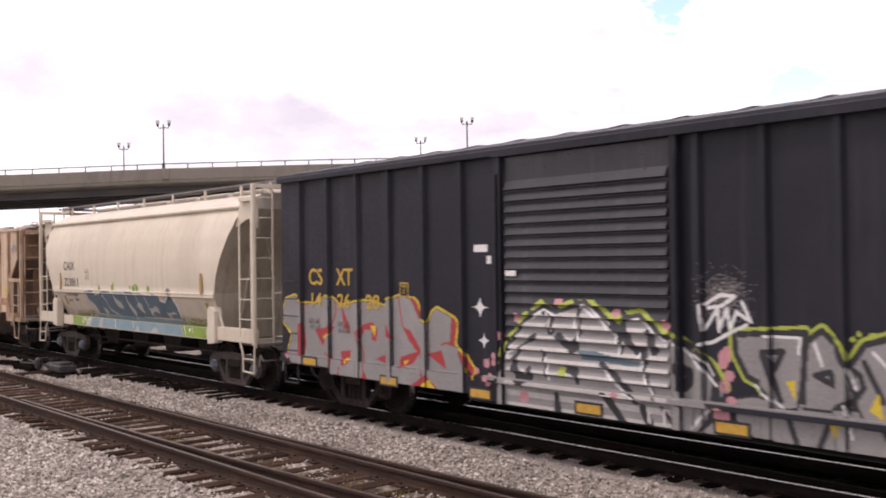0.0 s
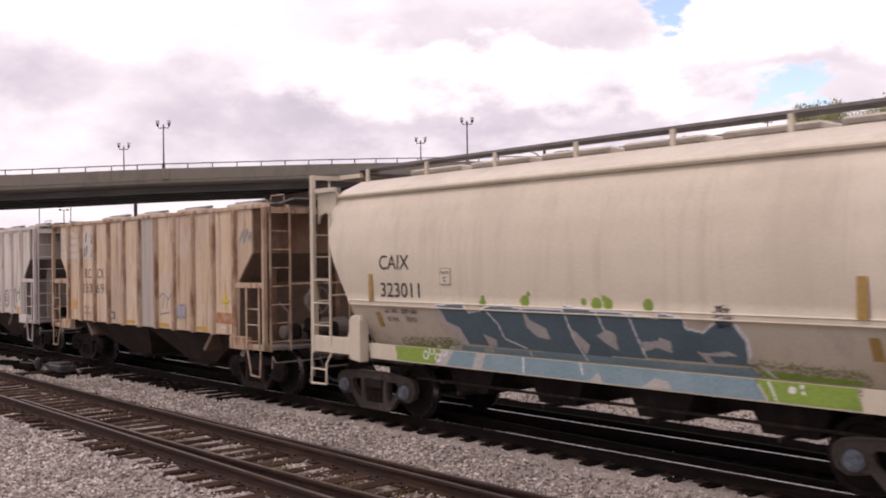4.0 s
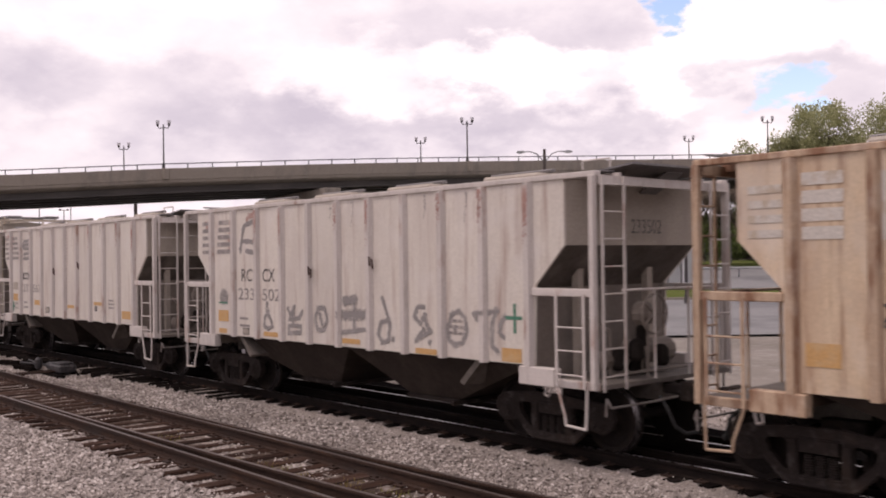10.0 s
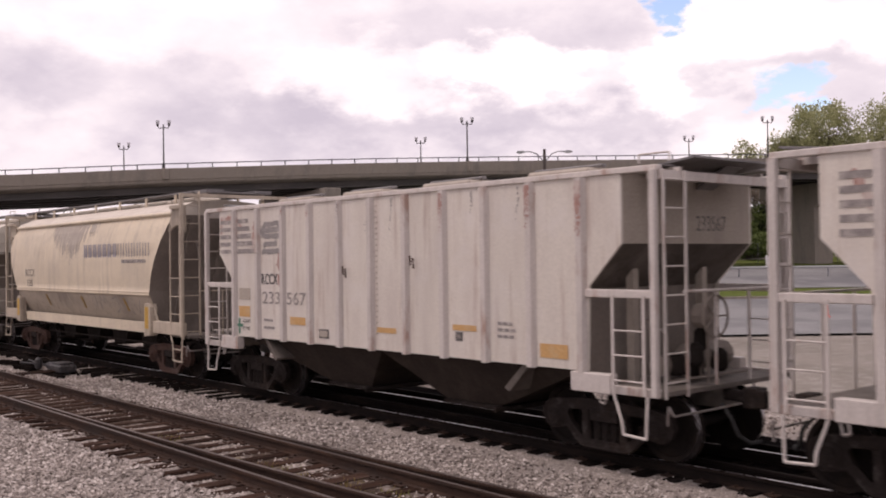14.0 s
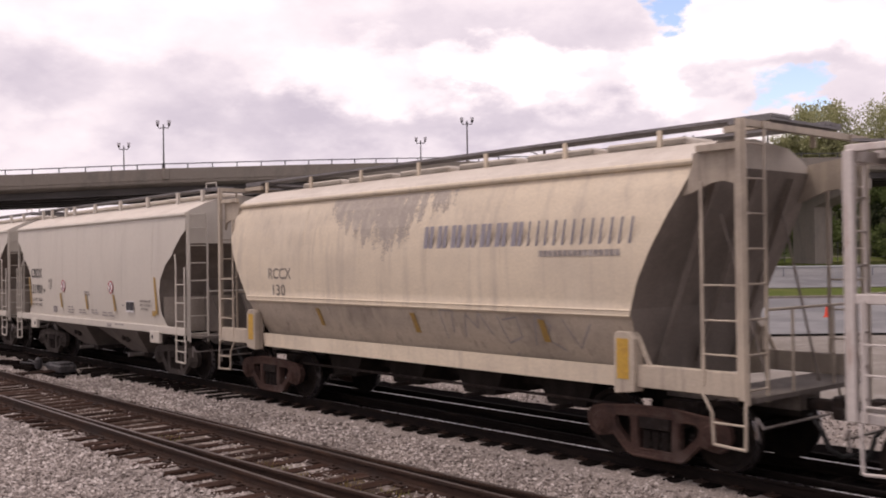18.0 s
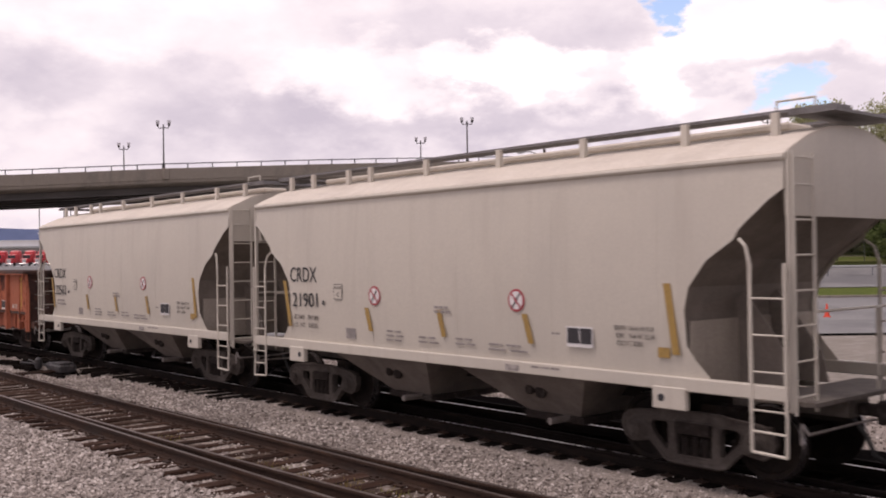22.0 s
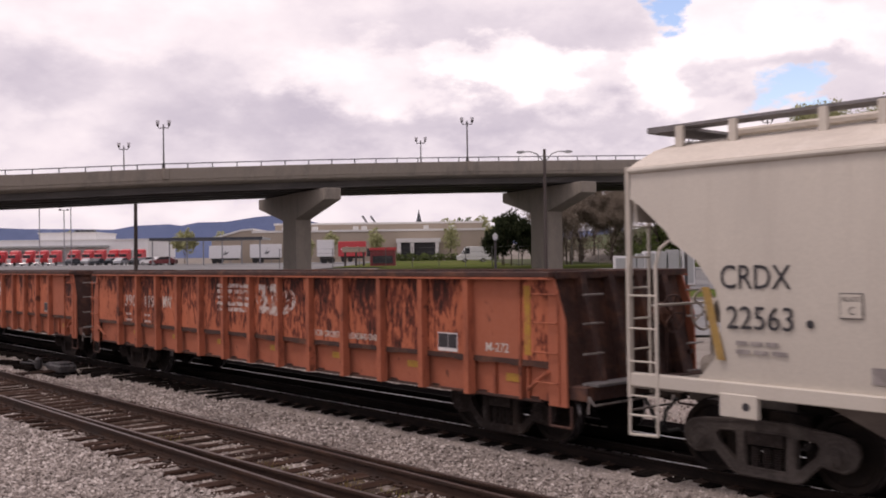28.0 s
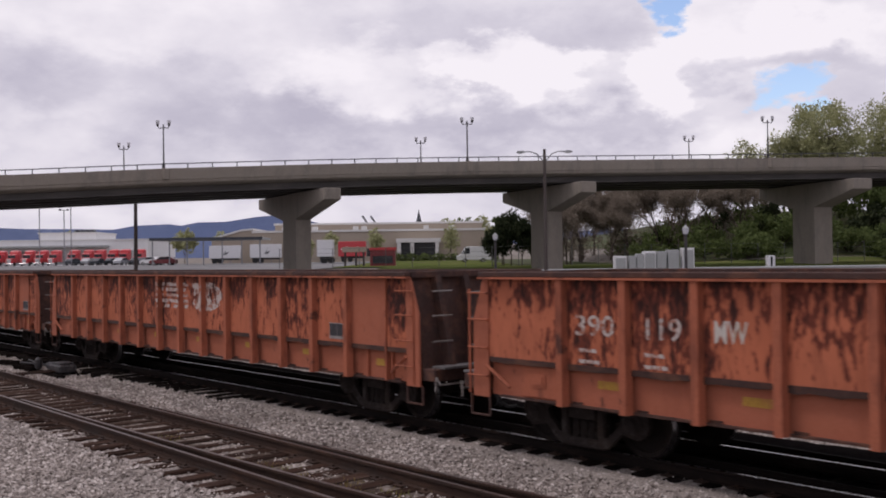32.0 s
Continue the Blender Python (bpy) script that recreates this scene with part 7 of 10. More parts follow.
def tub_end(z, d):
    """Where the side ends at height z: d = -1 the end by the brake gear, d = 1 the other."""
    if d < 0:
        return -float(np.interp(z, (1.06, 1.4, 1.95, 2.12, 2.74, 3.15, 3.43, 3.7, 3.93), (4.72, 4.86, 5.09, 5.19, 5.57, 5.77, 5.83, 5.80, 5.71)))
    return float(np.interp(z, (1.06, 1.78, 2.09, 2.4, 2.66, 2.91, 3.26, 3.58, 3.9), (4.60, 4.72, 4.74, 4.84, 4.97, 5.10, 5.30, 5.47, 5.60)))


def tub_car(x, label, paint, end_paint, dirty):
    car = freight_car("covered_hopper", label, "freight car", x, "round-sided covered hoppers")
    fine = []
    for (a0, b0), (a1, b1) in zip(SECT, SECT[1:]):
        for i in range(3):
            fine.append((a0 + (a1 - a0) * i / 3, b0 + (b1 - b0) * i / 3))
    fine.append(SECT[-1])
    for s in (-1, 1):
        bm = bmesh.new()
        cols = 14
        grid = [[bm.verts.new((tub_end(z, -1) + (tub_end(z, 1) - tub_end(z, -1)) * i / cols, s * y, z)) for i in range(cols + 1)] for y, z in fine]
        for a, b in zip(grid, grid[1:]):
            for i in range(cols):
                bm.faces.new((a[i], a[i + 1], b[i + 1], b[i]) if s < 0 else (a[i + 1], a[i], b[i], b[i + 1]))
        me = bpy.data.meshes.new("side_sheet")
        bm.to_mesh(me)
        bm.free()
        me.materials.append(paint)
        me.materials.append(M_TAN_GRIME if dirty else M_TAN_LOW)
        for p in me.polygons:
            p.material_index = 1 if p.center.z < 1.97 else 0
        part("side_sheet", me, None, car, smooth=True)
    for d in (-1, 1):
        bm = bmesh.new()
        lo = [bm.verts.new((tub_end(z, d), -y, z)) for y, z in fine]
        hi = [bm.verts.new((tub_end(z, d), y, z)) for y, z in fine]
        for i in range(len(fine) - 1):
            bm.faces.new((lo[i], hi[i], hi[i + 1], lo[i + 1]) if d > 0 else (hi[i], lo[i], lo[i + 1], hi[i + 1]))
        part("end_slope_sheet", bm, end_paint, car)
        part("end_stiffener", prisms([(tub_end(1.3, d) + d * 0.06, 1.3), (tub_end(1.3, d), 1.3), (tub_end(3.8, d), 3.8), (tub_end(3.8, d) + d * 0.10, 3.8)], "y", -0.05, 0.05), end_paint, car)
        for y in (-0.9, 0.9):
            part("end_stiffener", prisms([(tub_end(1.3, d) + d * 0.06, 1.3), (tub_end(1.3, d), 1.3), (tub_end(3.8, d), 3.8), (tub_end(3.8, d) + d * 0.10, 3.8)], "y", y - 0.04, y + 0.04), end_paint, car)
    roof = [(-1.33, 3.90), (-1.36, 3.96), (-1.28, 4.03), (-0.85, 4.22), (0, 4.30), (0.85, 4.22), (1.28, 4.03), (1.36, 3.96), (1.33, 3.90)]
    part("roof", prisms(roof, "x", -5.70, 5.60), M_ROOFDUST, car)
    part("eave_bead", rods(((-5.70, -1.36, 3.93), (5.60, -1.36, 3.93)), ((-5.70, 1.36, 3.93), (5.60, 1.36, 3.93)), r=0.045, n=8), paint, car)
    for i in range(6):
        part("roof_hatch", bx((-4.9 + i * 1.65, -3.5 + i * 1.65, -0.35, 0.35, 4.28, 4.40), bevel=0.03), M_ROOFDUST, car)
    for s in (-1, 1):
        part("running_board", bx((-6.40, 6.36, *sorted((s * 0.42, s * 0.86)), 4.44, 4.48)), M_GRATE, car, "galvanised roof walkway")
        for i in range(8):
            p = -5.5 + i * 1.70 - (0.45 if i == 7 else 0)
            part("walkway_post", bx((p - 0.035, p + 0.035, *sorted((s * 0.84, s * 0.88)), 4.20, 4.44)), paint, car)
    for d in (-1, 1):
        part("running_board", bx((*sorted((d * 5.75, d * (6.38 if d < 0 else 6.35))), -0.86, 0.86, 4.40, 4.438)), M_GRATE, car)
    # welds between the side sheets
    for p in (-3.0, -1.15, 0.62, 2.35, 4.0):
        bm = bmesh.new()
        for (y0, z0), (y1, z1) in zip(fine[24:-2], fine[25:-1]):
            rod(bm, (p, -y0 + 0.004, z0), (p, -y1 + 0.004, z1), 0.010, 4)
        part("weld_seam", bm, paint, car)
    part("side_bead", rods(((-5.10, -1.588, 2.06), (4.73, -1.588, 2.06)), ((-5.08, -1.588, 1.99), (4.72, -1.588, 1.99)), r=0.012, n=8), paint, car)
    part("side_skirt", prisms([(-4.72, 1.05), (4.48, 1.05), (4.48, 1.31), (-4.78, 1.31)], "y", -1.42, -1.37), paint, car)
    if dirty:
        paint = M_TAN_GRIME
    for d in (-1, 1):
        for s in (-1, 1):
            e = 6.38 if d < 0 else 6.32
            k = 4.79 if d < 0 else 4.46
            part("corner_post", bx((d * e - 0.045, d * e + 0.045, *sorted((s * 1.46, s * 1.54)), 1.05, 4.36), bevel=0.006), paint, car)
            part("side_sill", bx((*sorted((d * (k + 0.1), d * (e + 0.03))), *sorted((s * 1.40, s * 1.53)), 1.08, 1.37), bevel=0.01), paint, car)
            part("shoulder_gusset", prisms([(tub_end(3.9, d), 4.02), (d * (e - 0.03), 4.10), (d * (e - 0.03), 3.45), (d * (e - 0.10), 3.60), (d * (e - 0.30), 3.66), (d * (e - 0.46), 3.64), (tub_end(3.6, d) + d * 0.05, 3.52), (tub_end(3.5, d), 3.50), (tub_end(3.86, d), 3.86)], "y", *sorted((s * 1.36, s * 1.41))), paint, car)
            part("jack_pad", prisms([(d * k, 0.98), (d * (k + 0.33), 1.02), (d * (k + 0.33), 1.70), (d * (k + 0.25), 1.79), (d * (k + 0.05), 1.79), (d * k, 1.72)], "y", *sorted((s * 1.40, s * 1.60)), bevel=0.012), paint, car)
            part("pad_brace", prisms([(d * (k + 0.33), 1.74), (d * (k + 0.53), 1.36), (d * (k + 0.49), 1.33), (d * (k + 0.33), 1.64)], "y", *sorted((s * 1.46, s * 1.50))), paint, car)
            if dirty:
                plate(car, "reflector", *sorted((d * (k + 0.06), d * (k + 0.25))), 1.18, 1.70, M_YELLOW, s * 1.605)
            ladder(car, (d * 5.79, s * 1.53), (d * (e - 0.04), s * 1.53), [1.57, 1.98, 2.40], paint, "x", z0=1.2, z1=3.66)
            ladder(car, (d * (e + 0.06), s * 1.50), (d * (e + 0.06), s * 1.08), [1.17 + 0.415 * i for i in range(8)], paint, "y", z0=1.0, z1=4.36)
            k = 5.79
            stirrup(car, [(d * (k - 0.03), s * 1.52, 1.10), (d * (k + 0.12), s * 1.54, 0.88), (d * (k + 0.14), s * 1.54, 0.50), (d * (e + 0.04), s * 1.54, 0.48), (d * (e + 0.04), s * 1.52, 1.06)], paint)
            stirrup(car, [(d * (k + 0.14), s * 1.54, 0.76), (d * (e + 0.04), s * 1.54, 0.76)], paint, 0.016)
        part("top_rail", bx((d * e - 0.04, d * e + 0.04, -1.5, 1.5, 4.28, 4.36), (*sorted((d * 5.7, d * e)), -0.9, -0.82, 4.30, 4.38), (*sorted((d * 5.7, d * e)), -1.5, -1.42, 4.02, 4.10)), paint, car)
        part("end_platform", bx((*sorted((d * 5.6, d * (e + 0.1))), -1.4, 1.4, 1.02, 1.08), (*sorted((d * 4.3, d * e)), -0.25, 0.25, 0.8, 1.02)), M_PLATFORM, car)
        part("end_handrail", rods(((d * (e + 0.06), -1.1, 2.1), (d * (e + 0.06), 1.1, 2.1)), ((d * (e + 0.06), -0.5, 1.08), (d * (e + 0.06), -0.5, 2.1)), ((d * (e + 0.06), 0.5, 1.08), (d * (e + 0.06), 0.5, 2.1)), r=0.018), paint, car)
        for q in (-1, 1):
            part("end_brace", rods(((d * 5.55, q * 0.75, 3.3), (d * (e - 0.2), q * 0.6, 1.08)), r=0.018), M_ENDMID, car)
        truck(car, d * 4.90 - 0.2, "red" if dirty else "blue")
    bm = bmesh.new()
    lathe(bm, [(-0.42, 0.05), (-0.40, 0.17), (0.1, 0.17), (0.14, 0.09), (0.5, 0.06)], (-5.50, -0.75, 1.92), "y", 14)
    part("brake_cylinder", bm, M_ENDGREY, car)
    part("air_tank", prisms([(-5.2 + 0.17 * math.cos(a), 1.35 + 0.17 * math.sin(a)) for a in [i * math.pi / 6 for i in range(12)]], "y", -0.5, 0.6), M_ENDGREY, car)
    bm = bmesh.new()
    for y0, z0, r in ((-1.0, 1.36, 0.10), (-0.8, 1.50, 0.08), (-0.95, 1.60, 0.06), (-0.62, 1.36, 0.09)):
        lathe(bm, [(z0 - 0.12, r * 0.6), (z0 - 0.08, r), (z0 + 0.08, r), (z0 + 0.12, r * 0.5)], (-5.45, y0, 0), "z", 8)
    part("brake_valve", bm, M_BAY, car)
    part("brake_pipe", rods(((-5.45, -1.2, 1.30), (-5.45, 0.9, 1.30)), ((-5.3, -1.1, 1.30), (-5.3, -1.1, 1.75)), ((-5.3, -1.1, 1.75), (-5.55, -0.7, 1.90)), ((-5.7, -0.5, 1.12), (-5.7, -0.5, 2.0)), r=0.022), M_ENDGREY, car)
    brake_wheel(car, -6.1, 0.45, 2.0, M_ENDGREY, -1)
    underframe(car, 6.40)
    for i in range(4):
        p = -2.85 + i * 1.9
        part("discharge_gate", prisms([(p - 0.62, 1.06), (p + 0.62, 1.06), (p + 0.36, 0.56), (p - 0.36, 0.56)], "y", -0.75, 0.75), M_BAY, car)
        part("gate_shaft", rods(((p + 0.1, -1.15, 0.58), (p + 0.1, 1.15, 0.58)), r=0.035), M_CAST, car)
    part("brake_pipe", rods(((-4.0, -0.95, 0.72), (4.0, -0.95, 0.72)), r=0.025), M_CAST, car)
    return car


# beige paint darkened: the shade on the end slopes is in the colour
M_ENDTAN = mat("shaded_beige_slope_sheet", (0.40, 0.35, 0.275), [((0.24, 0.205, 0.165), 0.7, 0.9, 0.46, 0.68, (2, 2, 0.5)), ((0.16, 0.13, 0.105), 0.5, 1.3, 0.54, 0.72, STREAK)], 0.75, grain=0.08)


def tan_hopper(x):
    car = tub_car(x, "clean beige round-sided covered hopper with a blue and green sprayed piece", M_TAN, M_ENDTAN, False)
    write(car, "CAIX", -4.22, 2.60, 0.25, M_BLACKNEW, -1.603, 0.82, bold=0.002)
    write(car, "323011", -4.20, 2.14, 0.25, M_BLACKNEW, -1.586, 1.06, bold=0.002, tilt=3.4)
    for text, px, pz, w in (("LD LMT", -4.16, 1.87, 0.37), ("230100", -3.71, 1.87, 0.41), ("LT WT", -4.13, 1.72, 0.30)):
        write(car, text, px, pz, 0.085, M_BLACKLET, -1.524 if pz > 1.8 else -1.464, w, tilt=20 if pz > 1.8 else 24)
    bar_lines(car, -3.62, 1.81, 1, 0.34, 0.085, 0.05, M_FADED, -1.508, 23, 5)
    for w0 in (0, 1):
        plate(car, "stencil_box", -2.62 + w0 * 0.015, -2.36 - w0 * 0.015, 2.36 + w0 * 0.015, 2.62 - w0 * 0.015, (M_FADED, M_TAN)[w0], -1.606 - 0.004 * w0)
    write(car, "PLATE", -2.59, 2.53, 0.045, M_BLACKLET, -1.616, 0.19)
    write(car, "C", -2.53, 2.41, 0.08, M_BLACKLET, -1.616, 0.07)
    plate(car, "reflector", -4.50, -4.40, 2.06, 2.52, M_OCHRE, -1.612)
    plate(car, "reflector", 4.14, 4.26, 2.06, 2.52, M_OCHRE, -1.612)
    ob = plate(car, "reflector", 4.22, 4.34, -0.14, 0.14, M_OCHRE, 0)
    ob.matrix_local = pose(0, -1.470, 1.74, 24)
    ob = plate(car, "reflector", -4.42, -4.30, -0.14, 0.14, M_OCHRE, 0)
    ob.matrix_local = pose(0, -1.470, 1.74, 24)
    body = [(-2.74, 2.02), (-2.12, 2.07), (-2.03, 1.92), (-1.73, 1.96), (-1.59, 2.03), (-1.26, 2.06), (-0.87, 2.02), (-0.62, 2.03), (-0.07, 2.03), (-0.04, 2.09), (0.39, 2.04), (1.04, 2.02), (1.56, 1.96), (1.57, 2.04), (1.9, 1.99), (1.91, 1.85), (2.16, 1.81), (2.42, 1.98), (2.6, 1.97), (2.73, 1.79), (2.74, 1.62), (2.65, 1.47), (2.81, 1.44), (1.14, 1.43), (0.09, 1.4), (-0.95, 1.4), (-1.67, 1.41), (-2.27, 1.43), (-2.34, 1.69), (-2.6, 1.77)]
    base = [(-2.66, 1.38), (-1.83, 1.39), (1.01, 1.41), (2.72, 1.41), (2.97, 1.05), (0.0, 1.01), (-3.01, 1.0)]
    pale = [[(-2.82, 2.0), (-2.7, 2.02), (-2.6, 1.77), (-2.34, 1.69), (-2.27, 1.42), (-2.49, 1.43), (-2.52, 1.66), (-2.75, 1.76)], [(-0.84, 2.03), (-0.75, 1.87), (-0.47, 1.76), (-0.44, 1.59), (-0.69, 1.62), (-0.84, 1.75)], [(-0.02, 1.82), (0.26, 1.56), (0.12, 1.4), (0.04, 1.57)], [(0.44, 1.7), (0.66, 1.79), (0.77, 1.74), (0.74, 1.5), (0.55, 1.6)], [(1.17, 1.65), (1.45, 1.68), (1.48, 1.73), (1.64, 1.69), (1.61, 1.53), (1.4, 1.59), (1.16, 1.52)], [(1.99, 1.58), (2.15, 1.56), (2.43, 1.61), (2.57, 1.55), (2.15, 1.53), (2.2, 1.42), (2.1, 1.43)], [(-1.84, 1.61), (-1.6, 1.53), (-1.64, 1.42), (-1.81, 1.41)], [(-2.74, 1.37), (-2.46, 1.39), (-2.71, 1.06), (-3.01, 1.04)], [(-1.97, 1.37), (-1.75, 1.38), (-1.88, 1.05), (-2.09, 1.05)], [(0.26, 1.07), (0.44, 1.2), (0.52, 1.06)], [(1.14, 1.05), (1.37, 1.2), (1.57, 1.18), (1.64, 1.06)]]
    seams = [[(-1.6, 1.95), (-1.43, 1.77), (-1.4, 1.56), (-1.01, 1.43)], [(-0.05, 2.07), (0.01, 1.59), (0.17, 1.14)], [(0.55, 2.03), (0.6, 1.77)], [(1.07, 2.02), (1.14, 1.64), (1.16, 1.45)], [(2.62, 1.93), (2.73, 1.75), (2.72, 1.59), (2.68, 1.49)], [(2.83, 1.45), (2.98, 1.31), (3.08, 1.09)], [(-0.98, 1.38), (-0.97, 1.08)]]
    green = [[(-3.96, 1.32), (-2.51, 1.38), (-3.01, 1.0), (-3.97, 1.0)], [(2.79, 1.39), (4.01, 1.37), (4.11, 1.04), (3.02, 1.02)]]

    def piece(X, Z):
        c = np.zeros(X.shape, int)
        haze = np.random.RandomState(9).rand(*X.shape)
        for g in green:
            c[inside(X, Z, g)] = 4
            c[(seg_dist(X, Z, g[:2]) < 0.16 * haze) & (c == 0) & (haze > 0.45)] = 6
        full = inside(X, Z, body)
        rim = seg_dist(X, Z, body)
        c[(rim < 0.03) & ~full & (Z > 1.55)] = 3
        c[inside(X, Z, base)] = 2
        c[full] = 1
        c[np.any([inside(X, Z, p) for p in pale], axis=0)] = 7
        c[np.min([seg_dist(X, Z, p) for p in seams], axis=0) < 0.013] = 3
        for (px, pz), r in [((-1.66, 2.09), 0.07), ((-1.65, 2.17), 0.04), ((-0.77, 2.14), 0.09), ((-0.7, 2.24), 0.04), ((0.34, 2.16), 0.05), ((0.56, 2.13), 0.09), ((0.76, 2.14), 0.08), ((1.41, 2.14), 0.08), ((0.69, 2.22), 0.04)]:
            c[(np.hypot(X - px, Z - pz) < r) & (c == 0)] = 4
        c[(np.hypot(X - body[17][0] - 0.06, Z - body[17][1] - 0.04) < 0.17 * haze ** 0.5) & (haze > 0.4)] = 5
        for k in ((3.28, 1.22, 0.045), (3.4, 1.27, 0.03), (3.42, 1.20, 0.025)):
            c[np.hypot(X - k[0], Z - k[1]) < k[2]] = 3
        for k in ((-3.2, 1.2), (-3.05, 1.28), (-2.9, 1.18), (-2.75, 1.28)):
            c[(np.abs(np.hypot(X - k[0], Z - k[1]) - 0.06) < 0.014)] = 3
        return c

    sprayed(car, "sprayed_letters", -4.0, 4.4, 1.07, 2.30, piece, (G_TEAL, G_AQUA, G_WHITE, G_GREEN, G_BLACK, G_OLIVE, G_PALE), lambda a, b: -1.422 if b < 1.31 else tub_y(a, b), "slate blue sprayed letters with white edge on green")


M_STENCIL = mat("worn_grey_stencil", (0.15, 0.13, 0.115), [((0.24, 0.21, 0.18), 0.5, 2.0, 0.5, 0.7, EVEN)], 0.7)


def cement_hopper(x):
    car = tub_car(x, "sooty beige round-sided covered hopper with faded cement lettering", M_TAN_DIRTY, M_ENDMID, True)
    write(car, "RCCX", -4.25, 2.42, 0.22, M_STENCIL, -1.603, 0.85, bold=0.002)
    write(car, "130", -4.15, 2.10, 0.22, M_STENCIL, -1.584, 0.52, bold=0.002, tilt=3.4)
    # the maker's word mark: plain slanted strokes, then thin ones
    for i in range(13):
        heavy = i < 7
        x0 = 0.58 + i * 0.331
        bm = bmesh.new()
        for u, t in ((0.0, 0.10), (0.135, 0.085)) if heavy else ((0.0, 0.034), (0.17, 0.034)):
            prism(bm, [(u, 0.0), (u + t, 0.0), (u + t + 0.11, 0.35), (u + 0.11, 0.35)], "y", -0.0015, 0.0015)
        bmesh.ops.recalc_face_normals(bm, faces=bm.faces[:])
        ob = part("word_mark", bm, M_BLUELET if heavy else M_BLUETHIN, car)
        ob.matrix_local = pose(x0, -1.592, 2.93, 7)
    bar_lines(car, 3.15, 2.86, 1, 1.75, 0.085, 0.05, M_FADED, -1.606, 0, 16)
    for p in (-2.6, 0.2, 3.1):
        ob = plate(car, "reflector", p - 0.06, p + 0.06, -0.18, 0.18, M_OCHRE, 0)
        ob.matrix_local = pose(0, -1.466, 1.72, 25)
    scrawl = [((0.9, 1.5), (0.9, 1.95), (1.2, 1.95), (1.1, 1.6)), ((1.35, 1.55), (1.5, 1.9), (1.7, 1.7), (1.8, 1.95), (2.0, 1.6)), ((2.2, 1.9), (2.3, 1.5), (2.6, 1.6), (2.6, 1.9), (2.3, 1.85)), ((2.85, 1.5), (3.0, 1.95), (3.25, 1.8), (3.1, 1.6), (3.4, 1.45)), ((3.5, 1.9), (3.7, 1.5), (4.0, 1.85)), ((0.7, 1.15), (2.2, 1.2), (2.4, 1.35))]

    def scrawled(X, Z):
        c = np.zeros(X.shape, int)
        c[np.min([seg_dist(X, Z, a) for a in scrawl], axis=0) < 0.013] = 1
        return c

    sprayed(car, "sprayed_scribble", 0.6, 4.2, 1.1, 2.02, scrawled, (G_GREY,), tub_y, "faint thin sprayed scribble", cell=0.012)

    def spill(X, Z):
        c = np.zeros(X.shape, int)
        f = np.vectorize(lambda a, b: noise.fractal((a * 1.5, 0.3, b * 0.9), 0.6, 2.0, 5))(X, Z)
        g = np.vectorize(lambda a, b: noise.fractal((a * 7.0, 5.3, b * 1.3), 0.8, 2.0, 5))(X, Z)
        edge = 3.84 - 0.85 * np.exp(-((X + 0.55) / 1.1) ** 2) + 0.35 * f - 0.10 * np.sin(X * 9) + 0.42 * g
        edge += 0.30 * (np.random.RandomState(8).rand(*X.shape) - 0.5)
        c[(Z > edge) & (np.abs(X + 0.5) < 1.75)] = 1
        return c

    sprayed(car, "cement_spill", -2.4, 1.4, 2.7, 3.88, spill, (M_SPILL,), tub_y, "grey cement spill stain below the roof edge", cell=0.02)


M_TAN_GRIME = mat("grimy_lower_side_sheet", (0.47, 0.40, 0.315), [((0.22, 0.185, 0.155), 0.7, 0.6, 0.42, 0.66, (1, 1, 1.6)), ((0.52, 0.44, 0.345), 0.6, 1.0, 0.5, 0.7, STREAK), ((0.12, 0.10, 0.085), 0.6, 1.3, 0.55, 0.72, STREAK)], 0.7, grain=0.08)
M_SPILL = mat("grey_cement_stain", (0.41, 0.36, 0.31), [((0.32, 0.28, 0.245), 0.7, 1.6, 0.45, 0.66, (3, 3, 0.6)), ((0.50, 0.44, 0.36), 0.6, 2.5, 0.5, 0.66, (3, 3, 0.7))], 0.85)


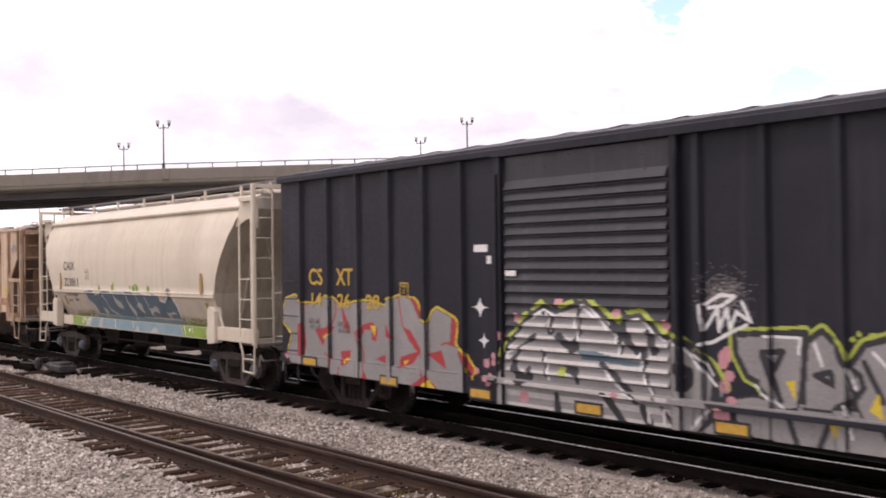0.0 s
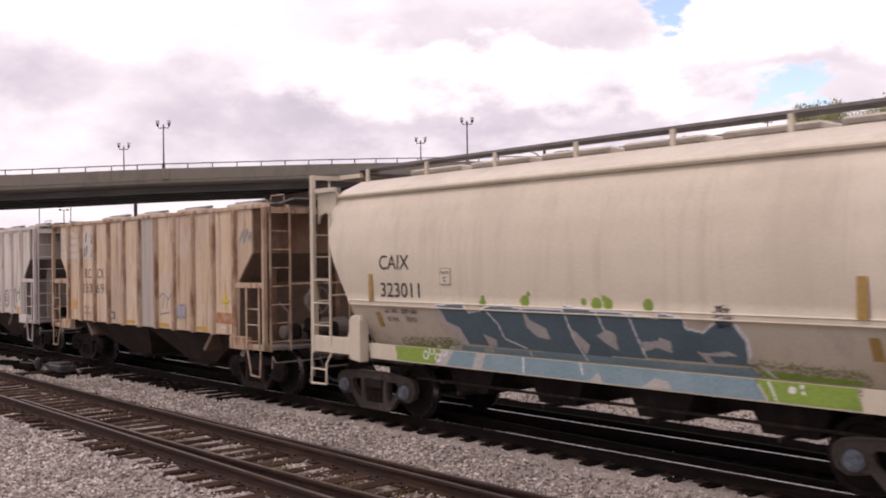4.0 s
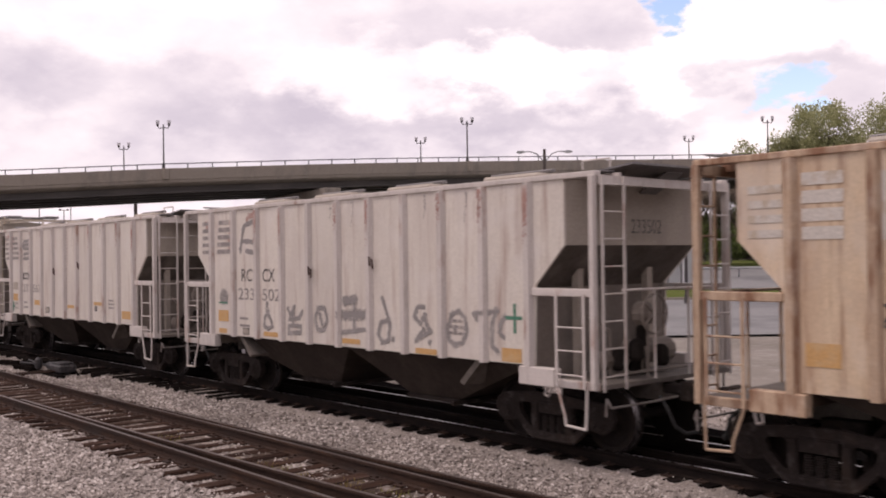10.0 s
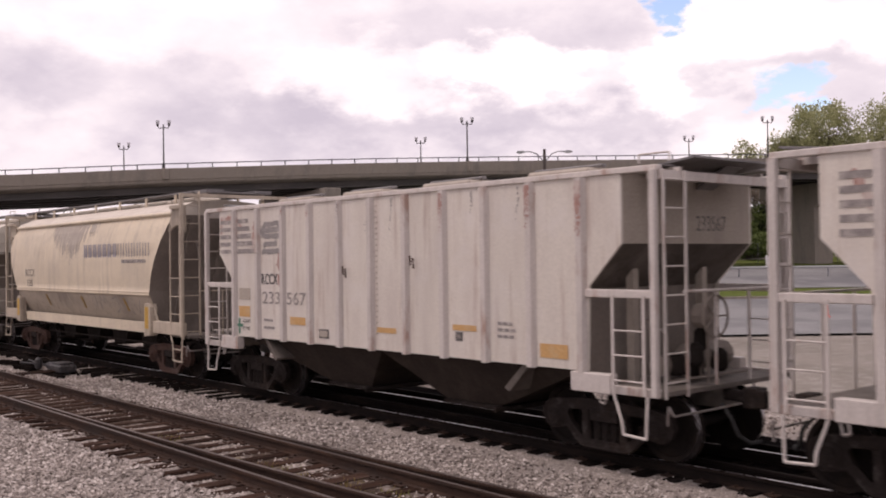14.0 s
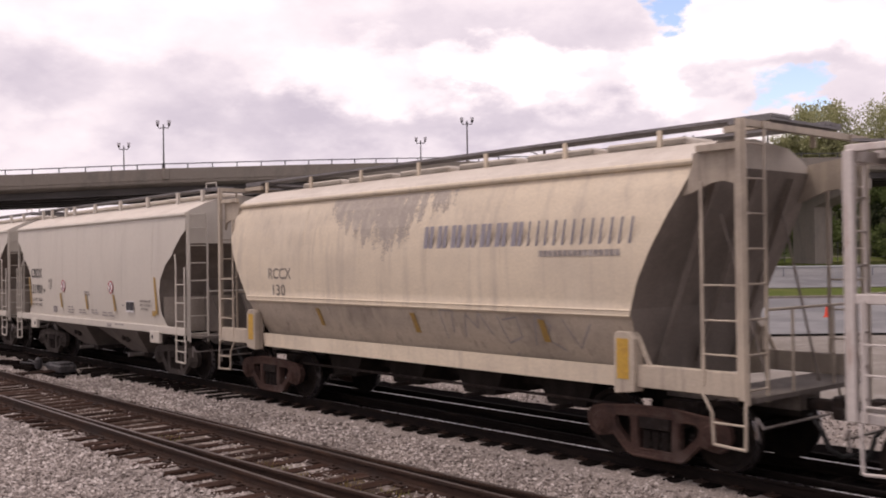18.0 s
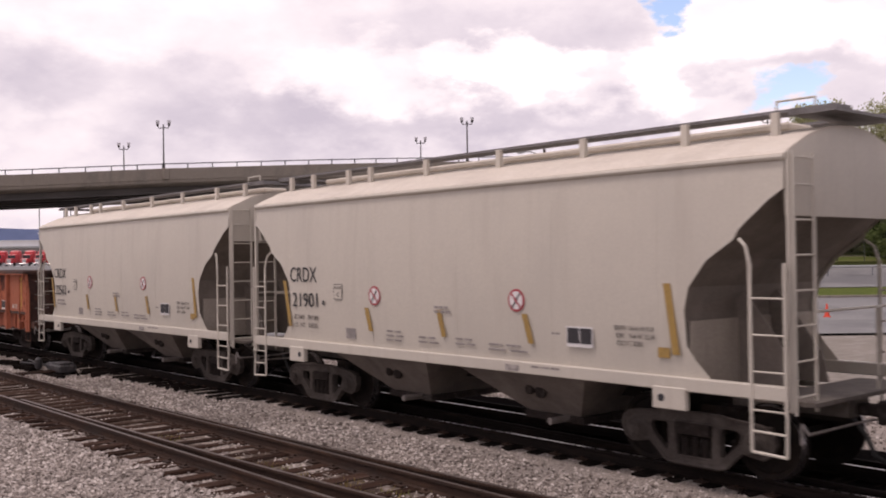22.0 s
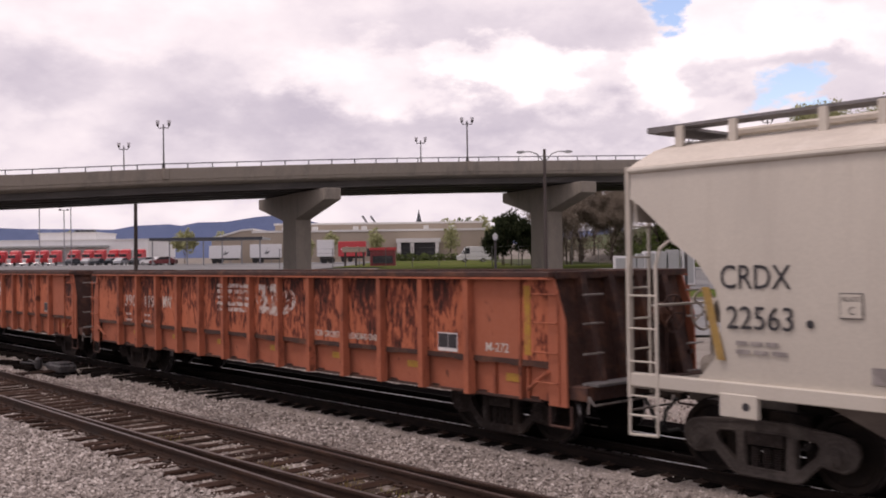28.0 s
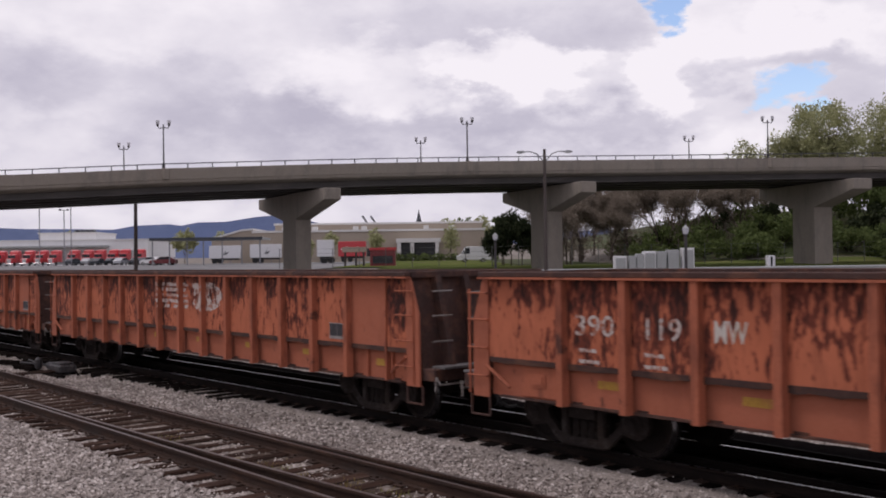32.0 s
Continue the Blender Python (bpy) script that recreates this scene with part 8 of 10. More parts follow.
# ---- ribbed covered hopper ----
def ribbed_car(x, label, paint, post_paint, end_paint, shift, grey_panels=()):
    """shift moves the body along the track against its markings."""
    car = freight_car("covered_hopper", label, "freight car", x, "ribbed covered hoppers")
    S, T = 1.53, 3.86
    xs = [-4.78 + 0.956 * i for i in range(11)]
    for s in (-1, 1):
        ya, yb = sorted((s * S, s * (S - 0.04)))
        for i in range(10):
            x0, x1 = xs[i], xs[i + 1]
            part("side_panel", bx((x0, x1, ya, yb, 1.22, T)), M_GREYPANEL if (i in grey_panels and s < 0) else paint, car)
        for d in (-1, 1):
            part("end_gusset", prisms([(d * 4.78, 1.22), (d * 4.86, 1.22), (d * 4.90, 2.37), (d * 5.46, 2.93), (d * 5.46, T), (d * 4.78, T)], "y", ya, yb), paint, car)
        for p in xs:
            part("side_post", prisms([(p - 0.085, s * S), (p - 0.05, s * (S + 0.075)), (p + 0.05, s * (S + 0.075)), (p + 0.085, s * S)], "z", 1.20, T - 0.02), post_paint, car)
        part("top_chord", bx((-6.05, 6.05, *sorted((s * (S - 0.10), s * (S + 0.03))), T - 0.02, T + 0.06), bevel=0.01), post_paint, car)
    part("roof", prisms([(-S, T + 0.04), (-0.7, T + 0.10), (0.7, T + 0.10), (S, T + 0.04), (S, T), (-S, T)], "x", -5.5, 5.5), M_ROOFDUST, car)
    for d in (-1, 1):
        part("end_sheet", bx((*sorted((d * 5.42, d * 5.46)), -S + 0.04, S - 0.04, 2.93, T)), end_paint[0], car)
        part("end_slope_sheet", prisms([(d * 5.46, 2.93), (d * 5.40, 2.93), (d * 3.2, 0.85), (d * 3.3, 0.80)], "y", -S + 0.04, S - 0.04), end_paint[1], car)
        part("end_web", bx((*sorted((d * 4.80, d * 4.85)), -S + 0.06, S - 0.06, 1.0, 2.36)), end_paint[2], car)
        for s in (-1, 1):
            part("corner_post", bx((*sorted((d * 5.95, d * 6.04)), *sorted((s * 1.51, s * 1.60)), 0.97, T), bevel=0.01), post_paint, car)
            part("side_rail", bx((*sorted((d * 4.86, d * 6.0)), *sorted((s * 1.50, s * 1.58)), 2.22, 2.33), bevel=0.01), post_paint, car)
            part("side_sill", bx((*sorted((d * 4.60, d * 5.30)), *sorted((s * 1.44, s * 1.60)), 0.95, 1.21), bevel=0.012), post_paint, car)
            part("side_sill", bx((*sorted((d * 5.30, d * 6.03)), *sorted((s * 1.46, s * 1.55)), 0.96, 1.07), bevel=0.008), post_paint, car)
            ladder(car, (d * 5.36, s * 1.61), (d * 5.86, s * 1.61), [1.15, 1.48, 1.80], post_paint, "x", z0=0.98, z1=2.26)
            ladder(car, (d * 6.10, s * 1.48), (d * 6.10, s * 1.02), [1.15 + 0.37 * i for i in range(8)], post_paint, "y", z0=0.95, z1=T)
            stirrup(car, [(d * 5.36, s * 1.60, 0.97), (d * 5.50, s * 1.61, 0.60), (d * 5.52, s * 1.61, 0.46), (d * 5.88, s * 1.61, 0.44), (d * 5.90, s * 1.60, 0.97)], post_paint)
            part("jack_ring", rods(((d * 5.15, s * 1.58, 0.95), (d * 5.12, s * 1.60, 0.84)), ((d * 5.12, s * 1.60, 0.84), (d * 5.20, s * 1.60, 0.82)), ((d * 5.20, s * 1.60, 0.82), (d * 5.24, s * 1.58, 0.95)), r=0.018), M_STEELROD, car)
        part("end_top_rail", bx((*sorted((d * 5.95, d * 6.05)), -1.5, 1.5, T - 0.12, T), (*sorted((d * 5.45, d * 6.0)), -1.0, -0.94, T - 0.06, T + 0.06), (*sorted((d * 5.45, d * 6.0)), 0.94, 1.0, T - 0.06, T + 0.06)), post_paint, car)
        part("end_walkway", prisms([(d * 5.5, T + 0.08), (d * 6.25, T + 0.16), (d * 6.25, T + 0.19), (d * 5.5, T + 0.11)], "y", -1.0, 1.0), M_GRATE, car)
        part("end_platform", bx((*sorted((d * 4.85, d * 6.1)), -1.45, 1.45, 0.98, 1.04), (*sorted((d * 4.5, d * 6.0)), -0.26, 0.26, 0.72, 0.98)), M_PLATFORM, car)
        part("end_handrail", rods(((d * 6.08, -1.05, 2.30), (d * 6.08, 1.05, 2.30)), ((d * 6.08, -0.35, 1.04), (d * 6.08, -0.35, 2.30)), ((d * 6.08, 0.45, 1.04), (d * 6.08, 0.45, 2.30)), r=0.02), post_paint, car)
        for s in (-1, 1):
            part("end_brace", bx((*sorted((d * 5.0, d * 5.12)), *sorted((s * 0.75, s * 0.87)), 1.0, 2.6)), end_paint[0], car)
        truck(car, d * 4.74)
    for i, p in enumerate((-3.65, -1.3, 1.1, 3.65)):
        h = part("roof_hatch", bx((p - 0.62, p + 0.62, -0.80, 0.55, T + 0.08, T + 0.21), bevel=0.04), M_ENDGREY, car)
        part("hatch_bar", rods(((p - 0.70, -0.5, T + 0.24), (p + 0.70, -0.5, T + 0.24)), ((p + 0.62, -0.6, T + 0.23), (p + 0.74, -0.6, T + 0.23)), r=0.03), M_GRATE, h)
    part("running_board", bx((-5.9, 5.9, -1.25, -0.95, T + 0.07, T + 0.095)), M_GRATE, car, "narrow roof walkway")
    part("running_board", bx((-5.9, 5.9, 0.95, 1.30, T + 0.12, T + 0.15)), M_GRATE, car)
    for p in (-4.9, -2.45, 0.0, 2.45, 4.9):
        part("walkway_bracket", bx((p - 0.03, p + 0.03, -1.25, -0.9, T + 0.04, T + 0.07)), M_GRATE, car)
    bm = bmesh.new()
    rod(bm, (5.35, -1.0, T + 0.15), (5.35, -1.0, T + 0.27), 0.014, 5)
    rod(bm, (5.85, -1.0, T + 0.15), (5.85, -1.0, T + 0.27), 0.014, 5)
    rod(bm, (5.35, -1.0, T + 0.27), (5.85, -1.0, T + 0.27), 0.014, 5)
    part("roof_grab_iron", bm, post_paint, car)
    brake_wheel(car, 6.0, -0.35, 1.95, M_ENDMID)
    bm = bmesh.new()
    lathe(bm, [(-0.9, 0.05), (-0.85, 0.14), (-0.35, 0.14), (-0.30, 0.06), (0.2, 0.05)], (5.5, 0, 1.28), "y", 12)
    lathe(bm, [(-0.2, 0.1), (-0.15, 0.19), (0.75, 0.19), (0.8, 0.1)], (5.45, 0, 1.35), "y", 12)
    part("brake_cylinder", bm, M_ENDMID, car)
    bm = bmesh.new()
    for x0, y0, z0, r in ((5.75, -0.35, 1.42, 0.12), (5.70, -0.15, 1.62, 0.10), (5.62, -0.6, 1.30, 0.13), (5.55, -0.1, 1.22, 0.14), (5.7, 0.3, 1.3, 0.12)):
        lathe(bm, [(z0 - 0.16, r * 0.6), (z0 - 0.10, r), (z0 + 0.10, r * 0.9), (z0 + 0.16, r * 0.4)], (x0, y0, 0), "z", 8)
    part("brake_valve", bm, M_BAY, car)
    part("brake_pipe", rods(((5.75, -0.9, 1.10), (5.75, 0.9, 1.10)), ((5.7, -0.15, 1.1), (5.7, -0.15, 2.05)), ((5.6, -0.75, 1.08), (5.6, -0.75, 1.7)), ((5.6, -0.75, 1.7), (5.2, -0.75, 1.9)), r=0.022), M_ENDMID, car)
    for d in (-1, 1):
        part("roof_end_plate", prisms([(d * 5.40, T - 0.20), (d * 5.95, T + 0.12), (d * 5.95, T + 0.15), (d * 5.40, T - 0.17)], "y", 0.15, 0.55), M_GRATE, car)
    underframe(car, 6.05)
    for c in (-1, 1):
        q = c * 1.72
        bm = bmesh.new()
        lv = ((0.40, 0.62, 0.75), (1.21, 2.35, 1.36))
        rings = []
        for z, hx, hy in lv:
            cx = q if z < 1 else c * 2.30
            rings.append([bm.verts.new((cx - hx, -hy, z)), bm.verts.new((cx + hx, -hy, z)), bm.verts.new((cx + hx, hy, z)), bm.verts.new((cx - hx, hy, z))])
        for i in range(4):
            bm.faces.new((rings[0][i], rings[0][(i + 1) % 4], rings[1][(i + 1) % 4], rings[1][i]))
        bm.faces.new(rings[0][::-1])
        bm.faces.new(rings[1])
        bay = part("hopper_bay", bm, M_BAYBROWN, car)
        part("outlet_gate", bx((q - 0.70, q + 0.70, -0.8, 0.8, 0.34, 0.41)), M_CAST, bay)
        part("gate_shaft", rods(((q + 0.75, -1.0, 0.38), (q + 0.75, 1.0, 0.38)), r=0.04), M_CAST, bay)
    for ob in car.children:
        ob.location.x += shift
    return car


def rusty_hopper(x):
    car = ribbed_car(x, "rust-stained tan ribbed covered hopper with stencilled lettering", M_TAN_RUST, M_POST_RUST, (M_TAN_RUST2, M_ENDBROWN, M_ENDBROWN), -0.04, (5,))
    y = -1.536
    write(car, "RC", -3.66, 2.38, 0.27, M_BLACKLET, y, 0.46)
    write(car, "CX", -2.80, 2.38, 0.27, M_BLACKLET, y, 0.48)
    write(car, "233", -3.88, 1.98, 0.27, M_BLACKLET, y, 0.72)
    write(car, "691", -2.86, 1.98, 0.27, M_BLACKLET, y, 0.72)
    for i in range(4):
        plate(car, "white_patch", -5.35, -4.92, 2.95 + i * 0.17, 3.04 + i * 0.17, M_WHITESTKOLD, y)
        plate(car, "white_patch", -4.68, -4.2, 2.92 + i * 0.20, 3.06 + i * 0.20, M_WHITESTKOLD, y)
    plate(car, "white_patch", -3.86, -2.95, 2.90, 3.62, M_WHITESTKOLD, y, "white overpainted patch")
    for k, (u, v) in enumerate(((-3.72, 2.95), (-3.55, 3.0), (-3.18, 2.93), (-3.2, 3.3), (-3.6, 3.35))):
        plate(car, "black_mark", u, u + 0.07, v, v + 0.26, M_BLACKLET, y - 0.005, lean=0.04)
    plate(car, "orange_patch", -4.66, -4.25, 1.52, 1.78, M_ORTAPE, y)
    plate(car, "data_panel", -2.02 + 0.10, -1.60, 1.32, 1.52, M_BLACKLET, y)
    plate(car, "data_panel", -1.96 + 0.10, -1.66, 1.36, 1.48, M_GREYPANEL, y - 0.005)
    plate(car, "data_panel", 1.95, 2.45, 1.48, 1.82, M_FADED, y)
    plate(car, "data_panel", 2.0, 2.2, 1.54, 1.76, M_BLUELET, y - 0.005)
    plate(car, "data_panel", 2.22, 2.4, 1.54, 1.76, M_BLUELET, y - 0.005)
    plate(car, "orange_patch", 3.84, 4.55, 1.46, 1.68, M_RUSTTAPE, y)
    plate(car, "white_patch", 4.10, 4.32, 1.33, 1.40, M_WHITESTKOLD, y)
    for p in (-0.95, 0.95, 2.88):
        plate(car, "yellow_tape", p, p + 0.6, 1.26, 1.34, M_YELLOW, y)
    bar_lines(car, -3.70, 1.62, 2, 0.4, 0.05, 0.12, M_FADED, y)
    plate(car, "yellow_mark", 4.26, 4.33, 1.75, 2.15, G_LEMON, y)
    plate(car, "yellow_mark", 4.12, 4.47, 1.90, 1.97, G_LEMON, y - 0.005)
    # rivets beside the patched panel
    bm = bmesh.new()
    for i in range(26):
        disc(bm, (0.06, -1.54, 1.35 + i * 0.095), 0.016, "y", 0.02, 6)
    part("rivet_row", bm, M_GREYPANEL, car)
    sc = [((0.98, 1.9), (1.25, 2.05), (1.55, 1.9), (1.7, 2.05)), ((1.2, 1.7), (1.3, 1.95)), ((1.45, 1.68), (1.5, 1.95)), ((1.1, 1.55), (1.6, 1.6))]

    def scr(X, Z):
        c = np.zeros(X.shape, int)
        c[np.min([seg_dist(X, Z, a) for a in sc], axis=0) < 0.02] = 1
        return c

    sprayed(car, "sprayed_tag", 0.92, 1.75, 1.45, 2.15, scr, (G_GREY,), lambda a, b: -1.532, "faint brown sprayed tag", 0.012)
    t2 = [((4.95, 3.2), (5.1, 3.4), (5.1, 3.15)), ((5.15, 3.2), (5.25, 3.42), (5.35, 3.2), (5.42, 3.35))]

    def scr2(X, Z):
        c = np.zeros(X.shape, int)
        c[np.min([seg_dist(X, Z, a) for a in t2], axis=0) < 0.035] = 1
        return c

    sprayed(car, "sprayed_tag", 4.9, 5.45, 3.05, 3.5, scr2, (G_GREY,), lambda a, b: -1.532, "dark smudged sprayed tag", 0.014)


M_TAN_RUST2 = mat("brown_rusty_end_sheet", (0.20, 0.115, 0.07), [((0.085, 0.042, 0.027), 0.8, 1.0, 0.46, 0.66, (2, 2, 0.6)), ((0.30, 0.21, 0.145), 0.5, 1.5, 0.5, 0.7, EVEN)], 0.8)
M_ENDBROWN = mat("dark_brown_slope_sheet", (0.13, 0.085, 0.06), [((0.16, 0.10, 0.065), 0.6, 1.0, 0.48, 0.7, EVEN), ((0.05, 0.035, 0.028), 0.6, 2.0, 0.5, 0.7, EVEN)], 0.85)
M_WHITESTKOLD = mat("flaked_white_patch", (0.56, 0.52, 0.47), [((0.42, 0.33, 0.24), 0.8, 5.0, 0.55, 0.66, (1, 1, 0.6))], 0.7)
M_RUSTTAPE = mat("rusty_orange_patch", (0.36, 0.15, 0.06), [((0.48, 0.36, 0.26), 0.7, 4.0, 0.5, 0.66, EVEN)], 0.75)


def white_hopper(x, number, split, marks, shift):
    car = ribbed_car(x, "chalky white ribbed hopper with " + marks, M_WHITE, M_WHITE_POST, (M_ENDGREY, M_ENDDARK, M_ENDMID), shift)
    y = -1.536
    if split:
        write(car, "RC", -3.68, 2.36, 0.27, M_BLACKLET, y, 0.46)
        write(car, "CX", -2.82, 2.36, 0.27, M_BLACKLET, y, 0.48)
    else:
        write(car, "RCCX", -3.97, 2.31, 0.22, M_BLACKNEW, y, 0.62, bold=0.002)
    # marks of the two cars stand a little apart from each other
    m1, m2, m3 = (0.0, 0.0, 0.0) if split else (-0.14, -0.20, -0.30)
    write(car, number[:3], -3.80 + m1, 1.98 + m1 * 0.4, 0.25, M_FADED, y, 0.67)
    write(car, number[3:], -2.84 + m2, 1.98 + m1 * 0.4, 0.25, M_FADED, y, 0.70)
    for i in range(5):
        plate(car, "faded_logo", -5.36 + m3, -4.86 + m3, 2.94 + i * 0.155, 3.02 + i * 0.155, M_FADED, y)
        plate(car, "faded_logo", -4.70 + 0.02 * i + m3, -3.95 - 0.06 * i + m3, 2.94 + i * 0.155, 3.03 + i * 0.155, M_FADED, y)
    if split:
        dark = [((-3.7, 2.98), (-3.55, 3.5), (-3.1, 3.6), (-2.98, 3.35)), ((-3.6, 3.2), (-3.05, 3.15)), ((-3.45, 2.98), (-3.05, 2.95))]
        pink = [((-4.2, 3.0), (-4.1, 3.6)), ((-5.2, 3.6), (-5.0, 3.3)), ((-3.4, 3.65), (-3.2, 3.7))]
    else:
        dark = [((-3.16, 3.52), (-3.80, 3.50), (-3.98, 3.34), (-3.78, 3.26), (-3.22, 3.27), (-3.14, 3.08), (-3.30, 2.97), (-3.90, 2.96)), ((-4.12, 2.96), (-4.08, 3.5)), ((-3.84, 3.38), (-3.2, 3.40)), ((-3.84, 3.10), (-3.4, 3.12))]
        pink = [((-4.3, 3.0), (-4.2, 3.62)), ((-5.62, 3.68), (-5.0, 3.66), (-4.8, 3.52)), ((-5.64, 3.4), (-5.58, 3.7)), ((-5.1, 3.62), (-5.06, 2.7)), ((-5.08, 2.3), (-5.06, 1.5)), ((-4.16, 2.9), (-4.12, 1.6)), ((-3.3, 2.9), (-3.28, 2.3))]

    def mark(X, Z):
        c = np.zeros(X.shape, int)
        ragged = np.vectorize(lambda a, b: noise.fractal((a * 9, 2.0, b * 6), 0.6, 2.0, 4))(X, Z)
        c[np.min([seg_dist(X, Z, a) for a in pink], axis=0) < 0.05 + 0.06 * ragged] = 2
        c[np.min([seg_dist(X, Z, a) for a in dark], axis=0) < 0.05 + 0.02 * ragged] = 1
        return c

    sprayed(car, "faded_logo", *((-5.4, -2.9, 2.8, 3.8) if split else (-5.66, -3.02, 1.46, 3.8)), mark, (G_GREY, M_PINKFADE), lambda a, b: -1.532, "smudged dark owner's mark", 0.018)
    if split:
        plate(car, "orange_tape", -4.66, -4.22, 1.50, 1.74, M_ORTAPE, y)
    else:
        plate(car, "orange_tape", -4.88, -4.43, 1.63, 1.85, M_ORTAPE, y)
        plate(car, "orange_tape", -2.90, -2.36, 1.54, 1.69, M_ORTAPE, y)
        plate(car, "white_patch", -4.87, -4.42, 1.98, 2.22, M_ENDGREY, y, "greyed overpainted patch")
        write(car, "LD LMT", -4.72, 1.51, 0.075, M_BLACKLET, y, 0.30)
        write(car, "LT WT", -4.72, 1.36, 0.075, M_BLACKLET, y, 0.28)
        part("sprayed_cross", bx((-4.98, -4.72, y - 0.006, y - 0.002, 1.42, 1.48), (-4.89, -4.83, y - 0.009, y - 0.006, 1.28, 1.60)), G_TEALTAG, car, "green sprayed cross")
    plate(car, "orange_tape", *((4.07, 4.48, 1.24, 1.44) if split else (3.73, 4.26, 1.35, 1.55)), M_ORTAPE, y)
    for p, z0 in ((-2.78, 1.27), (-0.04, 1.28), (2.04, 1.23)) if split else ((-0.12, 1.52), (1.86, 1.65)):
        plate(car, "orange_tape", p, p + 0.54, z0, z0 + 0.09, M_ORTAPE, y)
    plate(car, "data_panel", *((-3.62, -3.36, 1.26, 1.40) if split else (-1.90, -1.58, 1.33, 1.50)), M_BLACKLET, y)
    plate(car, "panel_field", *((-3.60, -3.38, 1.28, 1.38) if split else (-1.86, -1.62, 1.36, 1.47)), M_ENDGREY, y - 0.005)
    if not split:
        plate(car, "data_panel", 1.92, 2.09, 1.49, 1.63, M_BLACKLET, y)
    rs = np.random.RandomState(int(number[3:]))
    where = [(q + shift, rs.uniform(2.7, 3.5), rs.uniform(0.03, 0.09)) for q in (-2.87, -1.9, 0.0, 0.96, 1.91, 2.87, 3.82, 4.78) if rs.rand() < 0.7]

    def streaks(X, Z):
        c = np.zeros(X.shape, int)
        grainy = rs.rand(*X.shape)
        for q, low, w in where:
            c[(np.abs(X - q + 0.02) < w * (0.5 + grainy)) & (Z > low + 0.5 * grainy)] = 1
        for q in (-1.2, -0.4, 0.3, 2.3, 3.3):
            c[(np.abs(X - q - 0.03 * np.sin(Z * 9)) < 0.03 * grainy) & (Z > 3.1 + 0.7 * grainy)] = 2
        return c

    sprayed(car, "rust_stain", -3.1, 4.9, 2.7, 3.82, streaks, (M_PINKFADE, M_FADED), lambda a, b: -1.607 if abs(((a + 4.78 - shift) / 0.956 + 0.5) % 1.0 - 0.5) * 0.956 < 0.05 else -1.532, "faded red and grey streaks below the roof edge", 0.02)
    bar_lines(car, -3.74 + m1, 1.62, 2, 0.40, 0.05, 0.1, M_FADED, y)
    bar_lines(car, 2.87, 1.82, 3, 0.4, 0.045, 0.05, M_FADED, y, 0, 3)
    bm = bmesh.new()
    for i in range(24):
        disc(bm, (-0.10, -1.54, 1.5 + i * 0.095), 0.015, "y", 0.02, 6)
    part("rivet_row", bm, M_ENDGREY, car)
    for px, pz in ((-0.956, 2.50), (0.956, 2.66)):
        part("side_hook", rods(((px - 0.03, -1.62, pz), (px - 0.05, -1.62, pz + 0.16)), ((px + 0.05, -1.62, pz - 0.05), (px + 0.03, -1.62, pz + 0.12)), r=0.016, n=5), M_RUSTDARK, car)
    write(car, number, 0, 3.10, 0.22, M_BLACKLET, 0, 0.72).matrix_local = pose(5.475, -0.25, 3.10, 0, 0, 90)
    return car


M_PINKFADE = mat("faded_red_smear", (0.38, 0.22, 0.185), [((0.54, 0.48, 0.44), 0.8, 3.0, 0.45, 0.62, EVEN)], 0.7)


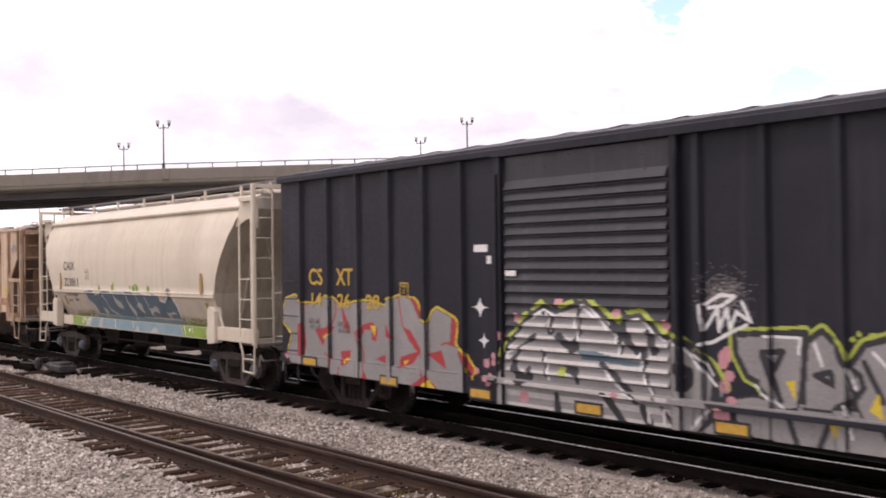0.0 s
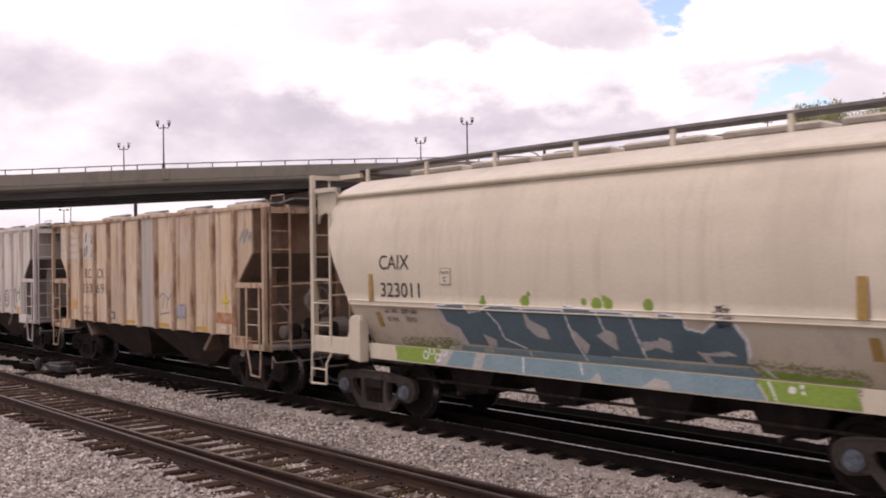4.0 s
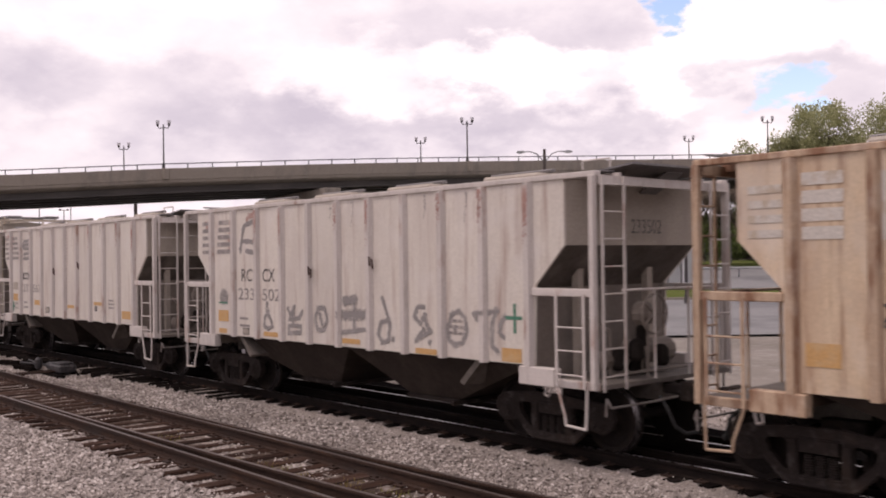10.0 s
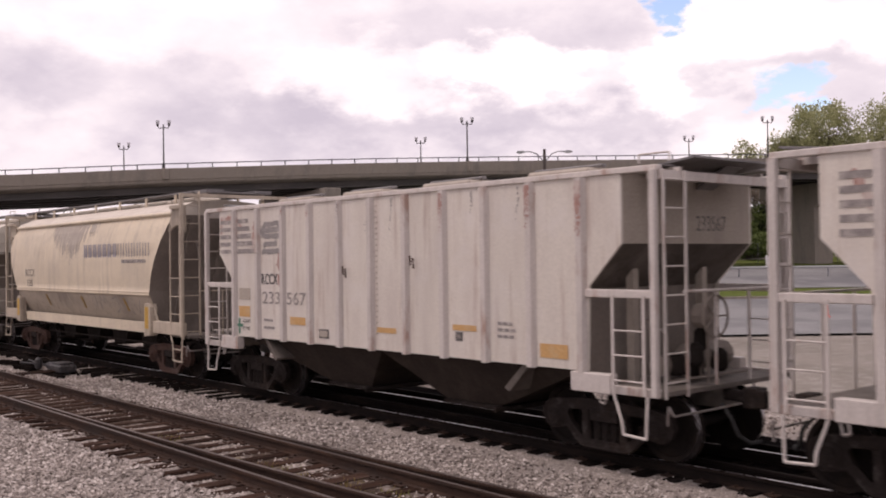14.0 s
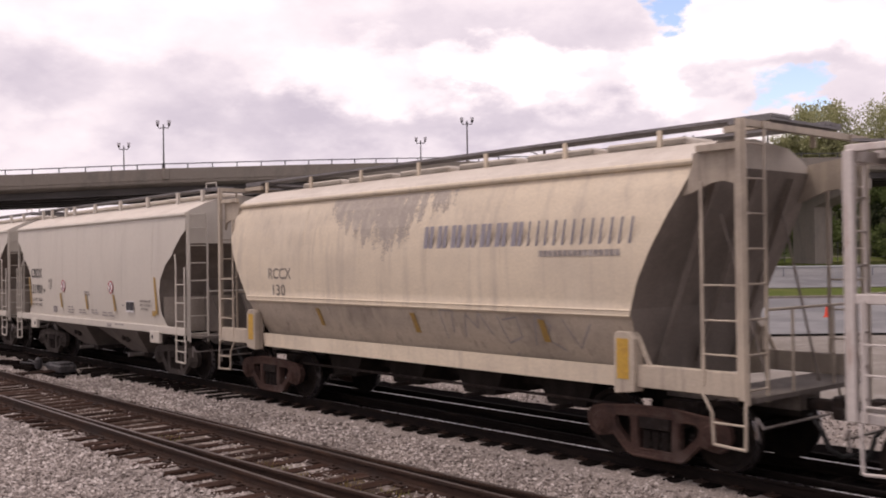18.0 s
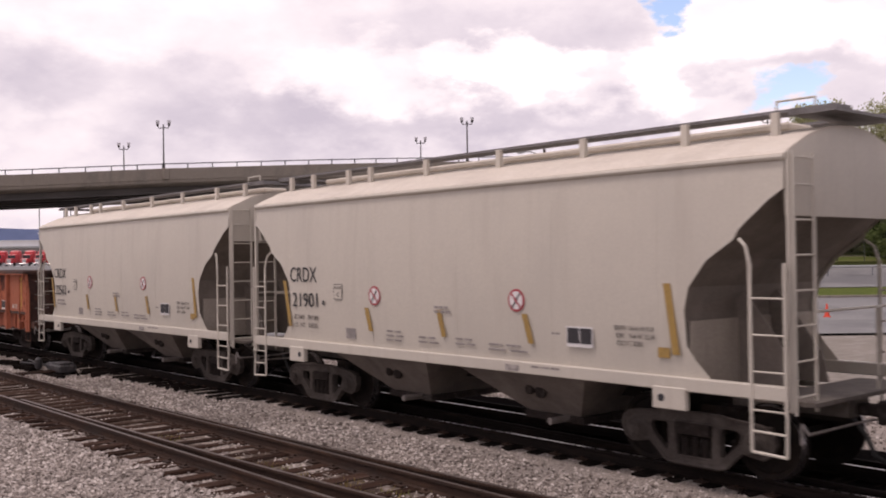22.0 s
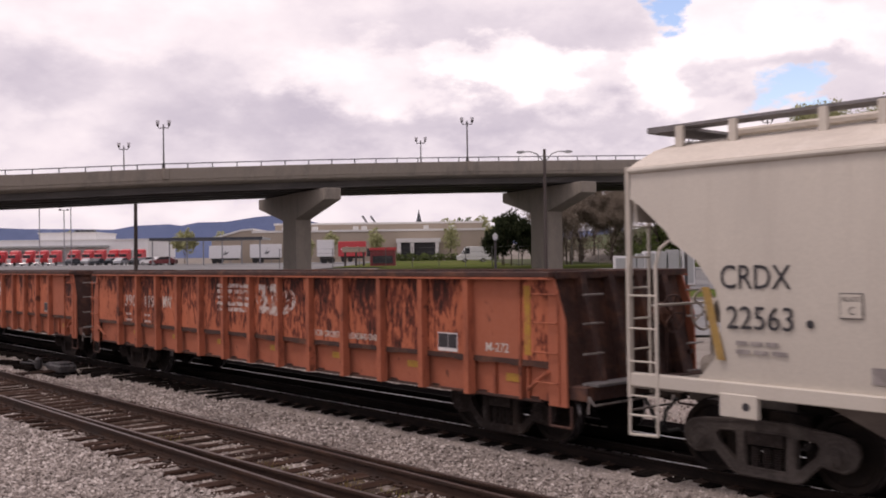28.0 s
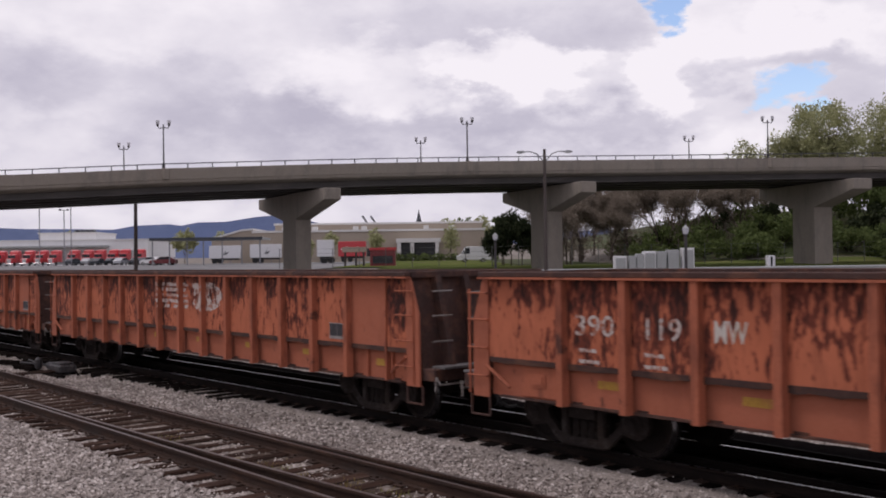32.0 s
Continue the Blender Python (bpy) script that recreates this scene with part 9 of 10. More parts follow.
def tagged_hopper(x):
    car = white_hopper(x, "233502", True, "grey sprayed rings and signs", -0.13)
    thin = [[(-2.63, 1.94), (-2.66, 1.77), (-2.51, 1.62), (-2.44, 1.48), (-2.6, 1.42), (-2.76, 1.47), (-2.73, 1.64), (-2.59, 1.77)],
            [(-1.86, 1.85), (-1.69, 1.6), (-1.63, 1.89), (-1.81, 1.63), (-1.46, 1.68), (-1.35, 1.8)], [(-1.84, 1.37), (-1.41, 1.4), (-1.41, 1.53), (-1.83, 1.51), (-1.84, 1.37)],
            [(-0.91, 1.67), (-0.8, 1.89), (-0.59, 1.89), (-0.51, 1.69), (-0.62, 1.48), (-0.83, 1.47), (-0.91, 1.67)], [(-0.75, 1.78), (-0.68, 1.58)]]
    more = [[(1.17, 2.11), (1.29, 1.86), (1.37, 1.68), (1.33, 1.4), (1.15, 1.35), (1.04, 1.5), (1.12, 1.7), (1.31, 1.73)],
            [(2.27, 1.99), (2.1, 1.98), (2.03, 1.83), (2.18, 1.72), (2.3, 1.87), (2.34, 1.67), (2.45, 1.61), (2.06, 1.44), (2.26, 1.63)],
            [(2.85, 1.67), (2.96, 1.9), (3.14, 1.95), (3.27, 1.83), (3.3, 1.63), (3.2, 1.46), (3.02, 1.42), (2.88, 1.5), (2.85, 1.67)], [(3.03, 1.67), (3.04, 1.69)],
            [(3.46, 1.92), (3.99, 1.97)], [(3.55, 1.92), (3.52, 1.84)], [(3.96, 1.99), (3.87, 1.8), (3.86, 1.45), (3.98, 1.38)], [(4.14, 1.89), (4.04, 1.78), (4.04, 1.65), (4.11, 1.6)],
            [(-0.04, 1.47), (0.65, 1.55)], [(0.35, 2.02), (0.34, 1.53)], [(1.45, 1.42), (1.47, 1.43)], [(2.4, 1.41), (2.42, 1.42)]]
    big = [[(-0.05, 1.78), (0.62, 1.81)], [(0.05, 2.04), (0.36, 2.06)]]

    def paint(X, Z):
        c = np.zeros(X.shape, int)
        soft = np.random.RandomState(6).rand(*X.shape)
        c[np.min([seg_dist(X, Z, a) for a in big], axis=0) < 0.05 + 0.07 * soft] = 1
        c[np.min([seg_dist(X, Z, a) for a in thin + more], axis=0) < 0.026 + 0.030 * soft] = 1
        c[(np.hypot((X + 4.42) / 0.22, (Z - 2.02) / 0.2) < 0.5 + 0.5 * soft) & (soft > 0.3)] = 1
        c[(np.abs(Z - 1.89) < 0.03) & (np.abs(X - 4.33) < 0.17)] = 2
        c[(np.abs(X - 4.35) < 0.03) & (np.abs(Z - 1.88) < 0.21)] = 2
        c[(np.abs(Z - 1.9) < 0.018) & (np.abs(X + 4.45) < 0.2)] = 2
        return c

    sprayed(car, "sprayed_tag", -4.7, 4.7, 1.23, 2.3, paint, (G_GREY, G_TEALTAG), lambda a, b: -1.607 if abs(((a + 4.91) / 0.956 + 0.5) % 1.0 - 0.5) * 0.956 < 0.05 else -1.532, "row of grey sprayed loops and signs", 0.018)
    plate(car, "orange_tape", -4.64, -4.3, 1.25, 1.35, M_ORTAPE, -1.536)


# ---- smooth-sided covered hopper ----
def smooth_car(x, number, extra):
    car = freight_car("covered_hopper", "light grey smooth-sided covered hopper with reflector stripes" + extra, "freight car", x, "smooth-sided covered hoppers")
    H = 5.85
    cut = [(4.86, 1.26), (4.64, 1.49), (4.53, 1.65), (4.50, 2.09), (4.57, 2.37), (4.83, 2.70), (5.20, 2.94), (5.27, 3.06), (5.66, 3.39), (H - 0.01, 3.50)]

    def side_y(z):
        return 1.52 + 0.07 * max(0.0, 1 - ((z - 2.5) / 1.5) ** 2)

    levels = sorted({round(z, 2) for _, z in cut} | {round(1.26 + 0.1 * i, 2) for i in range(26)} | {3.86})
    for s in (-1, 1):
        bm = bmesh.new()
        rows = []
        for z in levels:
            e = float(np.interp(z, [c[1] for c in cut], [c[0] for c in cut])) if z < 3.50 else H - 0.01
            rows.append([bm.verts.new((e * (2 * i / 12 - 1), s * side_y(z), z)) for i in range(13)])
        for a, b in zip(rows, rows[1:]):
            for i in range(12):
                bm.faces.new((a[i], a[i + 1], b[i + 1], b[i]) if s < 0 else (a[i + 1], a[i], b[i], b[i + 1]))
        part("side_sheet", bm, M_GREYHOP, car, smooth=True)
        part("side_sill", bx((-H, H, *sorted((s * 1.48, s * 1.60)), 1.10, 1.27), bevel=0.012), M_GREYHOP, car)
        for p in (-3.9, -1.9, 0.3, 2.3, 4.1):
            part("weld_seam", rods(*[((p, s * (side_y(a) - 0.004), a), (p, s * (side_y(b) - 0.004), b)) for a, b in zip(levels[::3], levels[3::3])], r=0.009, n=4), M_GREYHOP, car)
    roof = [(-1.54, 3.82), (-1.56, 3.90), (-1.45, 3.96), (-1.0, 4.16), (-0.5, 4.29), (0, 4.33), (0.5, 4.29), (1.0, 4.16), (1.45, 3.96), (1.56, 3.90), (1.54, 3.82)]
    part("roof", prisms(roof, "x", -H, H), M_ROOFDUST, car)
    part("eave_bead", rods(((-H, -1.555, 3.86), (H, -1.555, 3.86)), ((-H, 1.555, 3.86), (H, 1.555, 3.86)), r=0.035, n=8), M_GREYHOP, car)
    for d in (-1, 1):
        top = [(-1.46, 3.20), (1.46, 3.20), (1.52, 3.86), (1.42, 3.95), (1.0, 4.13), (0.5, 4.26), (0, 4.30), (-0.5, 4.26), (-1.0, 4.13), (-1.42, 3.95), (-1.52, 3.86)]
        part("end_sheet", prisms(top, "x", *sorted((d * (H - 0.05), d * (H + 0.004)))), M_GREYHOP, car)
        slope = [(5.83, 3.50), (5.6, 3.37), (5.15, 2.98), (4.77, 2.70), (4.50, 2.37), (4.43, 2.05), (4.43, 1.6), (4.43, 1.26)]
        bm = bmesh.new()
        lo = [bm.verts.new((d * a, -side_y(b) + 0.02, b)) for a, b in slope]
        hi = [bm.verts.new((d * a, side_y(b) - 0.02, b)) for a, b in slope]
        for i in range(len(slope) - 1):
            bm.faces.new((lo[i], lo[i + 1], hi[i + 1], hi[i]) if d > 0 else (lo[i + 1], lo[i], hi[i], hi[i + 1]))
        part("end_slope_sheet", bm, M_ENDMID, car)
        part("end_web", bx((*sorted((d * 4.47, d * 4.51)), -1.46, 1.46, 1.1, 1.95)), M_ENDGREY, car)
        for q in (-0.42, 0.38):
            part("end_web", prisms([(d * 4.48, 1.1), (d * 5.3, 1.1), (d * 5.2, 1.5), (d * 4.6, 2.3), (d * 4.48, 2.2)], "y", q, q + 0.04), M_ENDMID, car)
        for s in (-1, 1):
            part("corner_post", bx((*sorted((d * 5.86, d * 5.90)), *sorted((s * 1.49, s * 1.55)), 0.98, 3.92), bevel=0.006), M_GREYHOP, car)
            ladder(car, (d * 5.93, s * 1.51), (d * 5.93, s * 1.06), [1.15 + 0.40 * i for i in range(7)] + [3.86], M_GREYHOP, "y", z0=0.95, z1=3.92)
            ladder(car, (d * 5.42, s * 1.60), (d * 5.86, s * 1.60), [0.98, 1.42, 1.84, 2.26], M_GREYHOP, "x", z0=0.95, z1=2.66)
            part("ladder_top", rods(((d * 5.42, s * 1.60, 2.64), (d * 5.36, s * 1.58, 2.86)), ((d * 5.36, s * 1.58, 2.86), (d * 5.25, s * 1.54, 2.95)), r=0.02), M_GREYHOP, car)
            stirrup(car, [(d * 5.42, s * 1.60, 0.98), (d * 5.42, s * 1.60, 0.50), (d * 5.86, s * 1.60, 0.48), (d * 5.86, s * 1.58, 1.0)], M_GREYHOP)
            stirrup(car, [(d * 5.42, s * 1.60, 0.74), (d * 5.86, s * 1.60, 0.73)], M_GREYHOP, 0.016)
            jp = part("jack_pad", bx((*sorted((d * 4.02, d * 4.52)), *sorted((s * 1.52, s * 1.615)), 0.86, 1.14), bevel=0.012), M_GREYHOP, car)
            bm = bmesh.new()
            disc(bm, (d * 4.16, s * 1.617, 1.0), 0.05, "y", 0.006, 12)
            part("pad_hole", bm, M_BLACKNEW, jp)
        part("end_platform", bx((*sorted((d * 5.25, d * 6.05)), -1.3, 1.3, 1.03, 1.08), (*sorted((d * 4.3, d * 5.9)), -0.25, 0.25, 0.78, 1.03)), M_PLATFORM, car)
        part("end_handrail", rods(((d * 5.95, -1.05, 2.1), (d * 5.95, 1.05, 2.1)), ((d * 5.95, 0.4, 1.08), (d * 5.95, 0.4, 2.1)), r=0.018), M_GREYHOP, car)
        truck(car, d * 4.25, "dusty")
    for s in (-1, 1):
        part("running_board", bx((-6.1, 6.1, *sorted((s * 0.46, s * 0.84)), 4.46, 4.50)), M_GRATE, car, "galvanised roof walkway")
        for p in (-5.55, -4.75, -3.55, -2.85, -1.25, 0.55, 2.30, 4.05, 5.35):
            part("walkway_post", bx((p - 0.05, p + 0.05, *sorted((s * 0.83, s * 0.90)), 4.16, 4.47)), M_GREYHOP, car)
    for d in (-1, 1):
        part("running_board", bx((*sorted((d * 5.5, d * 6.1)), -0.84, 0.84, 4.42, 4.458)), M_GRATE, car)
    part("roof_grab_iron", rods(((5.3, -0.75, 4.50), (5.3, -0.75, 4.62)), ((5.8, -0.75, 4.50), (5.8, -0.75, 4.62)), ((5.3, -0.75, 4.62), (5.8, -0.75, 4.62)), r=0.014), M_GREYHOP, car)
    part("trough_hatch", bx((-5.2, 5.2, -0.3, 0.3, 4.32, 4.43), bevel=0.03), M_ROOFDUST, car)
    brake_wheel(car, -5.85, 0.15, 2.0, M_ENDGREY, -1)
    bm = bmesh.new()
    lathe(bm, [(-0.7, 0.05), (-0.65, 0.15), (-0.1, 0.15), (-0.05, 0.06), (0.3, 0.05)], (-5.3, 0, 1.32), "y", 12)
    part("brake_cylinder", bm, M_ENDGREY, car)
    underframe(car, 5.9)
    for c, q in ((-1, -1.78), (1, 1.62)):
        bm = bmesh.new()
        rings = []
        for z, cx, hx, hy in ((0.42, q, 0.50, 0.80), (1.10, q - 0.02, 1.52, 1.42)):
            rings.append([bm.verts.new((cx - hx, -hy, z)), bm.verts.new((cx + hx * (0.75 if z > 1 else 1), -hy, z)), bm.verts.new((cx + hx * (0.75 if z > 1 else 1), hy, z)), bm.verts.new((cx - hx, hy, z))])
        for i in range(4):
            bm.faces.new((rings[0][i], rings[0][(i + 1) % 4], rings[1][(i + 1) % 4], rings[1][i]))
        bm.faces.new(rings[0][::-1])
        bm.faces.new(rings[1])
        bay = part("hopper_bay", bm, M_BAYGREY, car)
        part("outlet_gate", bx((q - 0.6, q + 0.6, -0.85, 0.85, 0.33, 0.43)), M_CAST, bay)
        part("gate_shaft", rods(((q + 0.3, -1.25, 0.40), (q + 0.3, 1.0, 0.40)), r=0.05, n=8), M_STEELROD, bay)
        bm = bmesh.new()
        lathe(bm, [(-0.05, 0.05), (-0.03, 0.10), (0.03, 0.10), (0.05, 0.05)], (q + 0.05, -1.16, 0.80), "y", 10)
        lathe(bm, [(-0.05, 0.05), (-0.03, 0.08), (0.03, 0.08), (0.05, 0.05)], (q - 0.15, -1.18, 0.82), "y", 10)
        part("vibrator_bracket", bm, M_CAST, bay)
    y = -1.60
    write(car, "CRDX", -4.50, 2.37, 0.29, M_BLACKNEW, y, 0.92, bold=0.001)
    write(car, number, -4.42, 1.90, 0.28, M_BLACKNEW, y, 0.86, bold=0.001)
    bm = bmesh.new()
    disc(bm, (-3.36, y, 1.99), 0.045, "y", 0.004, 14)
    part("black_dot", bm, M_BLACKNEW, car)
    for text, px, pz, w in (("LD LMT", -4.38, 1.67, 0.36), ("231500", -3.92, 1.67, 0.36), ("LT  WT", -4.36, 1.52, 0.36), ("54500", -3.88, 1.52, 0.30)) if number[0:2] == "21" else ():
        write(car, text, px, pz, 0.085, M_BLACKLET, -1.588, w)
    if number[0:2] != "21":
        bar_lines(car, -4.30, 1.76, 2, 0.70, 0.05, 0.05, M_FADED, -1.585, 0, 3)
    for w0 in (0, 1):
        plate(car, "stencil_box", -3.02 + w0 * 0.015, -2.76 - w0 * 0.015, 2.06 + w0 * 0.015, 2.34 - w0 * 0.015, (M_BLACKLET, M_GREYHOP)[w0], y - 0.004 * w0)
    write(car, "PLATE", -2.985, 2.25, 0.05, M_BLACKLET, y - 0.009, 0.19)
    write(car, "C", -2.92, 2.11, 0.09, M_BLACKLET, y - 0.009, 0.07)
    zs0 = 2.15 if number[0:2] == "21" else 2.27
    for p in (-1.80, 1.62):
        sign = bmesh.new()
        disc(sign, (p, y, zs0), 0.165, "y", 0.004, 28)
        sg = part("warning_sign", sign, M_REDMARK, car, "round red and white crossed warning sign")
        ws = bmesh.new()
        disc(ws, (p, y - 0.003, zs0), 0.132, "y", 0.004, 28)
        part("sign_face", ws, M_WHITESTK, sg)
        part("sign_cross", prisms([(p - 0.09, zs0 - 0.10), (p - 0.07, zs0 - 0.12), (p + 0.09, zs0 + 0.09), (p + 0.07, zs0 + 0.11)], "y", y - 0.009, y - 0.006), M_BLACKNEW, sg)
        part("sign_cross", prisms([(p + 0.08, zs0 - 0.11), (p + 0.10, zs0 - 0.09), (p - 0.08, zs0 + 0.11), (p - 0.10, zs0 + 0.09)], "y", y - 0.013, y - 0.010), M_REDMARK, sg)
    for p, z0, z1 in ((-4.50, 1.52, 2.38), (-1.92, 1.54, 1.94), (0.0, 1.54, 1.96), (1.90, 1.54, 1.96), (4.38, 1.54, 2.42)):
        ob = plate(car, "reflector", p - 0.05, p + 0.06, z0, z1, M_OCHRE, -1.596, lean=-0.13 if p > -4 else -0.2)
    plate(car, "reflector", 4.10, 4.28, 1.49, 1.62, M_OCHRE, -1.58)
    plate(car, "reflector", -2.70, -2.40, 1.38, 1.56, M_FADED, -1.562)
    pl = plate(car, "data_panel", 2.58, 3.05, 1.54, 1.82, M_WHITESTK, -1.592)
    plate(pl, "panel_field", 2.60, 2.81, 1.59, 1.80, M_BLACKNEW, -1.598)
    plate(pl, "panel_field", 2.83, 3.03, 1.59, 1.80, M_BLACKNEW, -1.598)
    for p, z, r, w in ((-1.5, 1.58, 3, 0.5), (-0.65, 1.52, 2, 0.55), (0.25, 1.54, 2, 0.5), (1.0, 1.50, 2, 0.9), (2.28, 1.72, 1, 0.2)):
        bar_lines(car, p, z, r, w, 0.03, 0.045, M_FADED, -1.572, 0, 2)
    bar_lines(car, -0.22, 2.02, 2, 0.42, 0.04, 0.03, M_FADED, y, 0, 3)
    for text, px, pz, w in (("EXW 10-6 H 9-3", 3.42, 1.81, 0.62), ("EW   9-6 H 15-0", 3.44, 1.71, 0.62), ("CU FT 3281", 3.45, 1.61, 0.42)):
        write(car, text, px, pz, 0.062, M_BLACKLET, -1.594, w)
    bar_lines(car, 1.9, 1.23, 1, 0.7, 0.03, 0.03, M_FADED, -1.604, 0, 3)
    plate(car, "sill_plate", 1.38, 1.66, 1.13, 1.22, M_FADED, -1.603)
    return car


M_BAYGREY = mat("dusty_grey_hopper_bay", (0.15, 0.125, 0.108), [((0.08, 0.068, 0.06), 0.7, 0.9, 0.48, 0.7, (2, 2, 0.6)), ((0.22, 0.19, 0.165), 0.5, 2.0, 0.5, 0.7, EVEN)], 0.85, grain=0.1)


# ---- orange gondola ----
def gondola(x, label, number, mark, patch):
    car = freight_car("gondola_car", label, "freight car", x, "orange tie gondolas")
    H, S, T = 8.62, 1.50, 2.56
    ribs = [-6.70 + 1.105 * i for i in range(13)]
    edges = [-H + 0.40] + ribs + [7.64, H - 0.40]
    rng = random.Random(int(abs(x) * 10))
    for s in (-1, 1):
        for i, (a, b) in enumerate(zip(edges, edges[1:])):
            ya, yb = sorted((s * S, s * (S - 0.03)))
            part("side_panel", bx((a, b, ya, yb, 1.29, T - 0.06)), M_ORANGE if i == 13 else M_ORANGE_DARK if rng.random() < 0.6 else M_ORANGE_FLAKED, car)
            yc, yd = sorted((s * (S - 0.085), s * (S - 0.115)))
            part("lower_panel", bx((a, b, yc, yd, 0.72, 1.262)), M_ORANGE, car)
            # small dark plate at the foot of each rib
            if i < 14:
                part("foot_plate", bx((b + 0.09, b + 0.27, *sorted((s * (S - 0.084), s * (S - 0.06))), 0.735, 0.765)), M_RUSTDARK, car)
        ledge = [(-H + 0.3 + 0.17 * k, 1.215 - 0.03 * rng.random() * (k % 7 > 1)) for k in range(100)]
        part("side_ledge", prisms([(H - 0.1, 1.29), (-H + 0.3, 1.29)] + ledge, "y", *sorted((s * (S - 0.115), s * (S + 0.006)))), M_RUSTDARK, car)
        for p in ribs:
            y0, y1 = s * (S - 0.02), s * (S + 0.11)
            part("side_rib", prisms([(p - 0.075, y0), (p - 0.055, y1), (p + 0.055, y1), (p + 0.075, y0)], "z", 0.70, T - 0.05), M_ORANGE_RIB, car)
        part("side_stiffener", bx((7.62, 7.66, *sorted((s * (S - 0.08), s * (S + 0.03))), 0.72, T - 0.08)), M_ORANGE_RIB, car)
        for p in (7.02, 7.72):
            part("side_stiffener", bx((p, p + 0.035, *sorted((s * (S - 0.09), s * (S - 0.03))), 0.73, 1.21)), M_ORANGE_RIB, car)
        part("side_box", bx((-7.57, -6.87, *sorted((s * (S - 0.09), s * (S - 0.05))), 0.76, 1.19), (-7.37, -7.10, *sorted((s * (S - 0.05), s * (S - 0.035))), 0.90, 1.10), (-7.32, -7.15, *sorted((s * (S - 0.035), s * (S - 0.02))), 0.94, 1.06)), M_ORANGE_RIB, car)
        part("chord_lip", bx((-H + 0.3, H - 0.3, *sorted((s * (S + 0.03), s * (S + 0.13))), T - 0.11, T - 0.078)), M_ORANGE_RIB, car)
        part("top_chord", bx((-H + 0.3, H - 0.3, *sorted((s * (S - 0.08), s * (S + 0.12))), T - 0.08, T), bevel=0.012), M_RUSTDARK, car)
        part("bottom_flange", bx((-H + 0.6, H - 0.6, *sorted((s * (S - 0.10), s * (S - 0.02))), 0.70, 0.73)), M_RUSTDARK, car)
    part("floor", bx((-H + 0.1, H - 0.1, -S + 0.14, S - 0.14, 1.0, 1.08)), M_RUSTDARK, car)
    for d in (-1, 1):
        part("end_panel", prisms([(d * (H - 0.44), T - 0.02), (d * (H - 0.40), T - 0.02), (d * (H - 0.08), 0.95), (d * (H - 0.12), 0.95)], "y", -S + 0.05, S - 0.05), M_RUSTDARK, car)
        for y in (-0.95, -0.32, 0.32, 0.95):
            # ribs of the right end take the dark tone in place of shade
            part("end_rib", prisms([(d * (H - 0.08), 0.95), (d * (H + 0.14), 0.95), (d * (H - 0.26), T - 0.06), (d * (H - 0.40), T - 0.06)], "y", y - 0.06, y + 0.06), M_RUSTDARK if d > 0 else M_ORANGE_RIB, car)
        part("end_chord", bx((*sorted((d * (H - 0.48), d * (H - 0.28))), -S, S, T - 0.10, T - 0.004)), M_RUSTDARK, car)
        for s in (-1, 1):
            part("corner_plate", prisms([(d * (H - 0.42), 0.68), (d * (H - 0.08), 0.68), (d * (H - 0.10), 1.86), (d * (H - 0.33), T - 0.05), (d * (H - 0.42), T - 0.05)], "y", *sorted((s * (S - 0.02), s * (S + 0.02)))), M_ORANGE, car)
            g0, g1 = (H - 0.66, H - 0.22) if d > 0 else (-H + 0.42, -H + 0.02)
            part("ladder_stile", rods((((g1, s * (S + 0.03), 0.72)), (g1, s * (S + 0.03), 2.30)), r=0.02), M_ORANGE_RIB, car)
            for z in (1.0, 1.42, 1.84, 2.24):
                part("grab_iron", rods(((g0, s * (S + 0.07), z), (g1, s * (S + 0.07), z)), ((g0, s * (S + 0.07), z), (g0, s * (S - 0.02), z)), ((g1, s * (S + 0.07), z), (g1, s * (S + 0.02), z)), r=0.014), M_ORANGE_RIB, car)
                part("grab_iron", rods(((d * (H + 0.13), s * 1.40, z), (d * (H + 0.13), s * 0.98, z)), r=0.015), M_STEELROD, car)
            stirrup(car, [(d * (H - 0.42), s * 1.5, 0.7), (d * (H - 0.42), s * 1.5, 0.40), (d * (H - 0.02), s * 1.5, 0.40), (d * (H - 0.02), s * 1.5, 0.7)], M_RUSTDARK)
            part("corner_brace", rods(((d * (H - 0.85), s * (S + 0.01), 0.86), (d * (H - 0.40), s * (S + 0.05), 1.16)), r=0.03), M_ORANGE_RIB, car)
        part("end_sill", bx((*sorted((d * (H - 0.3), d * (H + 0.22))), -1.45, 1.45, 0.78, 0.98), bevel=0.015), M_RUSTDARK, car)
        part("end_step", bx((*sorted((d * (H + 0.05), d * (H + 0.34))), -1.35, -0.3, 0.985, 1.02)), M_GRATE, car)
        truck(car, d * 6.75)
    underframe(car, H + 0.2)
    for p in ribs:
        part("cross_bearer", bx((p - 0.12, p + 0.12, -1.38, 1.38, 0.74, 1.0)), M_BAY, car)
    part("train_pipe", rods(((-5.5, -0.9, 0.62), (5.5, -0.9, 0.62)), r=0.03), M_CAST, car)
    brake_wheel(car, H + 0.12, 0.55, 1.9, M_RUSTDARK)
    y = -S - 0.005
    for i in (0, 2, 4, 6, 8, 10):
        p = ribs[i] + 0.80
        plate(car, "reflector", p - 0.26, p + 0.16, 0.98, 1.09, M_OLDYELLOW, -S + 0.08)
    # worn white mark: stacked bars and a ragged block
    mx = mark

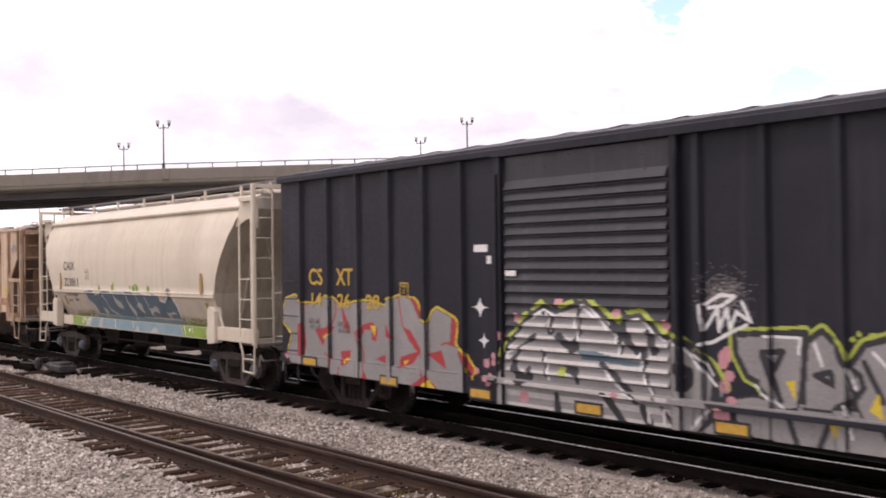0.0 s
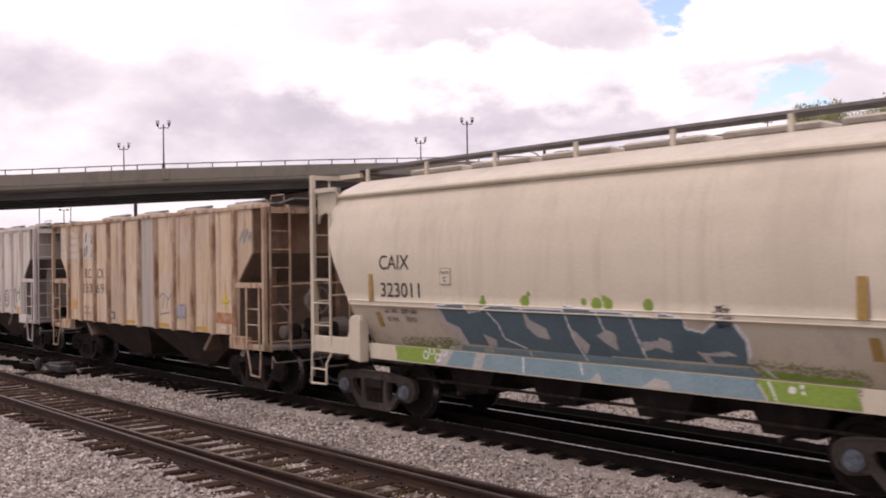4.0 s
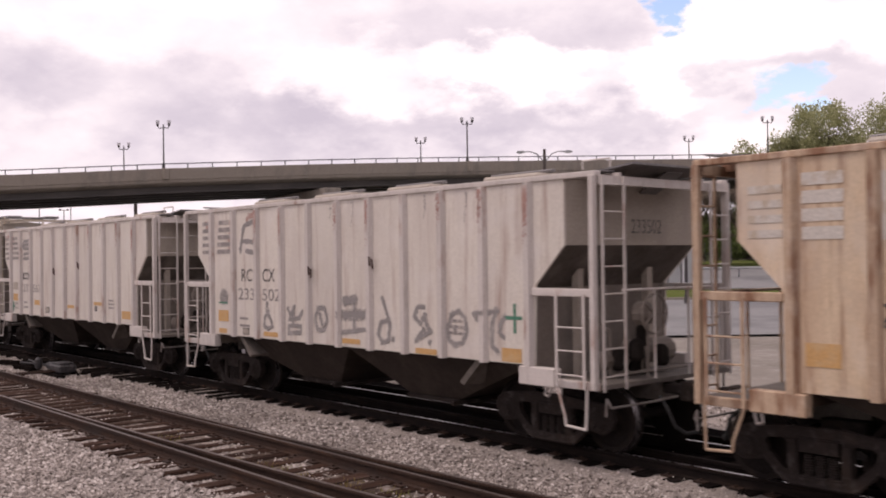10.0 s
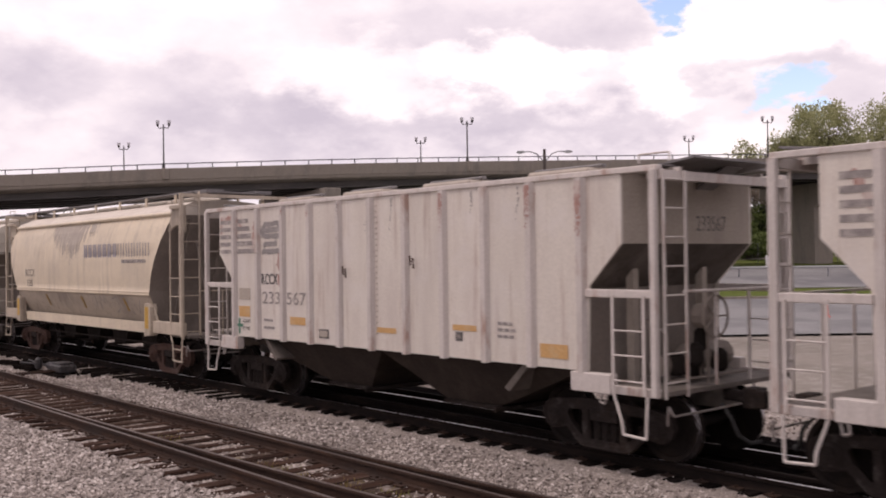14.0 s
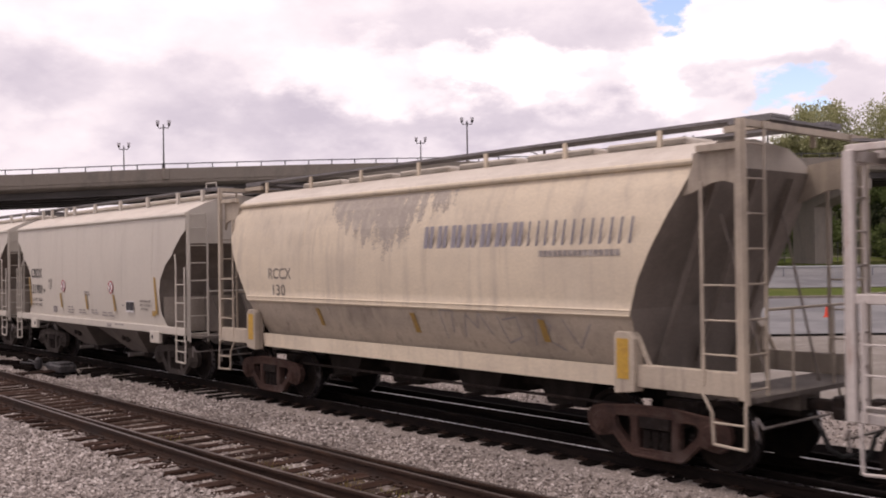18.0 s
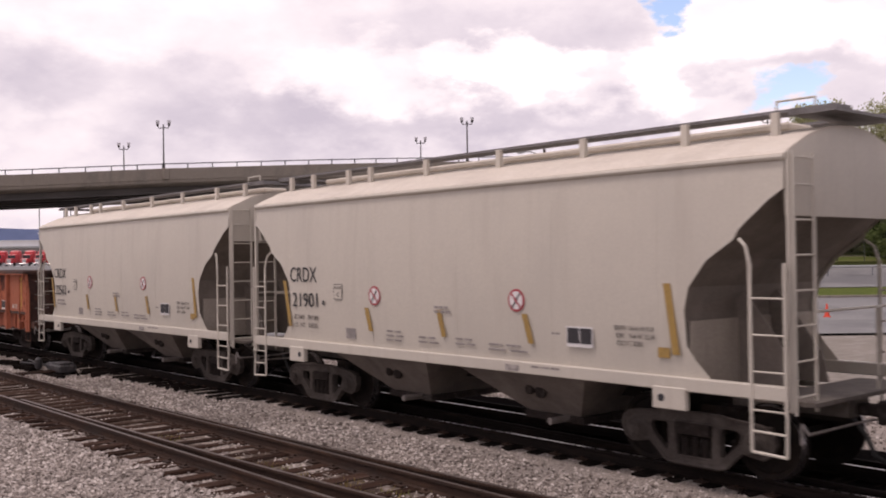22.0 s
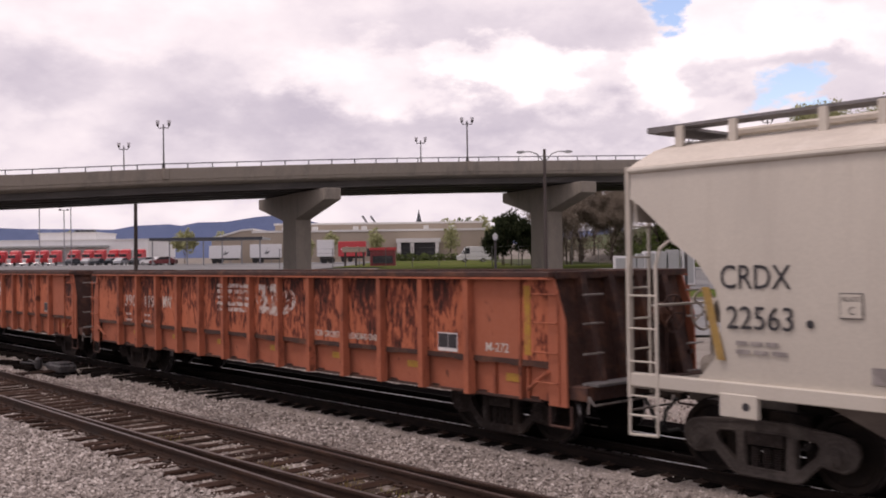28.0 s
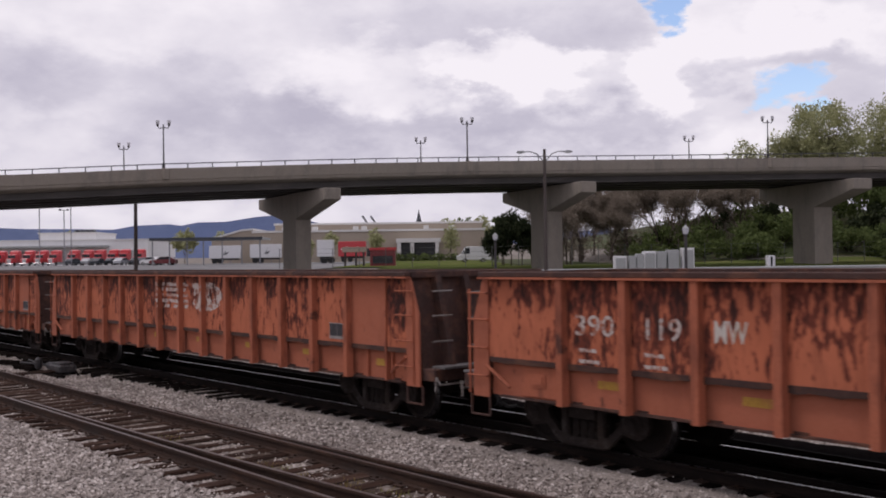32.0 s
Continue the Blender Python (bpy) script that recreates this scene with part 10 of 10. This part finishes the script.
    def bars(X, Z):
        c = np.zeros(X.shape, int)
        f = np.vectorize(lambda a, b: noise.fractal((a * 5 + x, 1.0, b * 3.2), 0.6, 2.0, 4))(X, Z)
        u = X - mx
        for k in range(5):
            c[(np.abs(Z - (1.76 + k * 0.125)) < 0.036) & (u > -0.05) & (u < 1.5) & (f > -0.26)] = 1
        c[(((u - 2.36) / 0.74) ** 2 + ((Z - 2.01) / 0.32) ** 2 < 1) & ((f > -0.04) | (Z < 1.86))] = 1
        c[(u > 1.72) & (u < 1.98) & (Z > 1.72) & (Z < 2.3) & (f > 0.05)] = 1
        return c

    def on_ribs(px, pz):
        for p in ribs:
            if abs(px - p) < 0.06:
                return -S - 0.115
        return -S

    sprayed(car, "worn_logo", mx - 0.06, mx + 3.16, 1.40, 2.40, bars, (M_WHITELET,), on_ribs, "flaking white painted mark", 0.02)
    if number:
        write(car, number[0], -6.50, 1.70, 0.29, M_WHITELET, y, 0.70, bold=0.003)
        write(car, number[1], -5.36, 1.70, 0.29, M_WHITELET, y, 0.62, bold=0.003)
        write(car, number[2], -4.28, 1.71, 0.28, M_WHITESTKOLD, y, 0.47, bold=0.004)
        write(car, "FOR CROSSTIE", ribs[8] + 0.10, 1.37, 0.115, M_WHITESTKOLD, y, 0.92)
        write(car, "LOADING ONLY", ribs[9] + 0.09, 1.37, 0.115, M_WHITESTKOLD, y, 0.92)
        write(car, "M-272", ribs[12] + 0.33, 1.37, 0.14, M_WHITESTKOLD, y, 0.5)
        bar_lines(car, ribs[0] + 0.28, 1.52, 2, 0.4, 0.05, 0.1, M_WHITELET, y, 0, 3)
        bar_lines(car, ribs[1] + 0.28, 1.52, 2, 0.4, 0.05, 0.1, M_WHITELET, y, 0, 3)
    px, pz = ribs[patch] + (0.34 if number else 0.48), 1.31 if number else 1.34
    pl = plate(car, "data_panel", px, px + 0.46, pz, pz + 0.29, M_WHITESTK if number else M_FADED, y)
    plate(pl, "panel_field", px + 0.015, px + 0.23, pz + 0.055, pz + 0.275, M_BLACKNEW, y - 0.005)
    plate(pl, "panel_field", px + 0.245, px + 0.445, pz + 0.055, pz + 0.275, M_BLACKNEW, y - 0.005)
    if number:
        plate(car, "yellow_tape", H - 0.90, H - 0.78, 1.36, 2.36, M_OLDYELLOW, y)
    plate(car, "yellow_tape", H - 1.38, H - 1.0, 0.94, 1.06, M_OLDYELLOW, -S + 0.075)
    return car


M_OLDYELLOW = mat("old_yellow_tape", (0.42, 0.23, 0.03), [((0.36, 0.13, 0.05), 0.7, 6.0, 0.5, 0.64, EVEN)], 0.7)

# ---- the train, from the head ----
box_car(-8.88)
tan_hopper(-24.05)
rusty_hopper(-38.08)
tagged_hopper(-51.63)
white_hopper(-65.18, "233567", False, "orange tape and a smudged mark", -0.25)
cement_hopper(-79.10)
smooth_car(-92.87, "21901", "")
smooth_car(-105.70, "22563", " on a dusty body")
gondola(-121.25, "faded orange steel gondola with rust stains and white lettering", ("390", "119", "MW"), -1.52, 11)
gondola(-139.63, "scuffed orange steel gondola with a worn white mark", None, -1.25, 11)
gondola(-157.85, "rusty orange steel gondola at the tail", None, -2.5, 12)


# ---- movement ----
def motions():
    for ob, a0, v in ((sedan, -28.3 - 18.4 * 10.7, 10.7), (suv, -28.5 - 22.8 * 11.3, 11.3)):
        walk(ob, [(0.5 * i, on_bridge(a0 + v * 0.5 * i)) for i in range(65)])
    for t, c in CARS:
        walk(t, [(s, pose(c + d, TRACK_Y, 0)) for s, d in RUN])
    n = 214
    ts = [32.0 * i / n for i in range(n + 1)]
    turns = [math.degrees(run_at(t) / 0.457) for t in ts]
    for k, (w, d) in enumerate(WHEELS):
        ph = (k * 53) % 360
        walk(w, [(t, pose(d, 0, 0.457, 0, a + ph, 0)) for t, a in zip(ts, turns)])


motions()
